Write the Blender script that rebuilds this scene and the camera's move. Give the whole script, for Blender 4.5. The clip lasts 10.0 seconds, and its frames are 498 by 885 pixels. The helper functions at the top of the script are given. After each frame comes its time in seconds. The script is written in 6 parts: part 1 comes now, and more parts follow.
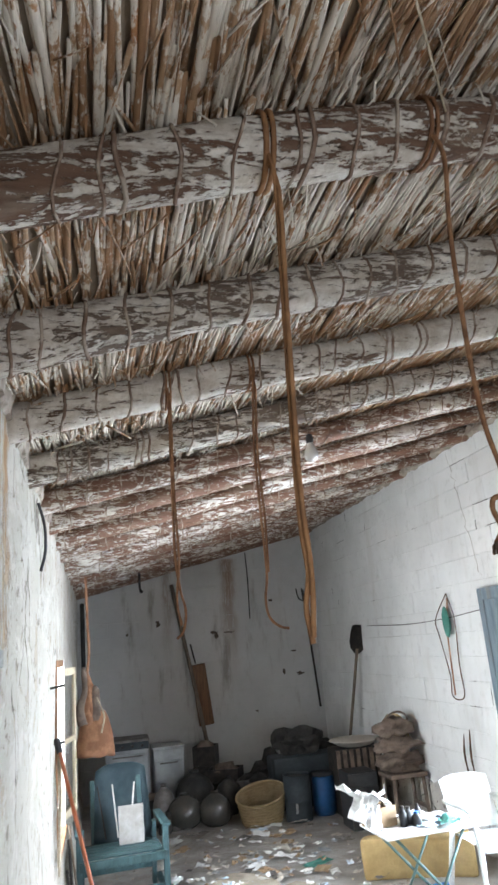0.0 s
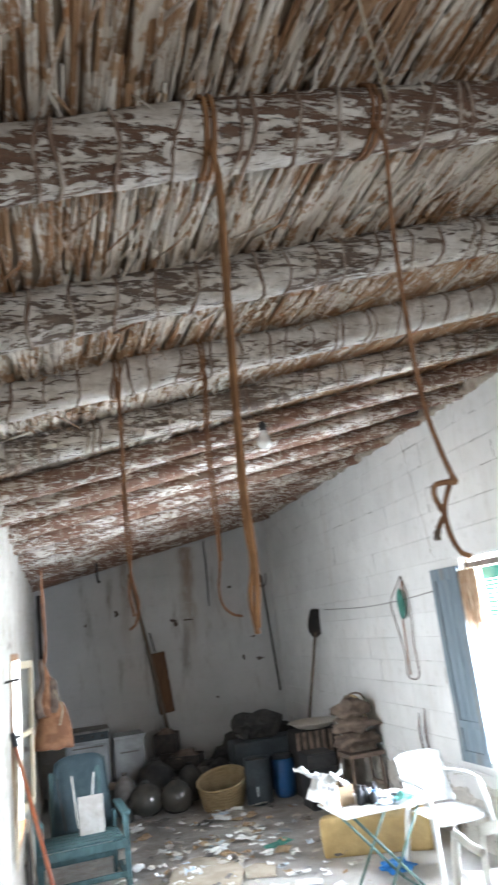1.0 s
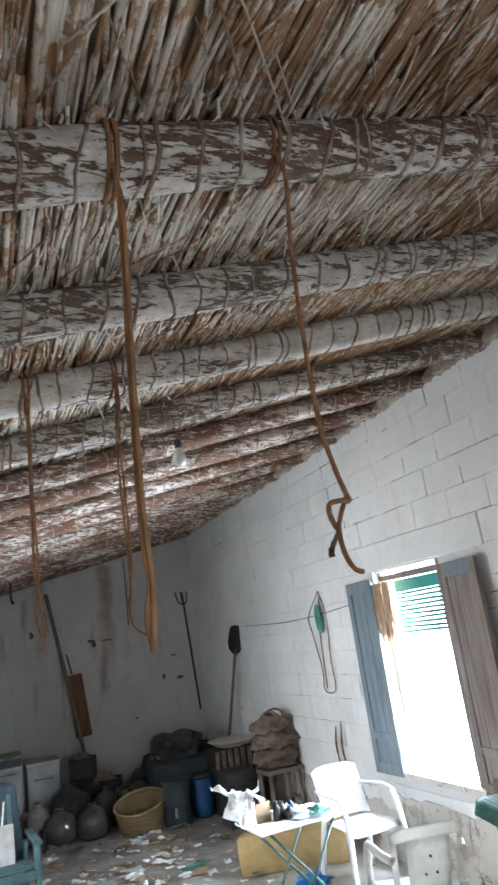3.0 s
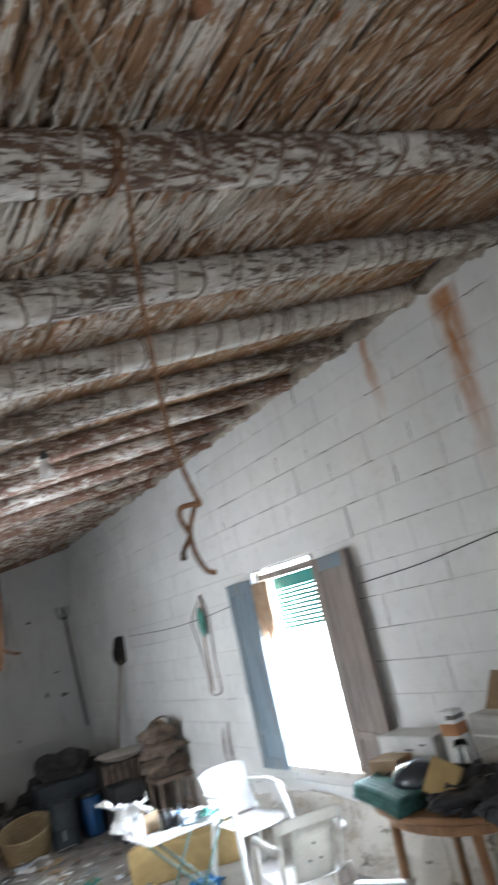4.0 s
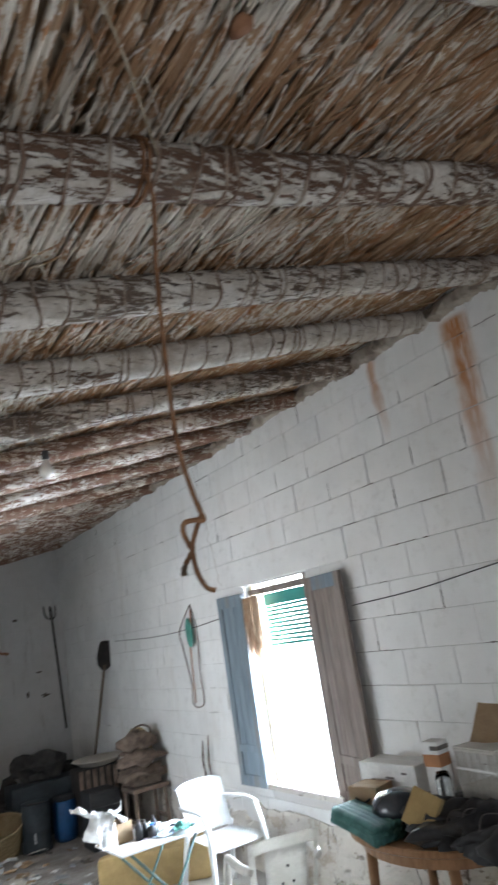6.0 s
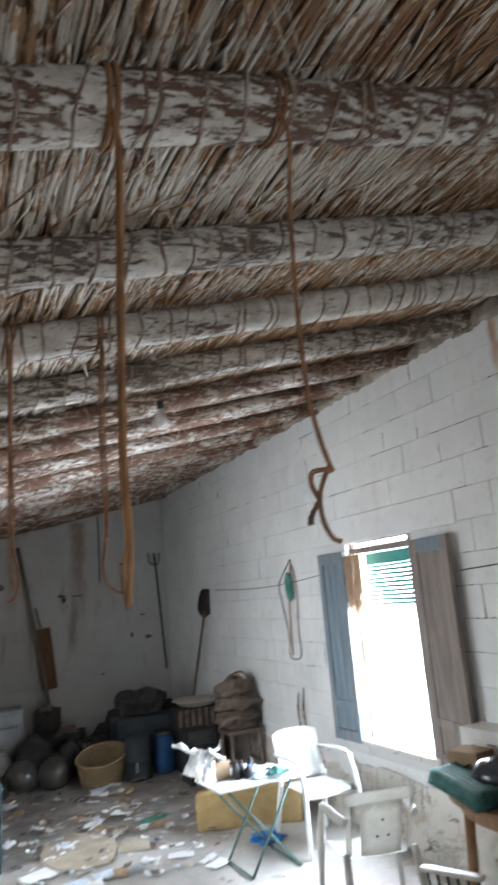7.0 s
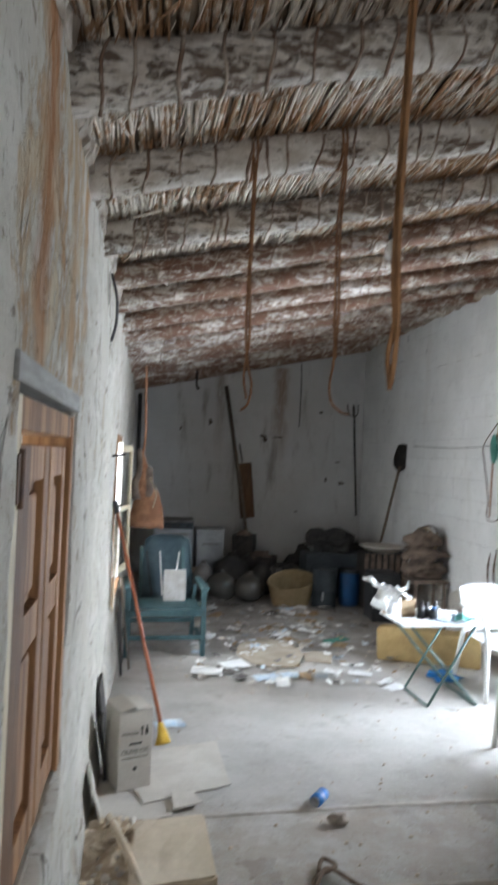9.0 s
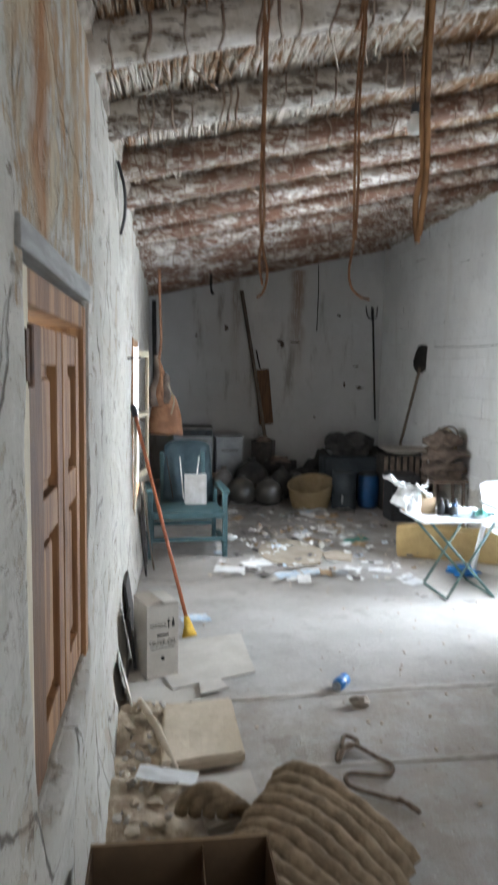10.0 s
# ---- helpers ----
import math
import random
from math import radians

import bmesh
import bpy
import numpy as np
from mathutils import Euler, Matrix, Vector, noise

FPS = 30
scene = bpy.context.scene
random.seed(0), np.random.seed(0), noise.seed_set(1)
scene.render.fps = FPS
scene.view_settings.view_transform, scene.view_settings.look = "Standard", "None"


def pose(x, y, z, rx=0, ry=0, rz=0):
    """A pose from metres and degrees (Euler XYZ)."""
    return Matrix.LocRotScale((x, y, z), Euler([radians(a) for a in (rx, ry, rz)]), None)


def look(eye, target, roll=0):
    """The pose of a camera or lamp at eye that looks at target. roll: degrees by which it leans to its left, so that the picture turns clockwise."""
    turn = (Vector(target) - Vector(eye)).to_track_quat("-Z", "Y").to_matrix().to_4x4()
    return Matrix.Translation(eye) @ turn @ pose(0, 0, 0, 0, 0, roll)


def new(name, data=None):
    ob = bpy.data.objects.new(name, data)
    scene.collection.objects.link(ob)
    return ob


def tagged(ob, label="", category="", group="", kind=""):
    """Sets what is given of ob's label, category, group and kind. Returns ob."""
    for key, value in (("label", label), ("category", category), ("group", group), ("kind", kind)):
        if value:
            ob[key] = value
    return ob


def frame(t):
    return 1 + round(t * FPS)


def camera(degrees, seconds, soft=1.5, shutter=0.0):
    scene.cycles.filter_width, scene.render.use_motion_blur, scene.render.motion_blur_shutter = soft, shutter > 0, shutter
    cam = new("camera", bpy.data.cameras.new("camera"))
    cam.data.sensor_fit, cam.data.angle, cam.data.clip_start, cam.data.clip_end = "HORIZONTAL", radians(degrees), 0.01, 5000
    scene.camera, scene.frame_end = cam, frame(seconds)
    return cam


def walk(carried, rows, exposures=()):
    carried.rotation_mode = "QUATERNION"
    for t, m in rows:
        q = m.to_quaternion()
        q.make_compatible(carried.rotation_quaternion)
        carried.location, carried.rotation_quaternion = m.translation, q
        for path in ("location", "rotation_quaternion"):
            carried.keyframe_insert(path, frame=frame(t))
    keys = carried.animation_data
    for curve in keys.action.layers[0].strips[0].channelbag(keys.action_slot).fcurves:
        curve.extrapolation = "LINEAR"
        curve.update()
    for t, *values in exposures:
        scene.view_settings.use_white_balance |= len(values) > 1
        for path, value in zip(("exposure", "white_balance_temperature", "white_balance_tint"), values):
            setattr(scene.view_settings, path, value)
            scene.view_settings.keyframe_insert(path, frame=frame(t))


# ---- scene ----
cam = camera(39.6, 10.0, 2.3, 0.85)
PATH = [
    (0, (0.309, 0.743, 1.951), (0.743, 2.615, 2.505), -4.9),
    (0.5, (0.312, 0.749, 1.95), (0.723, 2.634, 2.478), -4.8),
    (1, (0.338, 0.741, 1.957), (0.887, 2.597, 2.463), -6.6),
    (1.5, (0.36, 0.725, 1.953), (0.976, 2.559, 2.461), -6.5),
    (2, (0.368, 0.71, 1.955), (1.052, 2.51, 2.493), -7.7),
    (3.5, (0.39, 0.691, 1.945), (1.242, 2.431, 2.44), -9.4),
    (4, (0.426, 0.65, 1.936), (1.483, 2.279, 2.412), -13.0),
    (4.5, (0.437, 0.619, 1.938), (1.602, 2.162, 2.448), -12.5),
    (5, (0.437, 0.618, 1.944), (1.618, 2.146, 2.46), -12.3),
    (6.5, (0.389, 0.691, 1.957), (1.327, 2.39, 2.438), -6.6),
    (7, (0.368, 0.715, 1.949), (1.178, 2.494, 2.375), -4.9),
    (7.5, (0.347, 0.732, 1.943), (1.049, 2.565, 2.327), -3.5),
    (8, (0.333, 0.738, 1.948), (0.901, 2.618, 2.328), -2.0),
    (8.5, (0.268, 0.701, 1.862), (0.694, 2.644, 2.073), 0.6),
    (9, (0.251, 0.751, 1.814), (0.534, 2.731, 1.854), 2.4),
    (9.5, (0.257, 0.795, 1.783), (0.475, 2.782, 1.707), 1.2),
    (10, (0.259, 0.803, 1.735), (0.497, 2.777, 1.519), 1.0),
]
EXPOSURES = [(0.0, 0.53, 6220, 10), (1.0, 0.56, 6200, 10), (2.0, 0.36, 6100, 10), (3.5, 0.16, 6090, 10), (5.0, 0.11, 6100, 10), (6.5, 0.0, 6120, 10), (7.5, -0.06, 6160, 10), (8.5, -0.17, 6220, 10), (9.0, -0.13, 6220, 10), (10.0, -0.03, 6250, 10)]
walk(cam, [(t, look(eye, target, roll)) for t, eye, target, roll in PATH], EXPOSURES)

# ---- world, sun and window light ----
world = bpy.data.worlds.new("sky")
scene.world = world
world.use_nodes = True
wn = world.node_tree
sky = wn.nodes.new("ShaderNodeTexSky")
sky.sky_type, sky.sun_disc = "NISHITA", False
sky.sun_elevation, sky.sun_rotation = radians(50), radians(120)
wn.links.new(sky.outputs[0], wn.nodes["Background"].inputs[0])
wn.nodes["Background"].inputs[1].default_value = 0.15

sun = new("sun", bpy.data.lights.new("sun", "SUN"))
sun.data.energy, sun.data.angle, sun.data.color = 1.5, radians(12), (1, 0.96, 0.9)
sun.matrix_world = look((30, -17, 41), (0, 0, 0))


def window_light(name, eye, target, w, h, watts, col):
    lamp = new(name, bpy.data.lights.new(name, "AREA"))
    lamp.data.shape, lamp.data.size, lamp.data.size_y = "RECTANGLE", w, h
    lamp.data.energy, lamp.data.color = watts, col
    lamp.matrix_world = look(eye, target)
    return lamp


window_light("daylight_east", (4.02, 5.8, 1.5), (0, 5.8, 0.7), 1.9, 2.1, 1000, (0.775, 0.875, 1.0))
window_light("daylight_west", (-0.42, 6.55, 1.35), (1, 6.55, 1.3), 1.1, 1.3, 72, (0.88, 0.95, 1.0))
window_light("daylight_south", (1.55, -1.3, 1.25), (1.6, 3, 0.7), 1.1, 2.0, 46, (0.93, 0.96, 1.0))

# ---- materials ----


class Nodes:
    """Short hand for building one node material."""

    def __init__(self, name):
        self.m = bpy.data.materials.new(name)
        self.m.use_nodes = True
        self.t = self.m.node_tree
        self.b = self.t.nodes["Principled BSDF"]

    def add(self, kind, **inputs):
        n = self.t.nodes.new(kind)
        for k, v in inputs.items():
            self.put(n.inputs[k.replace("_", " ")], v)
        return n

    def put(self, socket, v):
        if isinstance(v, bpy.types.NodeSocket):
            self.t.links.new(v, socket)
        else:
            socket.default_value = v

    def coords(self, world_space, stretch=(1, 1, 1)):
        if world_space:
            src = self.add("ShaderNodeNewGeometry").outputs["Position"]
        else:
            tc = self.add("ShaderNodeTexCoord").outputs["Object"]
            info = self.add("ShaderNodeObjectInfo").outputs["Random"]
            shift = self.math("MULTIPLY", info, 37.0)
            va = self.add("ShaderNodeVectorMath")
            self.put(va.inputs[0], tc)
            cx = self.add("ShaderNodeCombineXYZ", X=shift, Y=shift, Z=shift)
            self.put(va.inputs[1], cx.outputs[0])
            src = va.outputs[0]
        mp = self.add("ShaderNodeMapping", Vector=src)
        mp.inputs["Scale"].default_value = stretch
        return mp.outputs[0]

    def noise(self, vec, scale, detail=4.0, rough=0.6, distortion=0.0):
        n = self.add("ShaderNodeTexNoise", Vector=vec, Scale=scale, Detail=detail, Roughness=rough, Distortion=distortion)
        return n.outputs["Fac"]

    def ramp(self, fac, lo, hi):
        r = self.add("ShaderNodeMapRange", Value=fac)
        r.inputs["From Min"].default_value, r.inputs["From Max"].default_value = lo, hi
        r.interpolation_type = "SMOOTHSTEP"
        return r.outputs[0]

    def math(self, op, a, b=0.0):
        n = self.add("ShaderNodeMath")
        n.operation = op
        self.put(n.inputs[0], a)
        self.put(n.inputs[1], b)
        return n.outputs[0]

    def mix(self, fac, a, b, mode="MIX"):
        n = self.add("ShaderNodeMix")
        n.data_type, n.blend_type = "RGBA", mode
        self.put(n.inputs[0], fac)
        self.put(n.inputs[6], a if isinstance(a, bpy.types.NodeSocket) else (*a, 1))
        self.put(n.inputs[7], b if isinstance(b, bpy.types.NodeSocket) else (*b, 1))
        return n.outputs[2]

    def bump(self, height, strength, distance=0.01):
        n = self.add("ShaderNodeBump", Height=height, Strength=strength, Distance=distance)
        self.put(self.b.inputs["Normal"], n.outputs[0])

    def done(self, col, rough=0.8, metal=0.0, spec=0.3):
        self.put(self.b.inputs["Base Color"], col if isinstance(col, bpy.types.NodeSocket) else (*col, 1))
        self.put(self.b.inputs["Roughness"], rough)
        self.b.inputs["Metallic"].default_value = metal
        self.b.inputs["Specular IOR Level"].default_value = spec
        return self.m


def surface(name, c1, c2, scale=6, stretch=(1, 1, 1), rough=0.8, bump=0.25, grain=60, metal=0.0, lo=0.35, hi=0.65, dirt=(0.12, 0.1, 0.08), dirty=0.25, spec=0.3, world_space=False):
    n = Nodes(name)
    v = n.coords(world_space, stretch)
    base = n.mix(n.ramp(n.noise(v, scale), lo, hi), c1, c2)
    fine = n.noise(v, grain, 3)
    base = n.mix(n.math("MULTIPLY", n.ramp(fine, 0.3, 0.8), 0.25), base, (c1[0] * 0.6, c1[1] * 0.6, c1[2] * 0.6))
    if dirty:
        d = n.ramp(n.noise(v, scale * 0.45, 6, 0.7), 0.52, 0.75)
        base = n.mix(n.math("MULTIPLY", d, dirty), base, dirt)
    n.bump(fine, bump, 0.004)
    return n.done(base, rough, metal, spec)


def rust_streak(n, pos, y0, width, z_top, z_bottom, col, base, amount, axis=1):
    """A run of rust down a wall at y0 (at x0, with axis 0)."""
    sep = n.add("ShaderNodeSeparateXYZ", Vector=pos)
    wob = n.math("MULTIPLY", n.math("SUBTRACT", n.noise(pos, 2.2), 0.5), 0.22)
    d = n.math("ABSOLUTE", n.math("SUBTRACT", n.math("ADD", sep.outputs[axis], wob), y0))
    across = n.ramp(d, width, width * 0.15)
    down = n.ramp(sep.outputs[2], z_bottom, z_top)
    up = n.ramp(sep.outputs[2], z_top + 0.25, z_top + 0.2)
    grit = n.ramp(n.noise(n.coords(True, (9, 9, 1)), 6, 5), 0.2, 0.55)
    f = n.math("MULTIPLY", n.math("MULTIPLY", across, down), n.math("MULTIPLY", grit, up))
    return n.mix(n.math("MULTIPLY", f, amount), base, col)


def limewash(name, tint, stain, stain_amount, crack=False, streaks=(), bare=None):
    n = Nodes(name)
    pos = n.coords(True)
    base = n.mix(n.ramp(n.noise(pos, 1.3, 6), 0.3, 0.7), tint, tuple(c * 0.86 for c in tint))
    base = n.mix(n.math("MULTIPLY", n.ramp(n.noise(pos, 11, 6, 0.7), 0.52, 0.72), 0.3), base, (0.42, 0.4, 0.37))
    runs = n.noise(n.coords(True, (1.6, 1.6, 0.35)), 2.2, 7, 0.65)
    base = n.mix(n.math("MULTIPLY", n.ramp(runs, 0.54, 0.72), stain_amount), base, stain)
    info = n.add("ShaderNodeObjectInfo").outputs["Random"]
    base = n.mix(n.math("MULTIPLY", info, 0.12), base, (0.5, 0.49, 0.47))
    fine = n.noise(pos, 55, 5, 0.7)
    height = n.math("ADD", n.math("MULTIPLY", n.noise(pos, 7, 4), 1.4), n.math("MULTIPLY", fine, 0.6))
    if crack:
        vor = n.add("ShaderNodeTexVoronoi", Vector=n.mix(0.16, n.coords(True, (1, 1.1, 0.55)), n.add("ShaderNodeTexNoise", Vector=pos, Scale=3.0, Detail=5.0).outputs["Color"]), Scale=1.9)
        vor.feature = "DISTANCE_TO_EDGE"
        line = n.ramp(vor.outputs["Distance"], 0.011, 0.003)
        line = n.math("MULTIPLY", line, n.ramp(n.noise(pos, 1.7, 3), 0.44, 0.54))
        base = n.mix(n.math("MULTIPLY", line, 0.8), base, (0.09, 0.075, 0.06))
        flake = n.ramp(n.noise(pos, 3.2, 8, 0.75), 0.565, 0.6)
        base = n.mix(n.math("MULTIPLY", flake, 0.6), base, (0.36, 0.29, 0.21))
        spot = n.ramp(n.noise(pos, 9, 6, 0.7), 0.64, 0.69)
        base = n.mix(n.math("MULTIPLY", spot, 0.75), base, (0.13, 0.105, 0.085))
        lumps = n.noise(n.coords(True, (1, 0.6, 1)), 3.6, 5, 0.6)
        chips = n.ramp(n.noise(n.coords(True, (1, 0.5, 1.1)), 13, 6, 0.72), 0.6, 0.64)
        base = n.mix(n.math("MULTIPLY", chips, 0.75), base, (0.17, 0.13, 0.1))
        chalk = n.ramp(n.noise(n.coords(True, (1, 0.45, 1.1)), 4.2, 8, 0.72), 0.52, 0.57)
        base = n.mix(n.math("MULTIPLY", chalk, 0.45), base, (0.54, 0.515, 0.465))
        height = n.math("ADD", height, n.math("SUBTRACT", n.math("MULTIPLY", lumps, 2.6), chips))
        height = n.math("SUBTRACT", height, n.math("ADD", n.math("MULTIPLY", line, 2.0), n.math("MULTIPLY", flake, 0.7)))
    if bare:
        # stretch where the wash has come off the ochre render
        ya, yb, za = bare
        sep = n.add("ShaderNodeSeparateXYZ", Vector=pos)
        rag = n.math("MULTIPLY", n.math("SUBTRACT", n.noise(pos, 4.5, 7, 0.7), 0.5), 0.75)
        yy, zz = n.math("ADD", sep.outputs[1], rag), n.math("ADD", sep.outputs[2], rag)
        zone = n.math("MULTIPLY", n.math("MULTIPLY", n.ramp(yy, ya - 0.04, ya + 0.04), n.ramp(yy, yb + 0.05, yb - 0.05)), n.ramp(zz, za - 0.05, za + 0.05))
        tone = n.mix(n.ramp(n.noise(n.coords(True, (2.5, 2.5, 0.9)), 3.0, 8, 0.75), 0.42, 0.6), (0.45, 0.37, 0.26), (0.33, 0.19, 0.09))
        keep = n.ramp(n.noise(n.coords(True, (1, 1, 0.6)), 5, 9, 0.75), 0.45, 0.53)
        base = n.mix(n.math("MULTIPLY", n.math("MULTIPLY", zone, keep), 0.9), base, tone)
        scar = n.ramp(n.noise(n.coords(True, (1, 16, 5)), 2.4, 7, 0.7), 0.63, 0.68)
        base = n.mix(n.math("MULTIPLY", scar, 0.8), base, (0.12, 0.095, 0.075))
        height = n.math("SUBTRACT", height, n.math("ADD", n.math("MULTIPLY", n.math("MULTIPLY", zone, keep), 0.8), scar))
    for s in streaks:
        base = rust_streak(n, pos, *s[:4], s[4], base, *s[5:])
    n.bump(height, 0.65 if crack else 0.5, 0.01 if crack else 0.008)
    return n.done(base, 0.92, 0, 0.15)


RUST = (0.42, 0.19, 0.07)
STREAKS = [(3.15, 0.13, 3.3, 2.15, RUST, 1.0), (3.88, 0.06, 3.4, 2.9, RUST, 0.8)]
M_BLOCK = limewash("limewashed_block", (0.81, 0.805, 0.79), (0.56, 0.525, 0.475), 0.38, streaks=STREAKS)
# north wall: a darker limewash with heavier brown stains and two brown runs
M_BLOCK_BACK = limewash("limewashed_block_darker", (0.58, 0.57, 0.56), (0.22, 0.185, 0.155), 0.75, streaks=[(2.25, 0.16, 3.0, 1.2, (0.25, 0.15, 0.085), 0.8, 0), (1.3, 0.12, 2.9, 1.4, (0.22, 0.15, 0.1), 0.6, 0)])
M_PLASTER = limewash("old_plaster", (0.455, 0.42, 0.355), (0.33, 0.265, 0.19), 0.45, crack=True, streaks=[(2.32, 0.11, 2.6, 1.2, (0.3, 0.14, 0.06), 1.0), (2.85, 0.12, 2.6, 1.5, (0.36, 0.24, 0.13), 0.6)], bare=(2.1, 3.3, 1.93))
M_MORTAR = limewash("joint_mortar", (0.62, 0.6, 0.58), (0.3, 0.27, 0.24), 0.6)
M_RUBBLE = limewash("crumbling_render", (0.62, 0.58, 0.52), (0.33, 0.25, 0.18), 0.8, crack=True)


def concrete_floor():
    n = Nodes("dusty_concrete")
    pos = n.coords(True)
    base = n.mix(n.ramp(n.noise(pos, 0.9, 7, 0.65), 0.35, 0.65), (0.46, 0.44, 0.41), (0.36, 0.335, 0.305))
    base = n.mix(n.math("MULTIPLY", n.ramp(n.noise(pos, 3.4, 8, 0.72), 0.52, 0.7), 0.6), base, (0.24, 0.21, 0.18))
    base = n.mix(n.math("MULTIPLY", n.ramp(n.noise(pos, 26, 5, 0.75), 0.56, 0.7), 0.55), base, (0.2, 0.17, 0.14))
    speck = n.add("ShaderNodeTexVoronoi", Vector=pos, Scale=34.0)
    base = n.mix(n.ramp(speck.outputs["Distance"], 0.16, 0.1), base, (0.55, 0.53, 0.5))
    # bare earth near the west wall
    sep = n.add("ShaderNodeSeparateXYZ", Vector=pos)
    edge = n.math("ADD", sep.outputs[0], n.math("MULTIPLY", n.noise(pos, 5, 5), 0.5))
    soil = n.math("MULTIPLY", n.ramp(edge, 0.75, 0.5), n.ramp(sep.outputs[1], 4.7, 4.3))
    base = n.mix(soil, base, n.mix(n.ramp(n.noise(pos, 9, 7, 0.75), 0.4, 0.6), (0.64, 0.54, 0.4), (0.42, 0.3, 0.19)))
    near = n.ramp(n.math("ADD", sep.outputs[1], n.math("MULTIPLY", n.noise(pos, 3.5, 6), 0.5)), 4.75, 4.5)
    grime = n.ramp(n.noise(pos, 4.5, 9, 0.78), 0.42, 0.56)
    base = n.mix(n.math("MULTIPLY", near, n.math("MULTIPLY", grime, 0.5)), base, (0.31, 0.25, 0.19))
    far = n.ramp(n.math("ADD", sep.outputs[1], n.math("MULTIPLY", n.noise(pos, 2.2, 6), 1.4)), 7.3, 8.2)
    base = n.mix(n.math("MULTIPLY", far, n.math("MULTIPLY", n.ramp(n.noise(pos, 4.5, 8, 0.75), 0.36, 0.6), 0.7)), base, (0.2, 0.165, 0.135))
    pits = n.ramp(n.noise(pos, 21, 6, 0.75), 0.6, 0.68)
    base = n.mix(n.math("MULTIPLY", n.math("ADD", n.math("MULTIPLY", near, 0.6), 0.25), pits), base, (0.14, 0.105, 0.08))
    n.bump(n.math("ADD", n.noise(pos, 18, 6, 0.7), n.math("MULTIPLY", n.noise(pos, 90, 3), 0.5)), 0.6, 0.008)
    return n.done(base, n.ramp(n.noise(pos, 2.0, 4), -0.2, 1.4), 0, 0.3)


M_FLOOR = concrete_floor()


def cane():
    n = Nodes("whitewashed_cane")
    pos = n.coords(True)
    isl = n.add("ShaderNodeNewGeometry").outputs["Random Per Island"]
    straw = n.mix(isl, (0.28, 0.155, 0.08), (0.46, 0.32, 0.2))
    straw = n.mix(n.ramp(isl, 0.8, 1.0), straw, (0.36, 0.15, 0.055))
    patch = n.noise(n.coords(True, (9, 2.6, 9)), 4.6, 7, 0.75)
    broad = n.noise(pos, 1.1, 4)
    # the wash has worn off towards the high side
    fleck = n.noise(n.coords(True, (1.2, 0.7, 1.2)), 24, 7, 0.78)
    splotch = n.math("MULTIPLY", n.noise(n.coords(True, (1, 0.8, 1)), 8.5, 6, 0.7), 0.55)
    f = n.ramp(n.math("ADD", n.math("ADD", n.math("ADD", n.math("MULTIPLY", patch, 0.42), splotch), n.math("MULTIPLY", fleck, 0.75)), n.math("ADD", n.math("MULTIPLY", broad, 0.5), n.math("SUBTRACT", n.math("MULTIPLY", isl, 0.16), n.math("MULTIPLY", n.ramp(n.add("ShaderNodeSeparateXYZ", Vector=pos).outputs[0], 0.6, 2.6), 0.1)))), 1.125, 1.21)
    lime = n.mix(n.noise(pos, 6, 5), (0.8, 0.76, 0.69), (0.58, 0.52, 0.43))
    base = n.mix(n.math("MULTIPLY", f, 0.92), straw, lime)
    rusty = n.ramp(n.noise(n.coords(True, (2.2, 1.3, 2.2)), 1.6, 6, 0.7), 0.56, 0.7)
    base = n.mix(n.math("MULTIPLY", rusty, 0.7), base, (0.31, 0.17, 0.08))
    base = n.mix(n.math("MULTIPLY", n.ramp(n.noise(n.coords(True, (14, 2, 14)), 7, 5), 0.6, 0.72), 0.6), base, (0.12, 0.08, 0.055))
    n.bump(n.noise(n.coords(True, (60, 3, 60)), 6, 5), 0.5, 0.004)
    return n.done(base, 0.85, 0, 0.2)


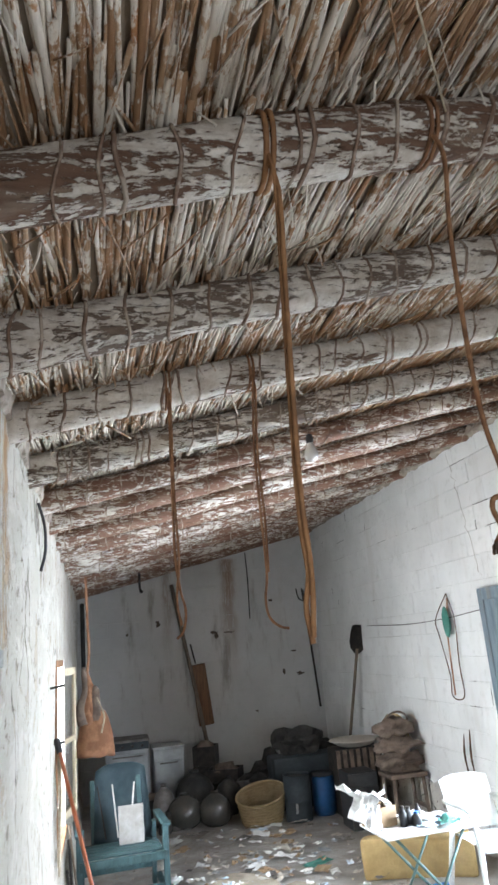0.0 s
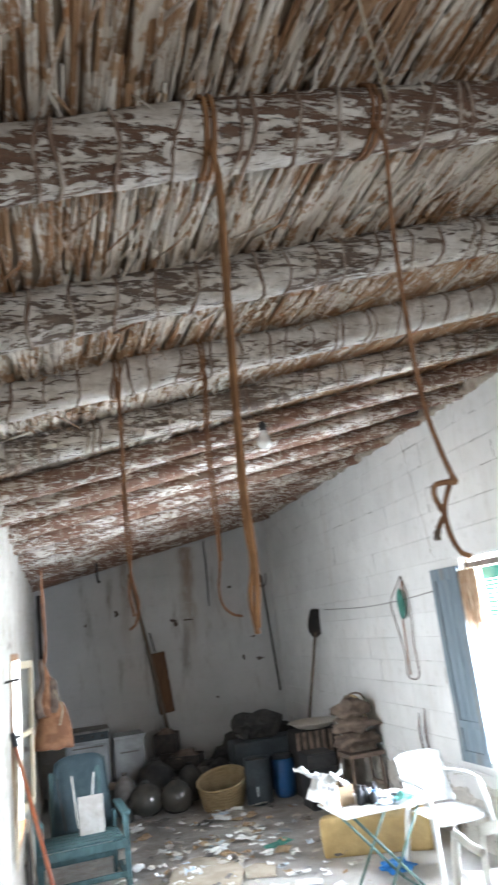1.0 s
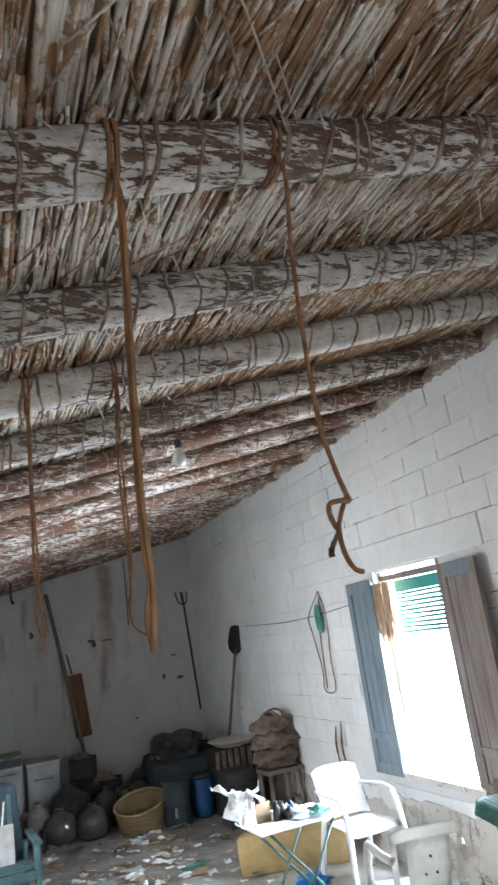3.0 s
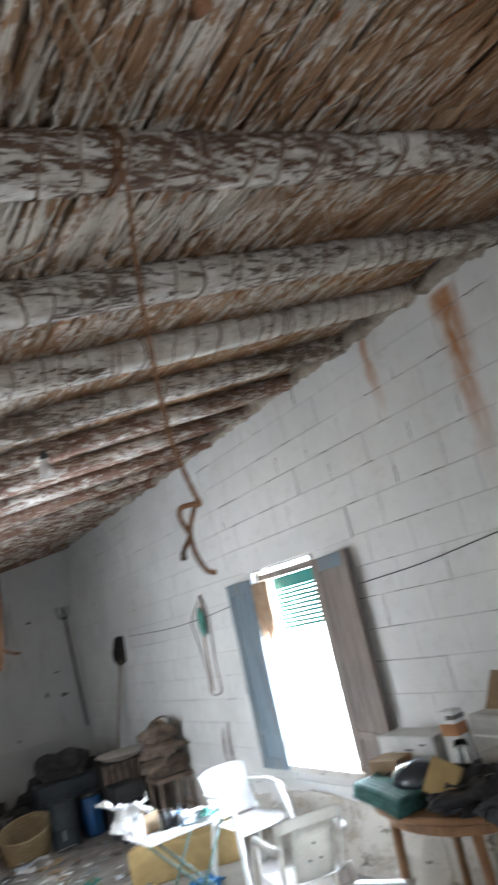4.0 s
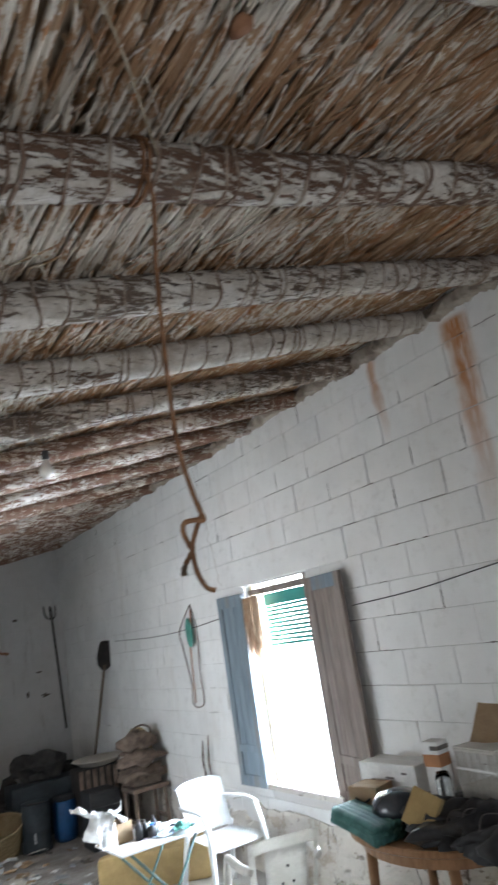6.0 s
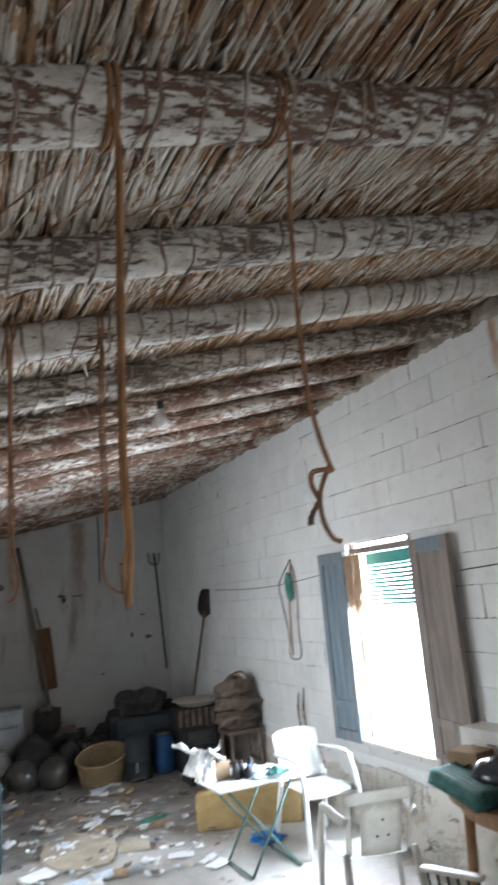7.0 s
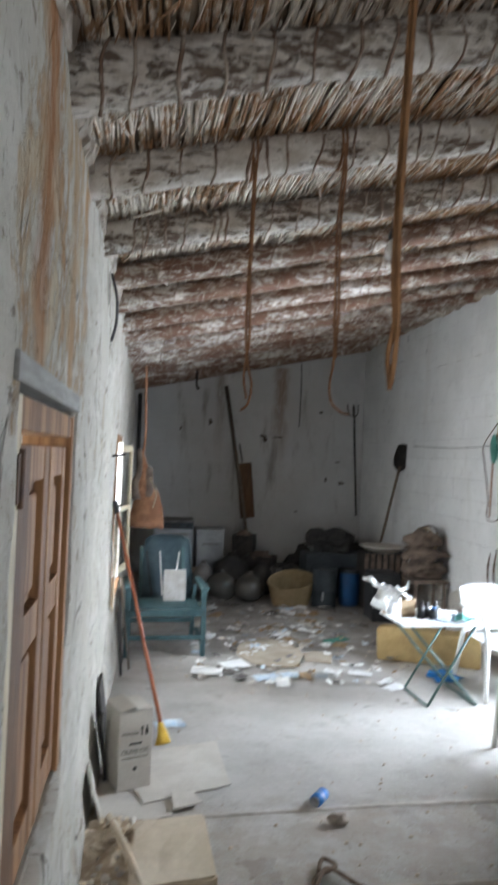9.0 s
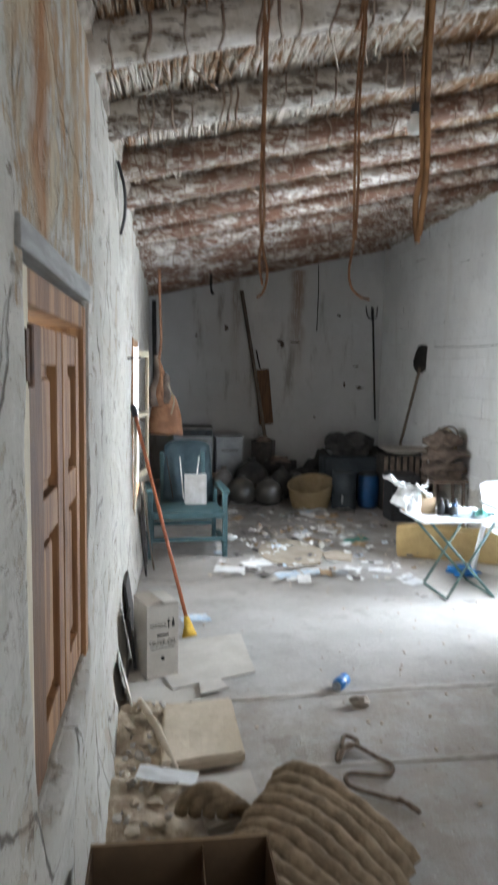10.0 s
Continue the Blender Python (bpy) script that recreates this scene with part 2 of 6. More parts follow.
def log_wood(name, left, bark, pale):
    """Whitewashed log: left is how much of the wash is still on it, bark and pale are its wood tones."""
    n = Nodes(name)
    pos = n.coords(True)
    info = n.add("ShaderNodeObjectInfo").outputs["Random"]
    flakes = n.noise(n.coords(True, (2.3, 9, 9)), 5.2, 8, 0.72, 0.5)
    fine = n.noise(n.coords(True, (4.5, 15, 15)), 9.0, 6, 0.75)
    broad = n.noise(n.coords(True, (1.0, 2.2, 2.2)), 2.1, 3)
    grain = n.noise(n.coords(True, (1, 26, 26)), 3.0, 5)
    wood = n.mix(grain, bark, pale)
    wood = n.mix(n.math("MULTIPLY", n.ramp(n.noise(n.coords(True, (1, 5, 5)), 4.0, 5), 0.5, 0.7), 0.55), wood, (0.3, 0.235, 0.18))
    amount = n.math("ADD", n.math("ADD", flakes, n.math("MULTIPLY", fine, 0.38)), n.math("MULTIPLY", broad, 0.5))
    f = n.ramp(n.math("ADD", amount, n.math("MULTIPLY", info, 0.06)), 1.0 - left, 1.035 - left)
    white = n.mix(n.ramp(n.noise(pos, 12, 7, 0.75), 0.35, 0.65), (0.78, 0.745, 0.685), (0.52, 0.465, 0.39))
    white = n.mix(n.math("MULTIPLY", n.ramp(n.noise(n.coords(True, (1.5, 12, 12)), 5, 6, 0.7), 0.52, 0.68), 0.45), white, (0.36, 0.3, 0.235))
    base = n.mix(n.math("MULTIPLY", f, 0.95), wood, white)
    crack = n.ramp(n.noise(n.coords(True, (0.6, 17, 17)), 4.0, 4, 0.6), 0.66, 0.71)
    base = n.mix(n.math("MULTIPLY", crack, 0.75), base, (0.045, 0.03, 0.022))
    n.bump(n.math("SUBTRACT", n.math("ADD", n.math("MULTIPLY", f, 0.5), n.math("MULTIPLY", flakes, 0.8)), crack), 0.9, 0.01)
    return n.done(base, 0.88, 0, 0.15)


def bright_sky():
    n = Nodes("bright_distance")
    n.b.inputs["Emission Color"].default_value = (0.92, 0.97, 1, 1)
    n.b.inputs["Emission Strength"].default_value = 3.5
    return n.done((0.8, 0.8, 0.8), 1.0, 0, 0.0)


M_SKY = bright_sky()
M_CANE = cane()
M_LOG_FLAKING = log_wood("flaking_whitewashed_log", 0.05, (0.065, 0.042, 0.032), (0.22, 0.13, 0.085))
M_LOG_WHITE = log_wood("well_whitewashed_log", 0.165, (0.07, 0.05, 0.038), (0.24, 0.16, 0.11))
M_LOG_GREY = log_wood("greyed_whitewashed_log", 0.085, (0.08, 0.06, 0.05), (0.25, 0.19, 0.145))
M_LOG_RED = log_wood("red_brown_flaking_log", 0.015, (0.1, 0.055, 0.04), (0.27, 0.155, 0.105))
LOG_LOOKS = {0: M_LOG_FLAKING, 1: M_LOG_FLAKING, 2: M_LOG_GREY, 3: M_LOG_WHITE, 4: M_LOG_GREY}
M_TWINE = surface("old_twine", (0.13, 0.09, 0.06), (0.22, 0.165, 0.12), 30, rough=0.95, bump=0.8, grain=220)
M_BINDING = surface("whitewashed_twine", (0.22, 0.145, 0.105), (0.46, 0.39, 0.32), 14, rough=0.95, bump=0.8, grain=220, lo=0.42, hi=0.62)
M_ROPE = surface("brown_hemp_rope", (0.33, 0.175, 0.09), (0.19, 0.095, 0.05), 26, rough=0.9, bump=0.9, grain=160)
M_ROPE_PALE = surface("ochre_strap", (0.37, 0.195, 0.09), (0.23, 0.118, 0.056), 18, rough=0.85, bump=0.6, grain=120)
M_MUD = surface("dried_mud", (0.42, 0.37, 0.31), (0.25, 0.205, 0.165), 9, rough=0.95, bump=1.0, grain=35, world_space=True)
M_MUD_DARK = surface("dark_joint_dirt", (0.13, 0.1, 0.08), (0.07, 0.055, 0.045), 9, rough=0.95, bump=0.6, grain=35, world_space=True)
M_PINE = surface("varnished_pine", (0.38, 0.2, 0.088), (0.17, 0.08, 0.034), 2.2, (9, 9, 0.8), rough=0.6, bump=0.25, grain=30, dirty=0.45)
M_PINE_DARK = surface("dark_pine", (0.18, 0.088, 0.038), (0.105, 0.05, 0.022), 3.5, (14, 14, 1.2), rough=0.6, bump=0.3, grain=30)
M_PLANK_GREY = surface("grey_lintel_plank", (0.36, 0.35, 0.33), (0.27, 0.26, 0.24), 4, (12, 1, 12), rough=0.85, bump=0.4, grain=40)
M_SHUTTER_BLUE = surface("faded_blue_shutter_paint", (0.2, 0.245, 0.28), (0.15, 0.19, 0.225), 3, (8, 8, 1), rough=0.75, bump=0.3, grain=40, dirt=(0.25, 0.17, 0.1), dirty=0.5)
M_SHUTTER_BROWN = surface("weathered_brown_shutter", (0.28, 0.235, 0.21), (0.18, 0.14, 0.12), 3, (9, 9, 0.8), rough=0.8, bump=0.4, grain=40, dirt=(0.2, 0.26, 0.3), dirty=0.4)
M_CREAM = surface("cream_sash_paint", (0.66, 0.58, 0.42), (0.54, 0.45, 0.3), 5, (6, 6, 1), rough=0.6, bump=0.2)
M_FRINGE = surface("tan_straw_fringe", (0.44, 0.32, 0.22), (0.32, 0.2, 0.12), 12, (4, 4, 1), rough=0.9, bump=0.4)
M_TEAL = surface("teal_blind_plastic", (0.05, 0.3, 0.27), (0.04, 0.24, 0.22), 4, rough=0.45, bump=0.1)
M_PLASTIC = surface("white_garden_plastic", (0.8, 0.8, 0.78), (0.72, 0.72, 0.69), 4, rough=0.4, bump=0.08, dirty=0.12, spec=0.5)
M_PLASTIC_GREY = surface("soiled_grey_plastic", (0.62, 0.6, 0.55), (0.52, 0.5, 0.45), 5, rough=0.5, bump=0.12, dirty=0.35, spec=0.45)
M_TABLETOP = surface("white_table_laminate", (0.78, 0.78, 0.76), (0.7, 0.7, 0.68), 5, rough=0.35, bump=0.05, dirty=0.2)
M_STEEL_GREEN = surface("green_painted_steel", (0.1, 0.17, 0.15), (0.07, 0.12, 0.11), 12, rough=0.45, bump=0.1)
M_PAPER = surface("white_paper", (0.8, 0.8, 0.78), (0.7, 0.7, 0.69), 7, rough=0.8, bump=0.15, dirty=0.2)
M_PAPER_BLUE = surface("pale_blue_print", (0.45, 0.58, 0.7), (0.65, 0.7, 0.74), 20, rough=0.75, bump=0.1)
M_CARD = surface("brown_cardboard", (0.36, 0.26, 0.16), (0.29, 0.2, 0.12), 6, rough=0.9, bump=0.15, grain=90)
M_CARD_PALE = surface("pale_cardboard", (0.58, 0.54, 0.48), (0.5, 0.46, 0.4), 5, rough=0.9, bump=0.15, grain=90)
M_CARD_DARK = surface("dark_box_card", (0.16, 0.1, 0.055), (0.11, 0.07, 0.04), 5, rough=0.9, bump=0.15, grain=90)
M_OCHRE = surface("ochre_foam", (0.46, 0.33, 0.15), (0.36, 0.25, 0.11), 7, rough=0.9, bump=0.4, grain=50)
M_BLUE = surface("blue_plastic", (0.03, 0.2, 0.52), (0.02, 0.14, 0.4), 6, rough=0.4, bump=0.1)
M_BLUE_DARK = surface("dull_blue_plastic", (0.02, 0.085, 0.22), (0.015, 0.06, 0.16), 6, rough=0.5, bump=0.1, dirty=0.4)
M_BLACK = surface("black_plastic", (0.025, 0.025, 0.027), (0.045, 0.045, 0.047), 6, rough=0.5, bump=0.15)
M_DARKCLOTH = surface("dark_sacking", (0.03, 0.029, 0.028), (0.06, 0.056, 0.052), 7, rough=0.95, bump=0.8, grain=45)
M_GREEN_WOOD = surface("green_painted_wood", (0.026, 0.055, 0.06), (0.05, 0.095, 0.1), 4, (6, 6, 2), rough=0.6, bump=0.25, dirty=0.3)
M_GREEN_CLOTH = surface("green_canvas", (0.055, 0.085, 0.1), (0.085, 0.125, 0.142), 5, rough=0.85, bump=0.3, grain=150)
M_ROLL_GREEN = surface("green_rolled_fabric", (0.06, 0.2, 0.16), (0.09, 0.27, 0.22), 8, rough=0.8, bump=0.3)
M_MAT_GREEN = surface("dark_green_mat", (0.035, 0.105, 0.095), (0.06, 0.16, 0.145), 10, rough=0.75, bump=0.4)
M_ENAMEL = surface("dull_white_enamel", (0.35, 0.365, 0.375), (0.22, 0.23, 0.24), 3, rough=0.35, bump=0.06, dirty=0.45, spec=0.5)
M_IRON = surface("rusty_iron", (0.09, 0.06, 0.045), (0.17, 0.09, 0.05), 14, rough=0.75, bump=0.5, metal=0.4)
M_DARKIRON = surface("dark_iron", (0.035, 0.033, 0.03), (0.06, 0.05, 0.045), 14, rough=0.6, bump=0.4, metal=0.5)
M_HANDLE = surface("worn_tool_handle", (0.2, 0.155, 0.115), (0.12, 0.09, 0.066), 4, (10, 10, 1), rough=0.75, bump=0.3)
M_BROOM = surface("red_brown_handle", (0.4, 0.13, 0.06), (0.3, 0.09, 0.04), 5, rough=0.45, bump=0.1, dirty=0.2)
M_YELLOW = surface("yellow_bristles", (0.62, 0.4, 0.06), (0.5, 0.3, 0.04), 40, rough=0.85, bump=0.6, grain=200)
M_STRAW = surface("plaited_straw", (0.4, 0.3, 0.17), (0.3, 0.22, 0.115), 10, rough=0.85, bump=0.5)
M_ESPARTO = surface("esparto_grass", (0.37, 0.28, 0.18), (0.2, 0.145, 0.09), 16, rough=0.95, bump=1.0, grain=110)
M_SLAB = surface("sandstone_slab", (0.68, 0.58, 0.45), (0.54, 0.45, 0.33), 3, rough=0.95, bump=0.8, grain=30, dirty=0.4)
M_STONE = surface("rubble_stone", (0.64, 0.55, 0.43), (0.46, 0.37, 0.27), 8, rough=0.95, bump=0.9, grain=40)
M_LEATHER = surface("orange_leather", (0.34, 0.17, 0.09), (0.2, 0.09, 0.045), 9, rough=0.75, bump=0.4)
M_TABLE_WOOD = surface("brown_table_wood", (0.33, 0.18, 0.09), (0.23, 0.12, 0.055), 4, (2, 9, 2), rough=0.45, bump=0.2)
M_GREYGOODS = surface("dusty_grey_goods", (0.2, 0.185, 0.175), (0.11, 0.1, 0.09), 7, rough=0.85, bump=0.4)
M_SACK = surface("grimy_sackcloth", (0.22, 0.165, 0.13), (0.11, 0.082, 0.066), 9, rough=0.95, bump=0.9, grain=60)
M_EARTHENWARE = surface("dark_glazed_jug", (0.05, 0.05, 0.045), (0.08, 0.07, 0.06), 5, rough=0.18, bump=0.1, spec=0.6)
M_INK = surface("black_print", (0.03, 0.03, 0.03), (0.05, 0.05, 0.05), 20, rough=0.8, bump=0.0, dirty=0)
M_GROUND = surface("dry_ground", (0.42, 0.38, 0.3), (0.33, 0.3, 0.22), 0.8, rough=0.95, bump=0.5, grain=14, world_space=True)
M_ROOF = surface("mud_roof", (0.46, 0.38, 0.29), (0.34, 0.27, 0.2), 6, rough=0.95, bump=0.8, world_space=True)
M_NAVY = surface("glossy_navy_enamel", (0.02, 0.026, 0.035), (0.035, 0.042, 0.052), 5, rough=0.25, bump=0.05, spec=0.5)
M_RUSTBAND = surface("faded_orange_print", (0.45, 0.22, 0.1), (0.36, 0.17, 0.08), 8, rough=0.7, bump=0.05)
M_TRAY = surface("stained_tray_enamel", (0.34, 0.33, 0.32), (0.24, 0.225, 0.21), 5, rough=0.5, bump=0.1, dirty=0.5)
M_BOARD = surface("dirty_fibreboard", (0.44, 0.38, 0.3), (0.33, 0.275, 0.21), 5, rough=0.95, bump=0.3, dirty=0.5)
M_SLATE = surface("slate_blue_tarpaulin", (0.03, 0.037, 0.043), (0.05, 0.06, 0.068), 5, rough=0.7, bump=0.5, grain=30, dirty=0.4)
M_JOINT = surface("floor_cement", (0.56, 0.53, 0.48), (0.4, 0.36, 0.31), 7, rough=0.95, bump=0.6, grain=40, world_space=True)
M_CORD = surface("pale_cord", (0.5, 0.43, 0.32), (0.36, 0.3, 0.21), 30, rough=0.9, bump=0.5)
M_ORANGE = surface("orange_plastic", (0.55, 0.15, 0.03), (0.45, 0.12, 0.03), 6, rough=0.45, bump=0.1)


def clear_glass():
    n = Nodes("clear_glass")
    n.b.inputs["Transmission Weight"].default_value = 1.0
    n.b.inputs["IOR"].default_value = 1.45
    return n.done((0.95, 0.97, 0.97), 0.04, 0, 0.5)


M_GLASS = clear_glass()


def milky_glass():
    n = Nodes("milky_bulb_glass")
    n.b.inputs["Transmission Weight"].default_value = 0.45
    return n.done((0.85, 0.83, 0.78), 0.25, 0, 0.5)


M_BULB = milky_glass()

# ---- mesh helpers ----


def finish(name, bm, material, smooth=False):
    me = bpy.data.meshes.new(name)
    if smooth:
        for f in bm.faces:
            f.smooth = True
    bm.normal_update()
    bm.to_mesh(me)
    bm.free()
    me.materials.append(material)
    return me


def part(name, bm, material, parent=None, label="", smooth=False):
    ob = new(name, finish(name, bm, material, smooth))
    ob.parent = parent
    return tagged(ob, label)


def thing(name, label, category, at=None, group="", kind=""):
    ob = new(name)
    ob.empty_display_size = 0.1
    if at is not None:
        ob.matrix_basis = at
    return tagged(ob, label, category, group, kind)


def single(name, bm, material, label, category, at=None, group="", kind="", smooth=False):
    ob = new(name, finish(name, bm, material, smooth))
    if at is not None:
        ob.matrix_basis = at
    return tagged(ob, label, category, group, kind)


def box(bm, lo, hi, m=None, bevel=0.0):
    """A box between two corners."""
    x0, y0, z0 = lo
    x1, y1, z1 = hi
    vs = [bm.verts.new(p) for p in ((x0, y0, z0), (x1, y0, z0), (x1, y1, z0), (x0, y1, z0), (x0, y0, z1), (x1, y0, z1), (x1, y1, z1), (x0, y1, z1))]
    fs = [bm.faces.new([vs[i] for i in q]) for q in ((3, 2, 1, 0), (4, 5, 6, 7), (0, 1, 5, 4), (1, 2, 6, 5), (2, 3, 7, 6), (3, 0, 4, 7))]
    if bevel:
        edges = list({e for f in fs for e in f.edges})
        got = bmesh.ops.bevel(bm, geom=edges, offset=bevel, segments=2, affect="EDGES", profile=0.6)
        vs = list({v for f in got["faces"] for v in f.verts} | {v for v in vs if v.is_valid})
    if m is not None:
        for v in vs:
            v.co = m @ v.co
    return bm


def tube(bm, pts, r, seg=8, caps=True, flat=1.0):
    """A tube along points; r is a number or one radius per point; flat squashes it sideways."""
    pts = [Vector(p) for p in pts]
    rs = [r] * len(pts) if isinstance(r, (int, float)) else list(r)
    rings = []
    side = None
    for i, p in enumerate(pts):
        d = (pts[min(i + 1, len(pts) - 1)] - pts[max(i - 1, 0)]).normalized()
        if side is None:
            side = d.orthogonal().normalized()
        side = (side - d * side.dot(d)).normalized()
        up = d.cross(side)
        rings.append([bm.verts.new(p + (side * math.cos(a) + up * math.sin(a) * flat) * rs[i]) for a in (2 * math.pi * k / seg for k in range(seg))])
    for a, b in zip(rings, rings[1:]):
        for k in range(seg):
            bm.faces.new((a[k], a[(k + 1) % seg], b[(k + 1) % seg], b[k]))
    if caps:
        bm.faces.new(rings[0][::-1])
        bm.faces.new(rings[-1])
    return bm


def lathe(bm, profile, seg=20, centre=(0, 0, 0), close=True):
    """Turns (radius, height) pairs round an upright axis."""
    cx, cy, cz = centre
    rings = [[bm.verts.new((cx + r * math.cos(2 * math.pi * k / seg), cy + r * math.sin(2 * math.pi * k / seg), cz + z)) for k in range(seg)] for r, z in profile]
    for a, b in zip(rings, rings[1:]):
        for k in range(seg):
            bm.faces.new((a[k], a[(k + 1) % seg], b[(k + 1) % seg], b[k]))
    if close:
        bm.faces.new(rings[0][::-1])
        bm.faces.new(rings[-1])
    return bm


def spline(points, steps=8):
    """A smooth line through points."""
    p = [Vector(q) for q in points]
    p = [2 * p[0] - p[1]] + p + [2 * p[-1] - p[-2]]
    out = []
    for i in range(1, len(p) - 2):
        for s in range(steps):
            t = s / steps
            out.append(0.5 * (2 * p[i] + (p[i + 1] - p[i - 1]) * t + (2 * p[i - 1] - 5 * p[i] + 4 * p[i + 1] - p[i + 2]) * t * t + (3 * p[i] - p[i - 1] - 3 * p[i + 1] + p[i + 2]) * t ** 3))
    out.append(p[-2])
    return out


def slab_of(bm, outline, z0, z1):
    """An upright prism over a flat outline."""
    lo = [bm.verts.new((x, y, z0)) for x, y in outline]
    hi = [bm.verts.new((x, y, z1)) for x, y in outline]
    bm.faces.new(lo[::-1])
    bm.faces.new(hi)
    n = len(lo)
    for i in range(n):
        bm.faces.new((lo[i], lo[(i + 1) % n], hi[(i + 1) % n], hi[i]))
    return bm


def lump(bm, centre, size, seed, rough=0.25, level=2, flat_z=None):
    """An uneven lump, such as a stone or a stuffed sack."""
    got = bmesh.ops.create_icosphere(bm, subdivisions=level, radius=1.0)["verts"]
    for v in got:
        k = 1 + rough * (noise.noise(v.co * 1.7 + Vector((seed * 7.3, seed * 1.9, 0))) + 0.5 * noise.noise(v.co * 4.1 + Vector((0, seed * 3.7, 5))))
        v.co = Vector((v.co.x * size[0] * k + centre[0], v.co.y * size[1] * k + centre[1], v.co.z * size[2] * k + centre[2]))
        if flat_z is not None:
            v.co.z = max(v.co.z, flat_z)
    return bm


def crumple(bm, w, d, seed, height=0.03, n=7, m=None, thick=0.0012):
    """A creased sheet of paper or card, with a little thickness."""
    rows = []
    for i in range(n):
        row = []
        for j in range(n):
            x, y = (i / (n - 1) - 0.5) * w, (j / (n - 1) - 0.5) * d
            z = height * max(0.0, 0.35 + noise.noise(Vector((x * 9 / max(w, 0.1) * 0.3 + seed * 5.1, y * 9 / max(d, 0.1) * 0.3 + seed * 2.3, seed))))
            row.append((x, y, z))
        rows.append(row)
    top = [[bm.verts.new(Vector(p) + Vector((0, 0, thick))) for p in r] for r in rows]
    low = [[bm.verts.new(p) for p in r] for r in rows]
    for i in range(n - 1):
        for j in range(n - 1):
            bm.faces.new((top[i][j], top[i + 1][j], top[i + 1][j + 1], top[i][j + 1]))
            bm.faces.new((low[i][j + 1], low[i + 1][j + 1], low[i + 1][j], low[i][j]))
    ring = [(i, 0) for i in range(n)] + [(n - 1, j) for j in range(1, n)] + [(i, n - 1) for i in range(n - 2, -1, -1)] + [(0, j) for j in range(n - 2, 0, -1)]
    for (a, b), (c, d2) in zip(ring, ring[1:] + ring[:1]):
        bm.faces.new((low[a][b], low[c][d2], top[c][d2], top[a][b]))
    if m is not None:
        bm.transform(m)
    return bm

# ---- the large structure ----
XE, YN, YS = 3.6, 11.4, -0.9
EAST_WIN = (5.04, 5.98, 0.69, 2.29)
EAST_HEAD = 2.252
WEST_SHUTTER = (2.12, 3.14, 0.76, 1.95)
WEST_WIN = (6.0, 7.05, 0.68, 1.94)
BLOCK_L, BLOCK_H = 0.435, 0.217


def log_z(x):
    """Height of the logs' axis across the room; the roof falls to the west."""
    return 2.815 + 0.222 * x


def wall_boxes(name, lo, hi, holes, axis, material):
    """A thick wall with openings through it; holes are (from, to, bottom, top) along the wall."""
    bm = bmesh.new()
    u = 1 if axis == "x" else 0
    cuts = sorted({lo[u], hi[u], *[h[0] for h in holes], *[h[1] for h in holes]})
    for a, b in zip(cuts, cuts[1:]):
        hole = next((h for h in holes if h[0] <= a and b <= h[1]), None)
        for z0, z1 in ([(lo[2], hole[2]), (hole[3], hi[2])] if hole else [(lo[2], hi[2])]):
            p, q = list(lo), list(hi)
            p[u], q[u], p[2], q[2] = a, b, z0, z1
            box(bm, p, q)
    bmesh.ops.remove_doubles(bm, verts=bm.verts, dist=1e-5)
    return single(name, bm, material, "", "wall", kind="structure")


wall_east = tagged(wall_boxes("wall_east", (XE + 0.006, YS, -0.1), (XE + 0.33, YN + 0.3, 3.74), [EAST_WIN], "x", M_MORTAR), "whitewashed concrete block wall with open joints and rust runs")
wall_north = tagged(wall_boxes("wall_north", (-0.3, YN + 0.008, -0.1), (XE, YN + 0.3, 3.74), [], "y", M_MORTAR), "dull whitewashed block wall at the dark end of the room")
wall_west = tagged(wall_boxes("wall_west", (-0.32, YS, -0.1), (-0.012, YN, 2.86), [WEST_SHUTTER, WEST_WIN], "x", M_PLASTER), "old cracked lime plaster wall with ochre stains")
wall_south = tagged(wall_boxes("wall_south", (-0.32, YS - 0.25, -0.1), (XE + 0.33, YS, 3.74), [(1.0, 2.1, -0.1, 2.1)], "y", M_PLASTER), "plastered end wall with an open doorway")

# uneven plaster skin of the west wall
bm = bmesh.new()
holes = [WEST_SHUTTER, WEST_WIN]
ys = sorted({round(v, 4) for v in np.arange(YS, YN + 0.01, 0.06)} | {h[0] for h in holes} | {h[1] for h in holes})
zs = sorted({round(v, 4) for v in np.arange(0, 2.87, 0.06)} | {h[2] for h in holes} | {h[3] for h in holes})
grid = {}
for y in ys:
    for z in zs:
        v = Vector((0, y, z))
        bulge = 0.02 * noise.noise(v * 1.1) + 0.008 * noise.noise(v * 4.3) + 0.003 * noise.noise(v * 13)
        foot = 0.05 * max(0.0, 1 - z / 0.35) ** 1.5
        lip = 0.03 * math.exp(-(((z - 0.7) / 0.12) ** 2)) * math.exp(-(((y - 2.6) / 0.6) ** 4))
        grid[y, z] = bm.verts.new((bulge + foot + lip, y, z))
for y0, y1 in zip(ys, ys[1:]):
    for z0, z1 in zip(zs, zs[1:]):
        if any(h[0] <= y0 and y1 <= h[1] and h[2] <= z0 and z1 <= h[3] for h in holes):
            continue
        bm.faces.new((grid[y0, z0], grid[y1, z0], grid[y1, z1], grid[y0, z1]))
edge_faces = bmesh.ops.extrude_edge_only(bm, edges=[e for e in bm.edges if e.is_boundary])["geom"]
for v in edge_faces:
    if isinstance(v, bmesh.types.BMVert):
        v.co.x = -0.03
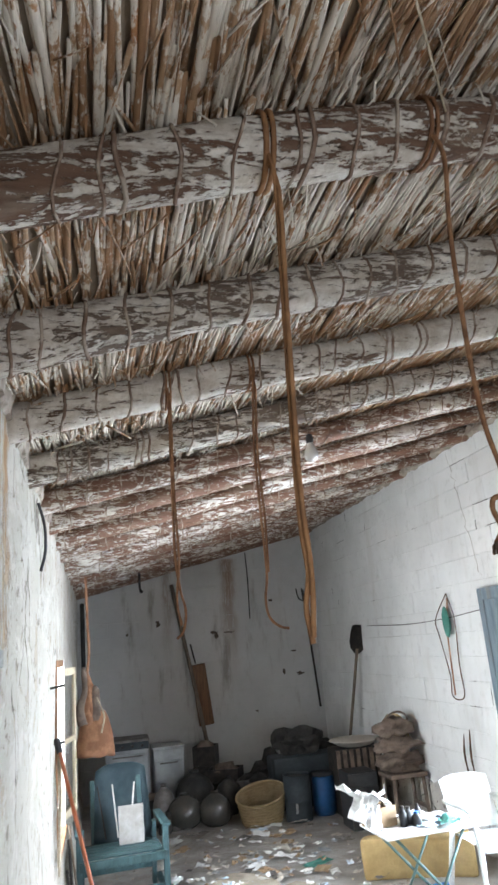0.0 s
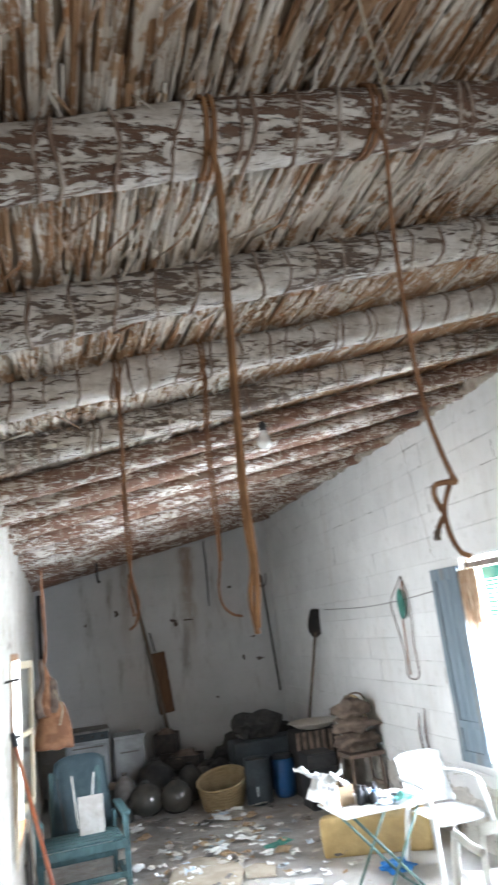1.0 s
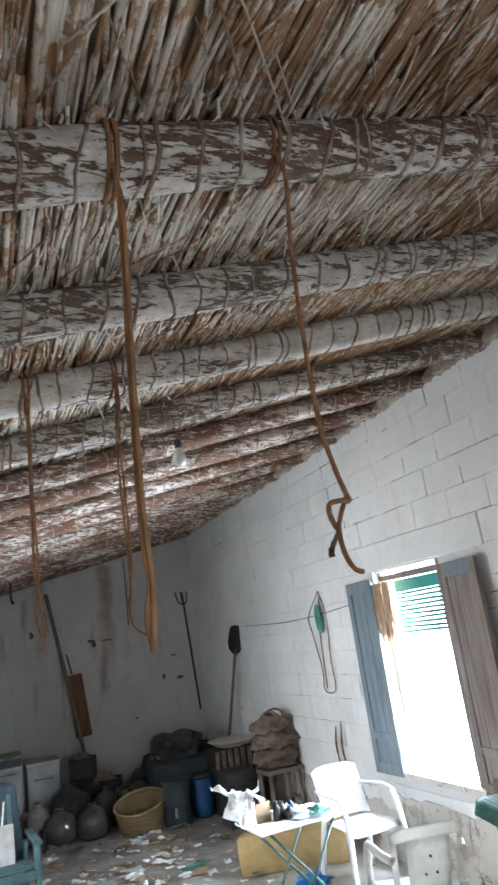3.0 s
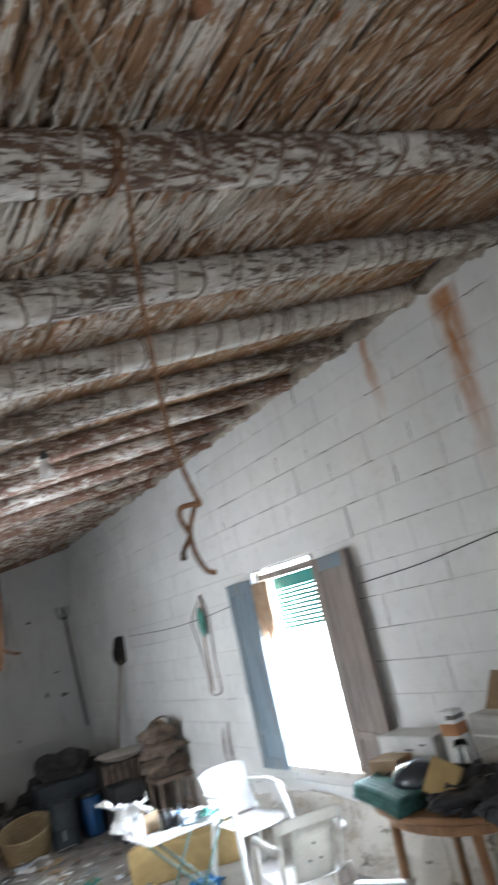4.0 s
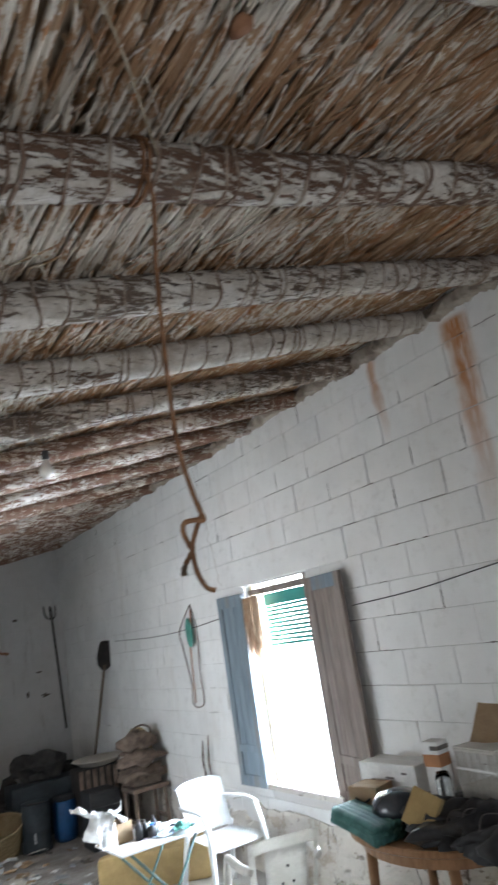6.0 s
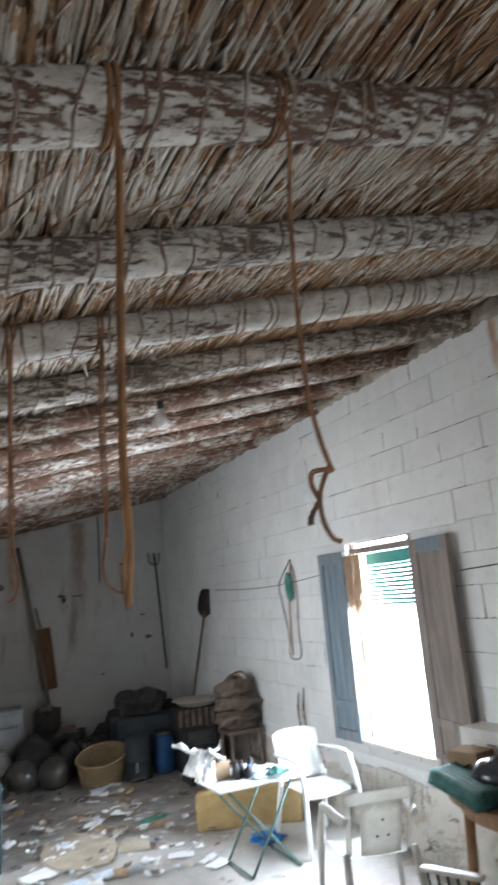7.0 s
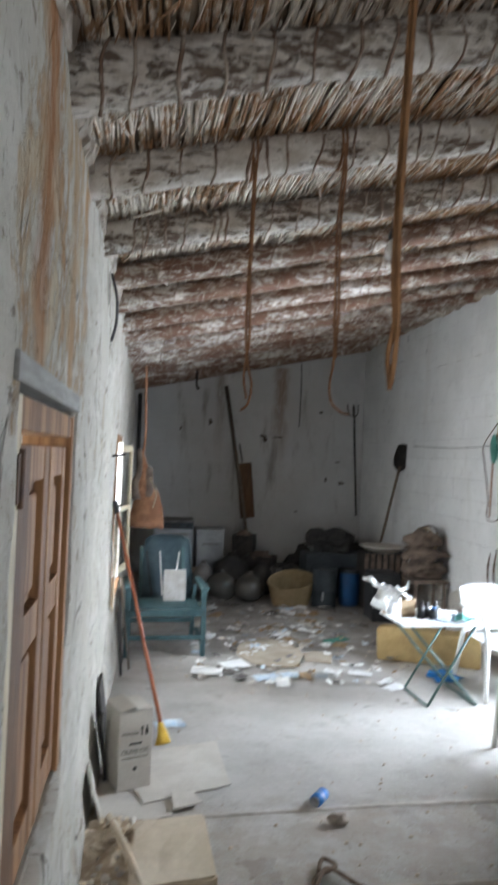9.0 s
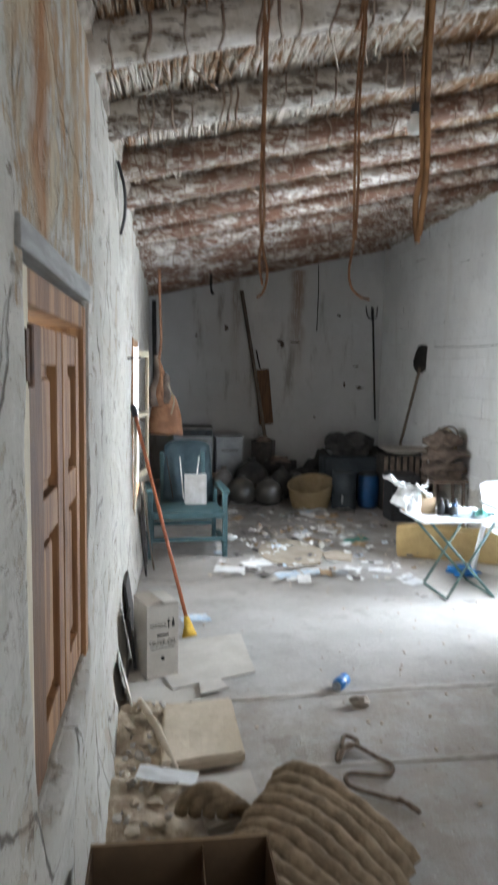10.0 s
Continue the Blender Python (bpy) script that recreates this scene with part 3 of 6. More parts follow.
part("plaster_skin", bm, M_PLASTER, wall_west, "uneven cracked plaster skin", smooth=True)

# crumbling render at the foot of the east wall
bm = bmesh.new()
grid = {}
ys = [round(v, 4) for v in np.arange(YS, YN - 0.01, 0.05)]
zs = [round(v, 4) for v in np.arange(0, 0.8, 0.05)]
for y in ys:
    top = 0.5 + 0.14 * noise.noise(Vector((y * 1.3, 3, 0))) + 0.05 * noise.noise(Vector((y * 6, 3, 0)))
    for z in zs:
        zz = z / 0.75 * top
        k = noise.noise(Vector((1, y * 3.1, zz * 3.1)))
        d = 0.014 + 0.018 * k + 0.012 * noise.noise(Vector((4, y * 11, zz * 11))) - (0.035 if k < -0.22 else 0)
        grid[y, z] = bm.verts.new((XE - max(d, -0.01) - 0.02 * (1 - z / 0.75), y, zz))
for y0, y1 in zip(ys, ys[1:]):
    for z0, z1 in zip(zs, zs[1:]):
        bm.faces.new((grid[y0, z1], grid[y1, z1], grid[y1, z0], grid[y0, z0]))
for v in bmesh.ops.extrude_edge_only(bm, edges=[e for e in bm.edges if e.is_boundary])["geom"]:
    if isinstance(v, bmesh.types.BMVert):
        v.co.x = XE + 0.02
part("crumbling_render", bm, M_RUBBLE, wall_east, "crumbling stained render at the wall's foot")

# floor
bm = bmesh.new()
nx, ny = 92, 300
rows = []
for j in range(ny + 1):
    row = []
    for i in range(nx + 1):
        x, y = -0.1 + (XE + 0.2) * i / nx, YS - 0.05 + (YN - YS + 0.1) * j / ny
        z = 0.006 * noise.noise(Vector((x * 1.3, y * 1.3, 2))) + 0.003 * noise.noise(Vector((x * 7, y * 7, 9)))
        for line, tilt, depth in ((4.22, 0.035, -0.007), (3.55, 0.04, -0.007), (4.265, 0.035, 0.006), (3.59, 0.04, 0.006), (6.3, 0.02, 0.008)):
            z -= depth * math.exp(-(((y - line - tilt * x - 0.02 * noise.noise(Vector((x * 3, line, 0)))) / 0.022) ** 2))
        if x < 0.42 and y < 4.25:
            z += max(0.0, 0.05 * noise.noise(Vector((x * 9, y * 9, 4))) + 0.02) * min(1.0, (0.42 - x) * 4)
        row.append(bm.verts.new((x, y, z)))
    rows.append(row)
for a, b in zip(rows, rows[1:]):
    for i in range(nx):
        bm.faces.new((a[i], a[i + 1], b[i + 1], b[i]))
def floor_z(x, y):
    return 0.006 * noise.noise(Vector((x * 1.3, y * 1.3, 2))) + 0.003 * noise.noise(Vector((x * 7, y * 7, 9)))


for k, (line, tilt, xa) in enumerate(((4.22, 0.035, 0.5), (3.55, 0.04, 0.86))):
    jm = bmesh.new()
    lows = []
    for q in range(80):
        x = xa + (3.45 - xa) * q / 79
        y = line + tilt * x + 0.012 * noise.noise(Vector((x * 2.2, line, 5)))
        w = 0.011 + 0.006 * noise.noise(Vector((x * 6, line, 1)))
        lows.append([jm.verts.new((x, y + s * w, floor_z(x, y) + h)) for s, h in ((-1.6, -0.004), (-0.8, 0.0115), (0.8, 0.0115), (1.6, -0.004))])
    for a, b in zip(lows, lows[1:]):
        for i in range(3):
            jm.faces.new((a[i], b[i], b[i + 1], a[i + 1]))
    single("floor_joint_%d" % (k + 1), jm, M_JOINT, "pale cement joint across the concrete floor", "joint", kind="structure", smooth=True)
single("floor", bm, M_FLOOR, "dusty grey concrete floor with cracks and bare earth", "floor", kind="structure", smooth=True)

bm = bmesh.new()
box(bm, (-600, -600, -1.2), (600, 600, -0.11))
single("ground", bm, M_GROUND, "dry pale ground outside", "ground", kind="structure")

def backdrop(name, lo, hi):
    return single(name, box(bmesh.new(), lo, hi), M_SKY, "hazy bright distance outside the window", "backdrop", kind="structure")


backdrop("backdrop_east", (5.2, 3.0, -0.1), (5.25, 10.5, 4.5))
backdrop("backdrop_west", (-1.65, 0.5, -0.1), (-1.6, 9.5, 3.5))

# roof of mud over canes over logs
bm = bmesh.new()
zr = lambda x: log_z(x) + 0.098
for y0, y1 in ((YS - 0.3, YN + 0.35),):
    vs = [bm.verts.new(p) for p in ((-0.5, y0, zr(-0.5)), (XE + 0.5, y0, zr(XE + 0.5)), (XE + 0.5, y1, zr(XE + 0.5)), (-0.5, y1, zr(-0.5)))]
    ws = [bm.verts.new(v.co + Vector((0, 0, 0.22))) for v in vs]
    bm.faces.new(vs[::-1]), bm.faces.new(ws)
    for i in range(4):
        bm.faces.new((vs[i], vs[(i + 1) % 4], ws[(i + 1) % 4], ws[i]))
single("roof", bm, M_ROOF, "flat mud roof laid on canes", "roof", kind="structure")

# the ceiling of canes, laid along the room
rng = random.Random(4)
verts, faces = [], []


def add_cane(p, q, r, sag, seg=6, steps=4):
    start = len(verts)
    p, q = Vector(p), Vector(q)
    d = (q - p).normalized()
    s = d.orthogonal().normalized()
    u = d.cross(s)
    for k in range(steps + 1):
        t = k / steps
        c = p.lerp(q, t) + Vector((sag * math.sin(t * 3.1), 0, -abs(sag) * math.sin(t * 3.1) * 0.6))
        rr = r * (1.0 - 0.25 * t)
        for a in range(seg):
            verts.append(c + (s * math.cos(6.2832 * a / seg) + u * math.sin(6.2832 * a / seg)) * rr)
    for k in range(steps):
        for a in range(seg):
            i, j = start + k * seg, start + (k + 1) * seg
            faces.append((i + a, i + (a + 1) % seg, j + (a + 1) % seg, j + a))
    faces.append(tuple(start + a for a in range(seg))[::-1])
    faces.append(tuple(start + steps * seg + a for a in range(seg)))


x = -0.1
while x < XE + 0.1:
    y = YS - rng.random() * 1.5
    while y < YN + 0.1:
        ln = rng.uniform(0.25, 1.3)
        r = rng.uniform(0.0038, 0.0105)
        slant = rng.gauss(0.0, 0.035) + 0.06 * noise.noise(Vector((x * 1.2, y * 0.5, 3)))
        xa, xb = x + rng.gauss(0, 0.006), x + rng.gauss(0, 0.006) + slant
        za, zb = log_z(xa) + 0.087 - rng.random() * 0.012, log_z(xb) + 0.087 - rng.random() * 0.014
        add_cane((xa, y, za), (xb, min(y + ln, YN + 0.2), zb), r, rng.gauss(0, 0.006))
        y += ln * rng.uniform(0.86, 1.0)
    x += rng.uniform(0.006, 0.0105)
# loose split canes and straws under the logs' edges
for k in range(5200):
    x, y = rng.uniform(0.02, XE - 0.05), rng.uniform(1.0, 11.0)
    ang = rng.gauss(0, 0.28)
    ln = rng.uniform(0.05, 0.3)
    z = log_z(x) + 0.067
    add_cane((x, y, z), (x + ln * math.sin(ang), y + ln * math.cos(ang) * rng.choice((1, -1)), z - rng.random() * 0.03), rng.uniform(0.0015, 0.006), 0.004, 4, 2)
# straws that stick out beside the logs
for k in range(1300):
    x, ly = rng.uniform(0.02, XE - 0.05), 1.265 + 0.705 * rng.choice(range(15))
    side_y = ly + rng.choice((-0.074, 0.074)) + rng.gauss(0, 0.015)
    z = log_z(x) + 0.074
    add_cane((x, side_y, z), (x + rng.gauss(0, 0.03), side_y + rng.gauss(0, 0.03), z - rng.uniform(0.015, 0.075)), rng.uniform(0.0012, 0.0035), 0.003, 4, 2)
me = bpy.data.meshes.new("ceiling")
me.from_pydata([tuple(v) for v in verts], [], faces)
me.materials.append(M_CANE)
me.polygons.foreach_set("use_smooth", [True] * len(me.polygons))
tagged(new("ceiling", me), "whitewashed cane ceiling with flaking brown canes", "ceiling", kind="structure")

# the logs, each bound with twine
LOGS = [1.265 + 0.705 * i for i in range(15)]
LOG_LIFT = {1: -0.006, 2: 0.0, 3: 0.006}


def log_centre(i, x):
    w = Vector((x * 0.8, i * 3.7, 1.0))
    bow = 0.012 * math.sin((x - 0.5) * 1.6) if i == 2 else 0.0
    return Vector((x, LOGS[i] + 0.022 * noise.noise(w), log_z(x) + LOG_LIFT.get(i, 0.0) * (1 - x / 5) + 0.016 * noise.noise(w + Vector((5, 5, 0))) + bow))


def log_radius(i, x, a):
    base = (0.074 + 0.01 * noise.noise(Vector((i * 5.1, 0, 2)))) if i != 1 else 0.0735
    if i == 2:
        base = 0.0725 + 0.016 * math.exp(-((x / 0.45) ** 2))
    v = Vector((x * 2.4, math.cos(a) * 0.7 + i * 9, math.sin(a) * 0.7))
    return base * (1 + 0.1 * noise.noise(v) + 0.035 * noise.noise(v * 4.3)) * (1.05 - 0.03 * x)


for i, ly in enumerate(LOGS):
    bm = bmesh.new()
    seg, steps = 18, 110 if i < 6 else 60
    rings = []
    for k in range(steps + 1):
        x = -0.06 + (XE + 0.12) * k / steps
        c = log_centre(i, x)
        ring = []
        for s in range(seg):
            a = 2 * math.pi * s / seg
            r = log_radius(i, x, a) + 0.004 * noise.noise(Vector((x * 9, math.cos(a) * 5 + i, math.sin(a) * 5)))
            ring.append(bm.verts.new(c + Vector((0, math.cos(a), math.sin(a))) * r))
        rings.append(ring)
    for a, b in zip(rings, rings[1:]):
        for s in range(seg):
            bm.faces.new((a[s], b[s], b[(s + 1) % seg], a[(s + 1) % seg]))
    bm.faces.new(rings[0]), bm.faces.new(rings[-1][::-1])
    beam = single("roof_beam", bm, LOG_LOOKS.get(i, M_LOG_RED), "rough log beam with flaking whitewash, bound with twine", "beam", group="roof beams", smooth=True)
    x = 0.06 + rng.random() * 0.08
    while x < XE - 0.03:
        tb = bmesh.new()
        pts = []
        skew, dy = rng.gauss(0, 0.09), rng.uniform(-0.02, 0.02)
        for s in range(15):
            a = 2 * math.pi * s / 14
            xx = x + skew * 0.1 * math.sin(a) + 0.006 * math.sin(a * 3 + x * 20)
            pts.append(log_centre(i, xx) + Vector((0, math.cos(a), math.sin(a))) * (log_radius(i, xx, a) + 0.002))
        tube(tb, pts, rng.uniform(0.0038, 0.0068), 5, caps=False)
        part("twine", tb, M_BINDING, beam, "brown twine binding" if x < 0.2 else "", smooth=True)
        x += rng.choice((0.03, 0.08, 0.1, 0.12, 0.13)) * (1.0 if i < 6 else 2.0)

# mud packed between the logs on top of the walls
def mud_trim(name, x, depth, z_of, seed, y0, y1):
    bm = bmesh.new()
    y = y0
    k = 0
    while y < y1:
        s = 0.07 + 0.05 * abs(noise.noise(Vector((y * 3, seed, 0))))
        lump(bm, (x, y, z_of + 0.02 * noise.noise(Vector((y * 5, seed, 3)))), (depth, s * 1.2, s), seed + k, 0.5, 1)
        y += 0.06
        k += 1
    return single(name, bm, M_MUD, "crumbling mud packing between beams and wall top", "trim", kind="structure")


mud_trim("trim_east", XE + 0.05, 0.12, log_z(XE) + 0.0, 3, YS, YN)
mud_trim("trim_west", -0.03, 0.055, log_z(0) + 0.035, 8, YS, YN)

# ---- openings ----
# east window: wooden frame, sill, raised blind and a pair of inward shutters
y0, y1, z0, z1 = EAST_WIN
win = thing("window_1", "bright unglazed window with a wooden frame and a raised teal blind", "window", kind="structure")
for nm, lo, hi in (("jamb", (3.60, y0, z0), (3.88, y0 + 0.045, z1)), ("jamb", (3.66, y1 - 0.04, z0), (3.88, y1, z1)), ("head", (3.62, y0 + 0.045, EAST_HEAD - 0.045), (3.70, y1 - 0.04, EAST_HEAD))):
    bm = bmesh.new()
    # far jamb cream instead of brown, so its colour carries the window glare
    part(nm, box(bm, lo, hi, bevel=0.004), M_CREAM if lo[1] > y0 + 0.1 and nm == "jamb" else M_SHUTTER_BROWN, win)
bm = bmesh.new()
part("sill", box(bm, (3.565, y0 - 0.05, z0 - 0.035), (3.93, y1 + 0.05, z0 + 0.012), bevel=0.008), M_RUBBLE, win, "worn plaster sill")
bm = bmesh.new()
part("lintel", box(bm, (3.588, 4.50, 2.30), (3.64, 6.06, 2.533), bevel=0.01), M_BLOCK, win, "rough whitewashed lintel")
part("blind_box", box(bmesh.new(), (3.70, y0 + 0.05, 2.1), (3.76, y1 - 0.14, 2.2), bevel=0.006), M_TEAL, win, "teal blind box")
for k in range(10):
    bm = bmesh.new()
    z = 2.085 - k * 0.034
    yc = (y0 + y1) / 2
    sag = Matrix.Translation((3.71, yc, z)) @ pose(0, 0, 0, 0.5 * (k % 3 - 1), 12, 0)
    part("slat", box(bm, (-0.003, y0 + 0.05 - yc, -0.0105), (0.003, y1 - 0.14 - yc, 0.0105), sag, bevel=0.002), M_TEAL, win)
for y in (y0 + 0.2, y1 - 0.3):
    part("ladder_cord", tube(bmesh.new(), [(3.71, y, 2.1), (3.71, y, 1.74)], 0.002, 5), M_CORD, win)
# frayed straw fringe beside the blind
fr_ = random.Random(15)
for k in range(64):
    y = y1 + 0.03 - 0.27 * fr_.random()
    ztop, ln = 2.2 - 0.02 * fr_.random(), fr_.uniform(0.28, 0.5)
    x = 3.572 + 0.02 * fr_.random()
    part("fringe_strand", tube(bmesh.new(), [(x, y, ztop), (x - 0.006, y + fr_.gauss(0, 0.008), ztop - 0.5 * ln), (x, y + fr_.gauss(0, 0.012), ztop - ln)], fr_.uniform(0.004, 0.008), 5), M_FRINGE, win, "frayed tan straw fringe" if k == 0 else "")


def shutter(name, width, height, material, label, at, head_paint=None):
    """A ledged shutter leaf; its hinge edge is at x = 0."""
    ob = thing(name, label, "shutter", at, group="window shutters")
    for nm, x0, x1, za, zb in (("stile", 0, 0.07, 0, height), ("stile", width - 0.07, width, 0, height), ("rail", 0.07, width - 0.07, 0, 0.09), ("rail", 0.07, width - 0.07, 0.27, 0.33), ("rail", 0.07, width - 0.07, height - 0.1, height)):
        part(nm, box(bmesh.new(), (x0, 0, za), (x1, 0.034, zb), bevel=0.003), head_paint if head_paint and nm == "rail" and zb == height else material, ob)
    part("panel", box(bmesh.new(), (0.06, 0.009, 0.08), (width - 0.06, 0.022, 0.28), bevel=0.002), material, ob)
    n = 3
    for k in range(n):
        a = 0.065 + (width - 0.13) * k / n
        part("board", box(bmesh.new(), (a + 0.002, 0.008, 0.32), (a + (width - 0.13) / n - 0.002, 0.022, height - 0.09), bevel=0.003), material, ob)
    for z in (0.2, height - 0.25):
        hb = bmesh.new()
        tube(hb, [(0.0, 0.02, z - 0.04), (0.0, 0.02, z + 0.04)], 0.008, 8)
        part("hinge", hb, M_IRON, ob, "rusty hinge")
    return ob


shutter("window_shutter", 0.41, 1.58, M_SHUTTER_BLUE, "faded blue-grey wooden shutter folded back against the wall", pose(XE - 0.008, 5.985, 0.66, 0, 0, 92))
shutter("window_shutter", 0.49, 1.58, M_SHUTTER_BROWN, "weathered brown wooden shutter standing open from the wall", pose(XE - 0.015, 5.02, 0.66, 0, 0, -99), M_SHUTTER_BLUE)

# west window by the far chairs: open cream sash
y0, y1, z0, z1 = WEST_WIN
win2 = thing("window_2", "small bright window with a pine frame and open cream sash", "window", kind="structure")
# far jamb is white instead of pine: the daylight on it is put into its colour
for nm, lo, hi in (("jamb", (-0.2, y0, z0), (0.015, y0 + 0.05, z1)), ("jamb_white", (-0.2, y1 - 0.05, z0), (0.015, y1, z1)), ("head", (-0.2, y0 + 0.05, z1 - 0.05), (0.01, y1 - 0.05, z1)), ("sill", (-0.24, y0, z0 - 0.03), (0.03, y1, z0 + 0.01))):
    part("jamb" if nm == "jamb_white" else nm, box(bmesh.new(), lo, hi, bevel=0.004), M_PLASTIC if nm == "jamb_white" else M_PINE, win2)
sash_at = pose(0.01, y1 - 0.03, z0 + 0.03, 0, 0, 79)
for nm, lo, hi in (("sash_stile", (0, 0, 0), (0.05, 0.03, 1.16)), ("sash_stile", (0.4, 0, 0), (0.45, 0.03, 1.16)), ("sash_rail", (0.05, 0, 0), (0.4, 0.03, 0.06)), ("sash_rail", (0.05, 0, 0.56), (0.4, 0.03, 0.6)), ("sash_rail", (0.05, 0, 1.1), (0.4, 0.03, 1.16))):
    part(nm, box(bmesh.new(), lo, hi, sash_at, bevel=0.003), M_CREAM, win2, "cream painted sash")
part("pane", box(bmesh.new(), (0.05, 0.013, 0.06), (0.4, 0.017, 1.1), sash_at), M_GLASS, win2)

# west shutters near the camera: closed pine leaves under a grey plank
y0, y1, z0, z1 = WEST_SHUTTER
win3 = thing("window_3", "closed pine window shutters with recessed panels", "window", kind="structure")
for nm, lo, hi in (("jamb", (-0.16, y0, z0), (-0.004, y0 + 0.065, z1 - 0.03)), ("jamb", (-0.16, y1 - 0.06, z0), (-0.004, y1, z1 - 0.03)), ("head", (-0.16, y0 + 0.065, z1 - 0.10), (-0.006, y1 - 0.06, z1 - 0.03))):
    part(nm, box(bmesh.new(), lo, hi, bevel=0.004), M_CREAM if nm == "jamb" and lo[1] < y0 + 0.1 else M_PINE, win3)
part("lintel_plank", box(bmesh.new(), (-0.2, y0 - 0.05, z1 - 0.012), (0.008, y1 + 0.04, z1 + 0.045), bevel=0.004), M_PLANK_GREY, win3, "grey weathered lintel plank")
part("sill", box(bmesh.new(), (-0.3, y0, z0 - 0.04), (-0.01, y1, z0 + 0.004), bevel=0.006), M_PLASTER, win3, "plastered sill")


def leaf(ya, yb, first, last, shade):
    """One panelled leaf; first and last are the widths of its stiles."""
    w, h = yb - ya, (z1 - 0.125) - (z0 + 0.02)
    m = Matrix.Translation((-0.062, ya, z0 + 0.015))
    part("leaf", box(bmesh.new(), (0, 0, 0), (0.012, w, h), m), M_PINE_DARK, win3)
    mid = 0.52 * h
    part("stile", box(bmesh.new(), (0.012, 0, 0), (0.044, first, h), m, bevel=0.006), shade, win3)
    part("stile", box(bmesh.new(), (0.012, w - last, 0), (0.042, w, h), m, bevel=0.006), M_PINE, win3)
    for za, zb in ((0.0, 0.1), (mid, mid + 0.1), (h - 0.09, h)):
        part("rail", box(bmesh.new(), (0.012, first, za), (0.04, w - last, zb), m, bevel=0.005), M_PINE, win3)
    for za, zb in ((0.1, mid), (mid + 0.1, h - 0.09)):
        bm = bmesh.new()
        box(bm, (0.008, first, za), (0.017, w - last, zb), m)
        box(bm, (0.014, first + 0.028, za + 0.03), (0.03, w - last - 0.028, zb - 0.03), m, bevel=0.012)
        part("panel", bm, M_PINE, win3)


leaf(y0 + 0.085, y0 + 0.6, 0.2, 0.085, M_PINE_DARK)
leaf(y0 + 0.606, y1 - 0.062, 0.085, 0.07, M_PINE)
bm = bmesh.new()
tube(bm, [(-0.002, y0 + 0.06, z1 - 0.26), (-0.002, y0 + 0.06, z1 - 0.14)], 0.009, 8)
box(bm, (-0.006, y0 + 0.025, z1 - 0.25), (0.0, y0 + 0.055, z1 - 0.15))
part("hinge", bm, M_IRON, win3, "rusty iron hinge")
# broken edges of plaster round the shutters
pr = random.Random(77)
for k in range(30):
    bm = bmesh.new()
    side = k % 3
    if side == 0:
        c, sz = (-0.014, y1 + pr.uniform(-0.004, 0.008), pr.uniform(z0, z1)), (0.012, 0.014, pr.uniform(0.02, 0.05))
    elif side == 1:
        c, sz = (-0.014, pr.uniform(y0, y1), z0 - 0.005), (0.014, pr.uniform(0.03, 0.06), 0.012)
    else:
        c, sz = (-0.014, y0 + pr.uniform(-0.008, 0.003), pr.uniform(z0, z1)), (0.011, 0.01, pr.uniform(0.02, 0.05))
    part("plaster_edge", lump(bm, c, sz, 900 + k, 0.6, 2), M_PLASTER, win3, smooth=True)

# ---- block courses, one piece each ----
def block_mesh(name, material):
    """A block 1 x 1 x 1 with softened front edges; its face looks to -x."""
    bm = bmesh.new()
    a, b = 0.0, 0.012
    fr = [bm.verts.new(p) for p in ((0, a + 0.005, a + 0.009), (0, 1 - 0.005, a + 0.009), (0, 1 - 0.005, 1 - 0.009), (0, 0.005, 1 - 0.009))]
    bk = [bm.verts.new(p) for p in ((0.1, 0, 0), (0.1, 1, 0), (0.1, 1, 1), (0.1, 0, 1))]
    ba = [bm.verts.new(p) for p in ((1, 0, 0), (1, 1, 0), (1, 1, 1), (1, 0, 1))]
    bm.faces.new(fr[::-1])
    for p, q in ((fr, bk), (bk, ba)):
        for i in range(4):
            bm.faces.new((p[i], p[(i + 1) % 4], q[(i + 1) % 4], q[i]))
    return finish(name, bm, material)


def lay_blocks(wall, me, spans, place, z_from, z_to):
    """Courses of blocks; spans(z) gives the free stretches of a course."""
    r = random.Random(11)
    z, course = z_from, 0
    while z < z_to - 0.03:
        top = min(z + BLOCK_H, z_to)
        for a, b in spans(z, top):
            u = math.floor(a / BLOCK_L) * BLOCK_L + (0.5 * BLOCK_L if course % 2 else 0.0) - BLOCK_L
            while u < b:
                p, q = max(u, a), min(u + BLOCK_L, b)
                if q - p > 0.04:
                    gap = 0.0007 + 0.0008 * r.random()
                    wide = r.random()
                    side_gap = gap + (0.005 * r.random() if wide < 0.16 else 0.0)
                    top_gap = gap + (0.006 * r.random() if wide > 0.8 else 0.0)
                    ob = new("block", me)
                    ob.parent = wall
                    place(ob, p + gap, q - side_gap, z + gap, top - top_gap, r.uniform(-0.003, 0.003))
                u += BLOCK_L
        z += BLOCK_H
        course += 1


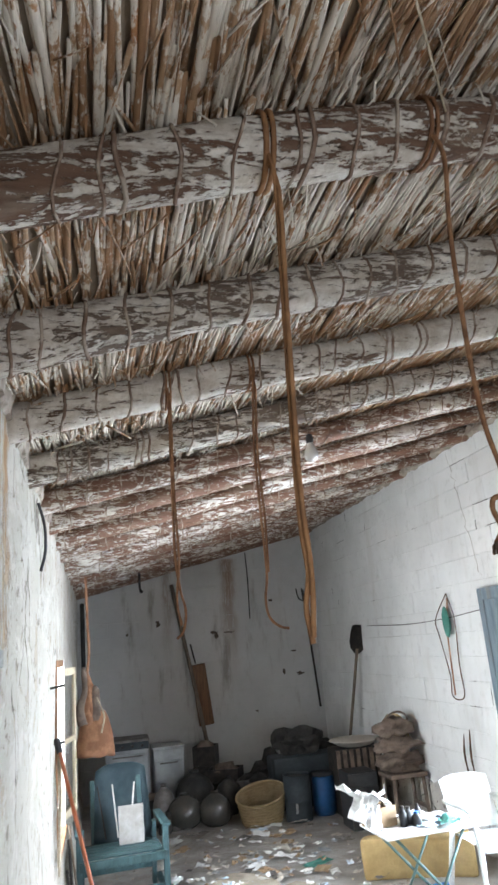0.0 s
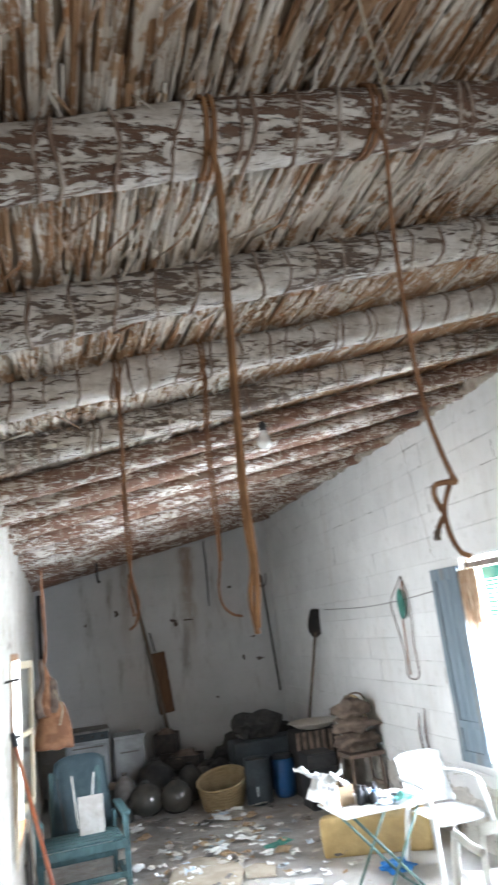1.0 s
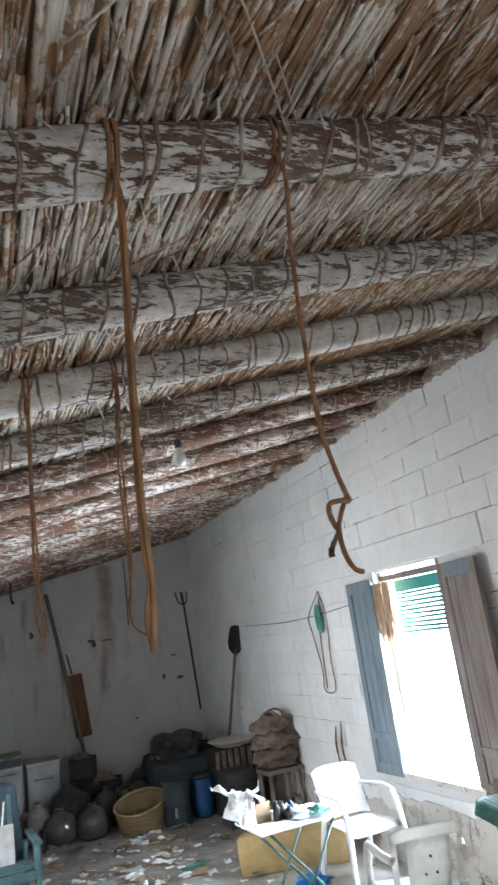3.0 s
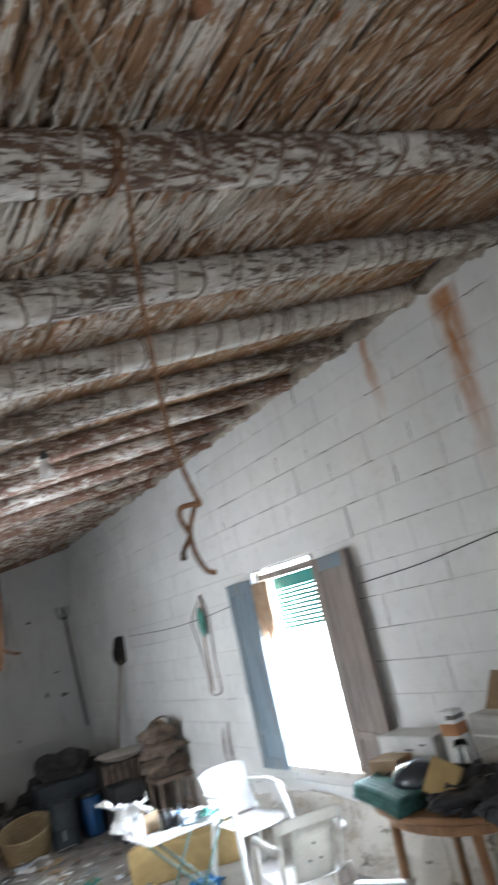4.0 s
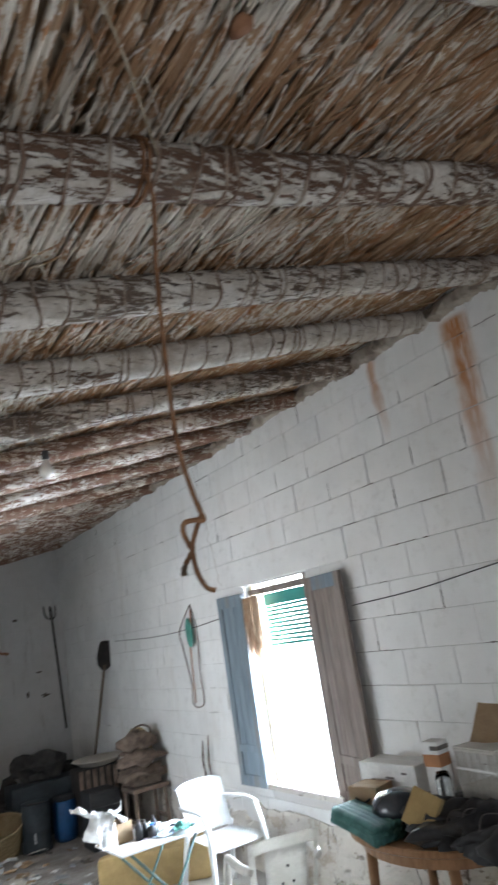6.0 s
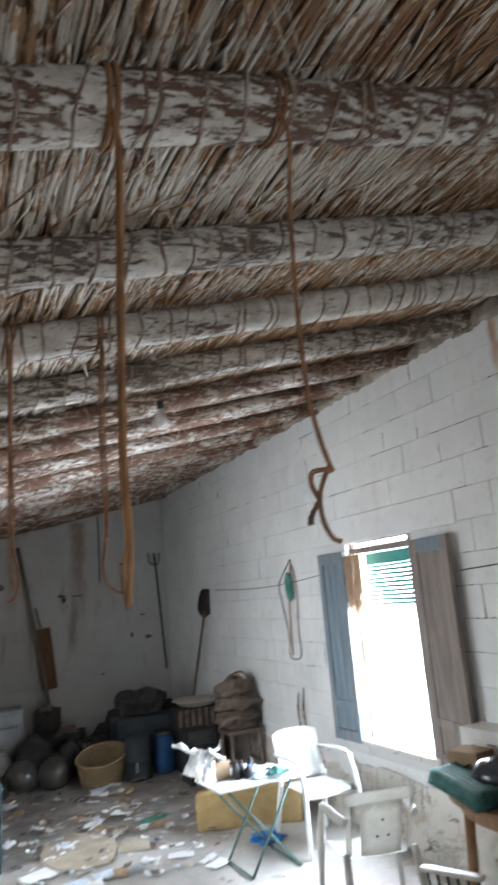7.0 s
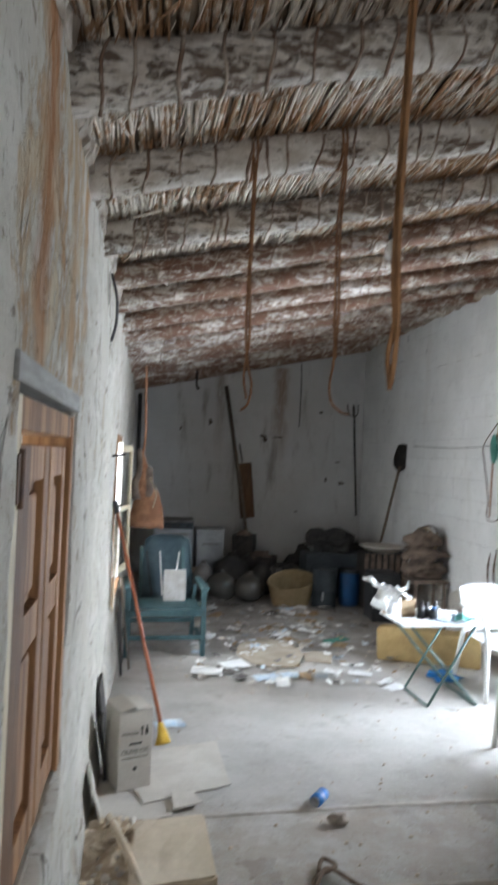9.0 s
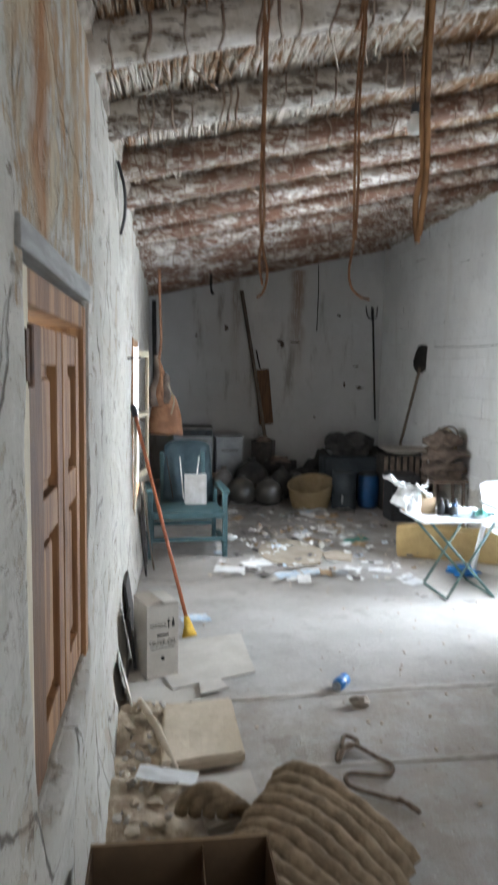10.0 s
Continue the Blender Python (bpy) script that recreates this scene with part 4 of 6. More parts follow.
def open_joints():
    """Dark open stretches of the bed and head joints, where the wash has fallen out."""
    r = random.Random(23)
    for k in range(150):
        course = r.choice(range(3, 15))
        z = 0.365 + BLOCK_H * course
        head = k % 4 == 3
        y = r.uniform(2.5, 6.4) if k % 7 else r.uniform(6.4, 10.5)
        if head:
            y = round(y / BLOCK_L) * BLOCK_L + (0.5 * BLOCK_L if course % 2 else 0.0)
            z += r.uniform(0.0, 0.05)
        if EAST_WIN[0] - 0.6 < y < EAST_WIN[1] + 0.5 and z < 2.6:
            continue
        ln = r.uniform(0.06, BLOCK_H - 0.06) if head else r.choice((0.03, 0.06, 0.12, 0.2, 0.32)) * r.uniform(0.7, 1.3)
        bm = bmesh.new()
        n = max(4, int(ln / 0.025))
        for q in range(n):
            w = r.uniform(0.0005, 0.0018) if r.random() < 0.75 or head else r.uniform(0.002, 0.005)
            at = ln * q / n
            c = (XE - 0.001, y + r.gauss(0, 0.0012), z + at) if head else (XE - 0.001, y + at, z + r.gauss(0, 0.0012))
            size = (0.0032, w, ln / n * 0.75) if head else (0.0032, ln / n * 0.75, w)
            lump(bm, c, size, k * 3 + q, 0.6, 1)
        part("open_joint", bm, M_MUD_DARK, wall_east, "dark open mortar joint" if k == 0 else "")


open_joints()


def place_east(ob, a, b, z, top, proud):
    ob.location, ob.scale = (XE + proud, a, z), (0.03, b - a, top - z)


def place_north(ob, a, b, z, top, proud):
    ob.location, ob.rotation_euler, ob.scale = (b, YN + proud, z), (0, 0, radians(90)), (0.03, b - a, top - z)


def east_spans(z, top):
    h = EAST_WIN
    if top > h[2] + 0.02 and z < h[3] + 0.19:
        return [(2.4, h[0] if z < h[3] - 0.02 else 4.5), (h[1] if z < h[3] - 0.02 else 6.06, YN)] if z < 2.3 else [(2.4, 4.5), (6.06, YN)]
    return [(2.4, YN)]



# ---- ropes and lamp hanging from the logs ----
def wrap(bm, i, x, r, turns=2):
    """Coils a rope round log i at x."""
    pts = []
    for s in range(turns * 14 + 1):
        a = 2 * math.pi * s / 14
        xx = x + 0.016 * s / 14 - 0.012
        pts.append(log_centre(i, xx) + Vector((0, math.cos(a), math.sin(a))) * (log_radius(i, xx, a) + r * 0.8))
    return tube(bm, pts, r, 6)


def hanging(name, label, i, x, paths, r, material, flat=1.0, turns=2):
    ob = thing(name, label, "rope", group="hanging ropes")
    part("binding", wrap(bmesh.new(), i, x, r, turns), material, ob, smooth=True)
    for p in paths:
        pts = spline(p, 7)
        k = len(pts)
        rs = [r * (1 + 0.14 * noise.noise(Vector((j * 0.9, x * 9, i)))) for j in range(k)]
        part("strand", tube(bmesh.new(), pts, rs, 8, flat=flat), material, ob, smooth=True)
    return ob


yb = LOGS[1] - 0.06
hanging("hanging_rope", "long ochre strap hanging straight from a log beam", 1, 0.668, [
    [(0.668, yb, 2.94), (0.674, yb - 0.025, 2.84), (0.67, yb - 0.01, 2.6), (0.664, yb, 2.35), (0.66, yb, 2.15), (0.665, yb, 2.06), (0.655, yb, 2.0), (0.661, yb, 1.94)],
    [(0.672, yb, 2.9), (0.678, yb - 0.03, 2.8), (0.673, yb - 0.014, 2.55), (0.665, yb - 0.006, 2.22), (0.669, yb - 0.006, 2.06), (0.661, yb - 0.006, 1.95)]], 0.0062, M_ROPE_PALE, 0.75, 2)
hanging("hanging_rope", "thick brown rope with a loose loop near its frayed end", 1, 1.053, [
    [(1.053, yb, 3.02), (1.058, yb - 0.03, 2.92), (1.052, yb - 0.01, 2.75), (1.05, yb, 2.5), (1.054, yb, 2.34), (1.07, yb, 2.25), (1.084, yb, 2.2), (1.086, yb - 0.008, 2.178), (1.066, yb - 0.012, 2.178), (1.042, yb - 0.008, 2.174), (1.04, yb, 2.157), (1.052, yb + 0.008, 2.135), (1.06, yb + 0.01, 2.120), (1.052, yb + 0.008, 2.109), (1.036, yb, 2.092)],
    [(1.084, yb - 0.004, 2.19), (1.07, yb + 0.004, 2.157), (1.058, yb + 0.002, 2.128), (1.056, yb, 2.098), (1.062, yb, 2.068), (1.076, yb, 2.043), (1.094, yb, 2.035)]], 0.0052, M_ROPE)
fray = thing("frayed_rope_end", "frayed brown rope tuft at the rope's end", "rope end", group="hanging ropes")
for k in range(9):
    part("fibre", tube(bmesh.new(), [(1.038, yb, 2.094), (1.034 - 0.0015 * (k % 3), yb + 0.002 * (k - 4), 2.086), (1.026 + 0.0025 * (k % 5), yb + 0.0025 * (k - 4), 2.07 + 0.003 * (k % 2))], 0.0022, 4), M_TWINE, fray)
y3 = LOGS[3] - 0.06
hanging("hanging_rope", "thin dark doubled rope ending in a knotted curl", 3, 0.589, [
    [(0.589, y3, 3.0), (0.591, y3 - 0.03, 2.88), (0.592, y3, 2.6), (0.589, y3, 2.3), (0.601, y3, 2.16), (0.618, y3, 2.08), (0.606, y3, 2.01), (0.581, y3, 1.985)],
    [(0.596, y3, 2.95), (0.598, y3 - 0.03, 2.85), (0.598, y3 + 0.004, 2.5), (0.603, y3, 2.27), (0.588, y3, 2.12), (0.601, y3, 2.03)]], 0.0048, M_ROPE)
hanging("hanging_rope", "thin brown doubled cord with a hooked end", 3, 0.934, [
    [(0.934, y3, 3.08), (0.936, y3 - 0.03, 2.96), (0.926, y3, 2.7), (0.929, y3, 2.4), (0.932, y3, 2.2), (0.919, y3, 2.1), (0.929, y3, 2.035), (0.964, y3, 2.0), (0.999, y3, 1.99)],
    [(0.942, y3, 3.0), (0.944, y3 - 0.03, 2.92), (0.938, y3, 2.7), (0.943, y3, 2.4), (0.939, y3, 2.2)]], 0.005, M_ROPE)
# a cane strip and an orange clay nest on the ceiling
bm = bmesh.new()
tube(bm, spline([(1.085, 1.882, 3.045), (0.99, 1.757, 3.068), (0.895, 1.629, 3.06), (0.812, 1.526, 3.04)], 6), 0.0035, 6, flat=0.5)
single("cane_strip", bm, M_CORD, "pale loose cane strip sticking out of the ceiling", "cane", smooth=True)
bm = bmesh.new()
lump(bm, (1.14, 1.56, log_z(1.14) + 0.064), (0.023, 0.034, 0.012), 17, 0.6, 3)
single("clay_nest", bm, M_LEATHER, "small orange clay nest stuck under the canes", "nest", smooth=True)

lamp = thing("light_bulb", "unlit milky light bulb on a short cord", "light bulb")
bx, by, bz = 1.39, 4.02, 2.885
part("cord", tube(bmesh.new(), spline([(bx - 0.02, by, 3.12), (bx - 0.012, by - 0.02, 3.03), (bx, by, 2.955)], 5), 0.003, 6), M_TWINE, lamp)
part("socket", lathe(bmesh.new(), [(0.006, 0.075), (0.016, 0.07), (0.019, 0.05), (0.019, 0.028), (0.015, 0.025)], 14, (bx, by, bz)), M_BLACK, lamp, "black bulb socket", smooth=True)
bulb = part("bulb", lathe(bmesh.new(), [(0.014, 0.03), (0.017, 0.015), (0.031, -0.01), (0.038, -0.032), (0.034, -0.054), (0.019, -0.069), (0.002, -0.072)], 18, (bx, by, bz)), M_BULB, lamp, "milky glass bulb", smooth=True)

hook = thing("iron_hook", "black iron hook hanging from a far beam", "hook")
part("shank", tube(bmesh.new(), spline([(0.853, LOGS[13] - 0.05, 2.99), (0.853, LOGS[13] - 0.1, 2.93), (0.853, LOGS[13] - 0.1, 2.80), (0.87, LOGS[13] - 0.1, 2.72), (0.89, LOGS[13] - 0.1, 2.74)], 5), 0.016, 8), M_DARKIRON, hook, smooth=True)

# ---- plastic garden chairs ----
def garden_chair(material, label, at, slots):
    ob = thing("garden_chair", label, "chair", at, group="plastic garden chairs")
    bm = bmesh.new()
    rows = []
    for j in range(9):
        v = j / 8
        y = -0.2 + 0.43 * v
        w = 0.2 + 0.03 * v
        rows.append([(w * (2 * i / 8 - 1), y, 0.425 - 0.02 * (1 - abs(2 * i / 8 - 1) ** 3) * math.sin(v * 2.6) - (0.03 * max(0, v - 0.85) / 0.15)) for i in range(9)])
    top = [[bm.verts.new(p) for p in r] for r in rows]
    for a, b in zip(top, top[1:]):
        for i in range(8):
            bm.faces.new((a[i], a[i + 1], b[i + 1], b[i]))
    bmesh.ops.solidify(bm, geom=bm.faces[:], thickness=0.012)
    part("seat", bm, material, ob, smooth=True)

    def back_point(u, v, off=0.0):
        curve = 0.05 * (1 - u * u)
        return Vector((u * (0.2 + 0.015 * v), -0.2 - 0.03 - 0.12 * v - curve + 0.05 + off, 0.44 + 0.37 * v - 0.025 * abs(u) ** 4 * v))

    def strip(u0, u1, v0, v1):
        b = bmesh.new()
        g = [[b.verts.new(back_point(u0 + (u1 - u0) * i / 6, v0 + (v1 - v0) * j / 5)) for i in range(7)] for j in range(6)]
        for p, q in zip(g, g[1:]):
            for i in range(6):
                b.faces.new((p[i], p[i + 1], q[i + 1], q[i]))
        bmesh.ops.solidify(b, geom=b.faces[:], thickness=0.011)
        return b

    if slots:
        part("back_panel", strip(-0.6, 0.6, 0.0, 0.8), material, ob, smooth=True)
        part("top_rail", strip(-1.0, 1.0, 0.8, 1.0), material, ob, smooth=True)
        for s in (-1, 1):
            part("back_post", strip(min(s * 0.84, s), max(s * 0.84, s), 0.0, 0.8), material, ob, smooth=True)
        # black discs put the dark of three small holes on the unpierced panel
        for hx, hv in ((0.0, 0.55), (-0.16, 0.3), (0.16, 0.3)):
            p = back_point(hx, hv, -0.013)
            part("hole_rim", tube(bmesh.new(), [p, p + Vector((0, 0.003, 0))], 0.008, 10), M_BLACK, ob)
    else:
        part("backrest", strip(-1, 1, 0.0, 1.0), material, ob, smooth=True)
    for s in (-1, 1):
        part("front_leg", tube(bmesh.new(), spline([(s * 0.265, 0.25, 0.0), (s * 0.25, 0.22, 0.3), (s * 0.238, 0.19, 0.5), (s * 0.24, 0.13, 0.635)], 4), [0.02, 0.021, 0.022, 0.022, 0.026, 0.028, 0.03, 0.03, 0.03, 0.028, 0.026, 0.024, 0.022], 8, flat=0.8), material, ob, smooth=True)
        part("rear_leg", tube(bmesh.new(), spline([(s * 0.235, -0.31, 0.0), (s * 0.215, -0.25, 0.3), (s * 0.205, -0.21, 0.46)], 4), 0.027, 8, flat=0.8), material, ob, smooth=True)
        part("armrest", tube(bmesh.new(), spline([(s * 0.24, 0.15, 0.63), (s * 0.245, 0.02, 0.65), (s * 0.235, -0.15, 0.645), (s * 0.205, -0.27, 0.64)], 4), 0.024, 8, flat=0.55), material, ob, smooth=True)
    return ob


garden_chair(M_PLASTIC, "glaring white plastic garden armchair beside the window", pose(3.13, 6.03, 0, 0, 0, 184), False)
garden_chair(M_PLASTIC_GREY, "soiled pale grey plastic chair seen from behind, with slotted back", pose(2.74, 4.68, 0, 0, 0, -14), True)

# ---- folding table with papers ----
table = thing("folding_table", "small white folding table on crossed green steel legs", "table", pose(2.47, 5.88, 0, 0, 0, 3))
part("tabletop", box(bmesh.new(), (-0.33, -0.235, 0.605), (0.33, 0.235, 0.622), bevel=0.006), M_TABLETOP, table, "white laminate top")
for sy in (-0.19, 0.22):
    part("leg", tube(bmesh.new(), [(-0.1, sy, 0.012), (0.27, sy, 0.605)], 0.0105, 8), M_STEEL_GREEN, table, smooth=True)
    part("leg", tube(bmesh.new(), [(0.29, sy + 0.02, 0.012), (-0.25, sy + 0.02, 0.605)], 0.0105, 8), M_STEEL_GREEN, table, smooth=True)
for x, z in ((-0.1, 0.012), (0.29, 0.012)):
    part("stretcher", tube(bmesh.new(), [(x, -0.19, z), (x, 0.24, z)], 0.009, 8), M_STEEL_GREEN, table, smooth=True)
T = 0.622
carton = thing("opened_carton", "torn open brown carton stuffed with white paper", "box", pose(2.24, 5.98, T, 0, 0, 14))
for nm, lo, hi in (("side", (-0.1, -0.08, 0), (-0.096, 0.08, 0.13)), ("side", (0.096, -0.08, 0), (0.1, 0.08, 0.13)), ("side", (-0.096, -0.08, 0), (0.096, -0.076, 0.13)), ("side", (-0.096, 0.076, 0), (0.096, 0.08, 0.13)), ("base", (-0.1, -0.08, 0), (0.1, 0.08, 0.003))):
    part(nm, box(bmesh.new(), lo, hi), M_CARD, carton)
for k, (px, py, pz, rx, ry, rz, w, d) in enumerate(((-0.13, -0.02, 0.13, 20, -50, 10, 0.2, 0.17), (-0.2, 0.02, 0.22, 10, 25, 30, 0.24, 0.16), (0.0, -0.03, 0.15, 30, 12, 50, 0.18, 0.15), (-0.13, -0.1, 0.08, 70, 10, 0, 0.14, 0.16), (0.04, 0.03, 0.17, -20, 20, 80, 0.16, 0.12))):
    part("paper", crumple(bmesh.new(), w, d, 3 + k, 0.06, 8, pose(px, py, pz, rx, ry, rz)), M_PAPER, carton, "crumpled white paper" if k == 0 else "", smooth=False)
for k, (x, y, h, r) in enumerate(((2.38, 5.87, 0.13, 0.028), (2.435, 5.9, 0.115, 0.03), (2.47, 5.84, 0.09, 0.034), (2.52, 5.93, 0.12, 0.024))):
    b = thing("dark_bottle", "small dark bottle on the folding table", "bottle", pose(x, y, T), group="bottles on the table")
    part("body", lathe(bmesh.new(), [(r, 0), (r, h * 0.65), (r * 0.5, h * 0.8), (r * 0.45, h * 0.9)], 14), M_BLACK, b, smooth=True)
    part("cap", lathe(bmesh.new(), [(r * 0.52, h * 0.88), (r * 0.52, h)], 12), M_BLUE if k == 2 else M_DARKIRON, b)
for k, (x, y, rz, w, d, mt) in enumerate(((2.56, 5.8, 20, 0.2, 0.14, M_PAPER_BLUE), (2.66, 5.92, -35, 0.21, 0.15, M_PAPER), (2.62, 5.99, 60, 0.16, 0.12, M_PAPER), (2.72, 5.82, 10, 0.14, 0.2, M_PAPER_BLUE), (2.5, 6.02, 5, 0.2, 0.13, M_PAPER), (2.67, 5.75, 75, 0.2, 0.14, M_ROLL_GREEN))):
    single("leaflet", crumple(bmesh.new(), w, d, 20 + k, 0.035, 7), mt, "creased leaflet lying on the folding table", "paper", pose(x, y, T + 0.004 * k, 0, 0, rz), group="leaflets on the table")

# ---- behind the table ----
bm = bmesh.new()
box(bm, (-0.45, -0.11, 0), (0.45, 0.11, 0.3), bevel=0.03)
bmesh.ops.subdivide_edges(bm, edges=bm.edges[:], cuts=3, use_grid_fill=True)
for v in bm.verts:
    v.co += Vector((0.03 * noise.noise(v.co * 5), 0.03 * noise.noise(v.co * 4 + Vector((3, 0, 0))), 0.04 * noise.noise(v.co * 3 + Vector((0, 4, 0))) * (v.co.z > 0.02)))
    v.co.z = max(v.co.z, 0.0)
single("foam_block", bm, M_OCHRE, "sagging ochre foam block on the floor", "foam block", pose(2.86, 6.82, 0, 0, 0, -22), smooth=True)
bm = bmesh.new()
lump(bm, (0, 0, 0.03), (0.13, 0.1, 0.045), 5, 0.6, 3, 0.004)
single("plastic_bag", bm, M_BLUE, "crumpled bright blue plastic bag", "bag", pose(2.8, 6.33, 0, 0, 0, 10))

# ---- round table and its clutter by the window ----
rt = thing("round_table", "oval brown wooden table crowded with boxes", "table", pose(3.19, 3.72, 0))
bm = bmesh.new()
lathe(bm, [(0.97, 0.775), (1.0, 0.785), (1.0, 0.805), (0.985, 0.815)], 40)
bm.transform(Matrix.Diagonal((0.385, 0.53, 1, 1)))
part("tabletop", bm, M_TABLE_WOOD, rt, smooth=False)
bm = bmesh.new()
lathe(bm, [(0.86, 0.715), (0.86, 0.775)], 32)
bm.transform(Matrix.Diagonal((0.385, 0.53, 1, 1)))
part("apron", bm, M_TABLE_WOOD, rt)
for sx, sy in ((-0.2, -0.3), (0.2, -0.3), (-0.2, 0.3), (0.2, 0.3)):
    part("leg", tube(bmesh.new(), [(sx * 1.15, sy * 1.15, 0), (sx, sy, 0.73)], [0.02, 0.03], 10), M_TABLE_WOOD, rt, smooth=True)
Z = 0.817
roll = thing("fabric_roll", "folded dark green ribbed mat lying across the table edge", "mat", pose(2.96, 3.98, Z, 0, 0, 0))
for k in range(3):
    bm = bmesh.new()
    wide = 0.1 - 0.008 * k
    for q in range(5):
        off = (q - 2) * wide * 0.42
        tube(bm, spline([(-0.1 + off, -0.3, 0.018 + 0.024 * k), (-0.03 + off, -0.08, 0.018 + 0.024 * k), (0.06 + off, 0.27, 0.016 + 0.022 * k)], 6), wide * 0.27, 8, flat=0.62)
    part("layer", bm, M_MAT_GREEN, roll, smooth=True)


def plain_box(name, label, at, w, d, h, material, tape=None, bevel=0.004):
    ob = thing(name, label, "box", at)
    part("carton", box(bmesh.new(), (-w / 2, -d / 2, 0), (w / 2, d / 2, h), bevel=bevel), material, ob)
    part("flap", box(bmesh.new(), (-w / 2 + 0.002, -d / 2 + 0.002, h), (-0.001, d / 2 - 0.002, h + 0.003)), material, ob)
    part("flap", box(bmesh.new(), (0.001, -d / 2 + 0.002, h), (w / 2 - 0.002, d / 2 - 0.002, h + 0.003)), material, ob)
    if tape:
        part("tape", box(bmesh.new(), (-0.02, -d / 2 - 0.001, h + 0.003), (0.02, d / 2 + 0.001, h + 0.005)), tape, ob)
    return ob


small = plain_box("small_carton", "small brown carton with a curved dark mark", pose(3.2, 4.2, Z, 0, 0, 14), 0.17, 0.2, 0.14, M_CARD)
part("curved_mark", tube(bmesh.new(), spline([(-0.087, 0.055, 0.085), (-0.087, 0.0, 0.06), (-0.087, -0.05, 0.085)], 6), 0.005, 6), M_INK, small, "curved dark printed mark")
plain_box("dusty_carton", "dusty carton under the white box", pose(3.4, 4.02, Z, 0, 0, 3), 0.2, 0.34, 0.07, M_GREYGOODS)
white = plain_box("white_carton", "long white carton with dark print on top of a dusty one", pose(3.41, 4.17, Z + 0.076, 0, 0, 4), 0.2, 0.46, 0.15, M_PAPER)
for py, pz, w in ((-0.14, 0.1, 0.02), (-0.02, 0.07, 0.035), (0.12, 0.05, 0.02)):
    part("print_bar", box(bmesh.new(), (-0.1025, py - w, pz), (-0.1002, py + w, pz + 0.012)), M_GREYGOODS, white)
bm = bmesh.new()
lathe(bm, [(0.06, 0.0), (0.115, 0.03), (0.14, 0.085), (0.132, 0.135), (0.095, 0.18), (0.04, 0.2), (0.015, 0.203)], 26)
for v in bm.verts:
    v.co = Vector((v.co.x * 0.95, v.co.y * 1.3, v.co.z * 0.95 * (1 + 0.05 * noise.noise(v.co * 9))))
single("dark_pot", bm, M_NAVY, "glossy dark navy rounded pot on the table", "pot", pose(3.06, 3.8, Z), smooth=True)
plain_box("ochre_carton", "small ochre carton tipped on its corner", pose(2.9, 3.52, Z + 0.075, 28, 20, 32), 0.06, 0.15, 0.17, M_OCHRE)
heap = thing("black_cloth_heap", "flat heap of black cloth and plastic on the table", "cloth", pose(3.06, 3.34, Z))
for k in range(6):
    bm = bmesh.new()
    lump(bm, (0.04 * (k % 3) - 0.02, -0.26 + 0.1 * k, 0.05 + 0.014 * (k % 3)), (0.2, 0.13, 0.075), 30 + k, 0.8, 3, 0.0)
    part("cloth_fold", bm, M_BLACK, heap, smooth=True)
for k in range(7):
    q = -0.3 + 0.1 * k
    part("wire", tube(bmesh.new(), spline([(-0.15, q, 0.07), (-0.05, q + 0.04, 0.14 + 0.01 * (k % 3)), (0.06, q - 0.02, 0.13), (0.14, q + 0.05, 0.1)], 5), 0.003, 5), M_GREYGOODS, heap, smooth=True)
striped = plain_box("striped_carton", "upright white carton with a faded orange band", pose(3.2, 3.6, Z + 0.07, 0, 0, 8), 0.09, 0.1, 0.34, M_PAPER)
part("orange_band", box(bmesh.new(), (-0.047, -0.052, 0.22), (0.047, 0.052, 0.28)), M_RUSTBAND, striped)
part("dark_band", box(bmesh.new(), (-0.0465, -0.0515, 0.3), (0.0465, 0.0, 0.322)), M_GREYGOODS, striped)
part("side_label", box(bmesh.new(), (-0.0465, -0.045, 0.05), (-0.0452, -0.01, 0.17)), M_BLACK, striped)
single("clear_jar", lathe(bmesh.new(), [(0.035, 0), (0.042, 0.02), (0.042, 0.16), (0.03, 0.19), (0.026, 0.19), (0.037, 0.155), (0.037, 0.02)], 18, close=False), M_GLASS, "clear plastic jar beside the striped carton", "jar", pose(3.1, 3.48, Z + 0.1), smooth=True)
rack = thing("slatted_crate", "pale plastic crate with fine upright bars on the cloth heap", "crate", pose(3.3, 3.33, Z + 0.13, 0, 0, -6))
RL, RH = 0.145, 0.25
for z in (0.0, RH - 0.014):
    for sx in (-0.1, 0.1):
        part("rail", box(bmesh.new(), (sx - 0.005, -RL, z), (sx + 0.005, RL, z + 0.012), bevel=0.003), M_PLASTIC_GREY, rack)
    for sy in (-RL, RL):
        part("rail", box(bmesh.new(), (-0.1, sy - 0.005, z), (0.1, sy + 0.005, z + 0.012), bevel=0.003), M_PLASTIC_GREY, rack)
for k in range(19):
    y = -RL + 0.008 + (2 * RL - 0.016) / 18 * k
    for sx in (-0.102, 0.102):
        part("bar", tube(bmesh.new(), [(sx, y, 0.01), (sx, y, RH - 0.004)], 0.0026, 5), M_PLASTIC_GREY, rack)
for k in range(11):
    x = -0.09 + 0.018 * k
    for sy in (-RL - 0.002, RL + 0.002):
        part("bar", tube(bmesh.new(), [(x, sy, 0.01), (x, sy, RH - 0.004)], 0.0026, 5), M_PLASTIC_GREY, rack)
part("band", box(bmesh.new(), (-0.109, -RL, 0.15), (-0.1055, RL, 0.161)), M_PLASTIC, rack)
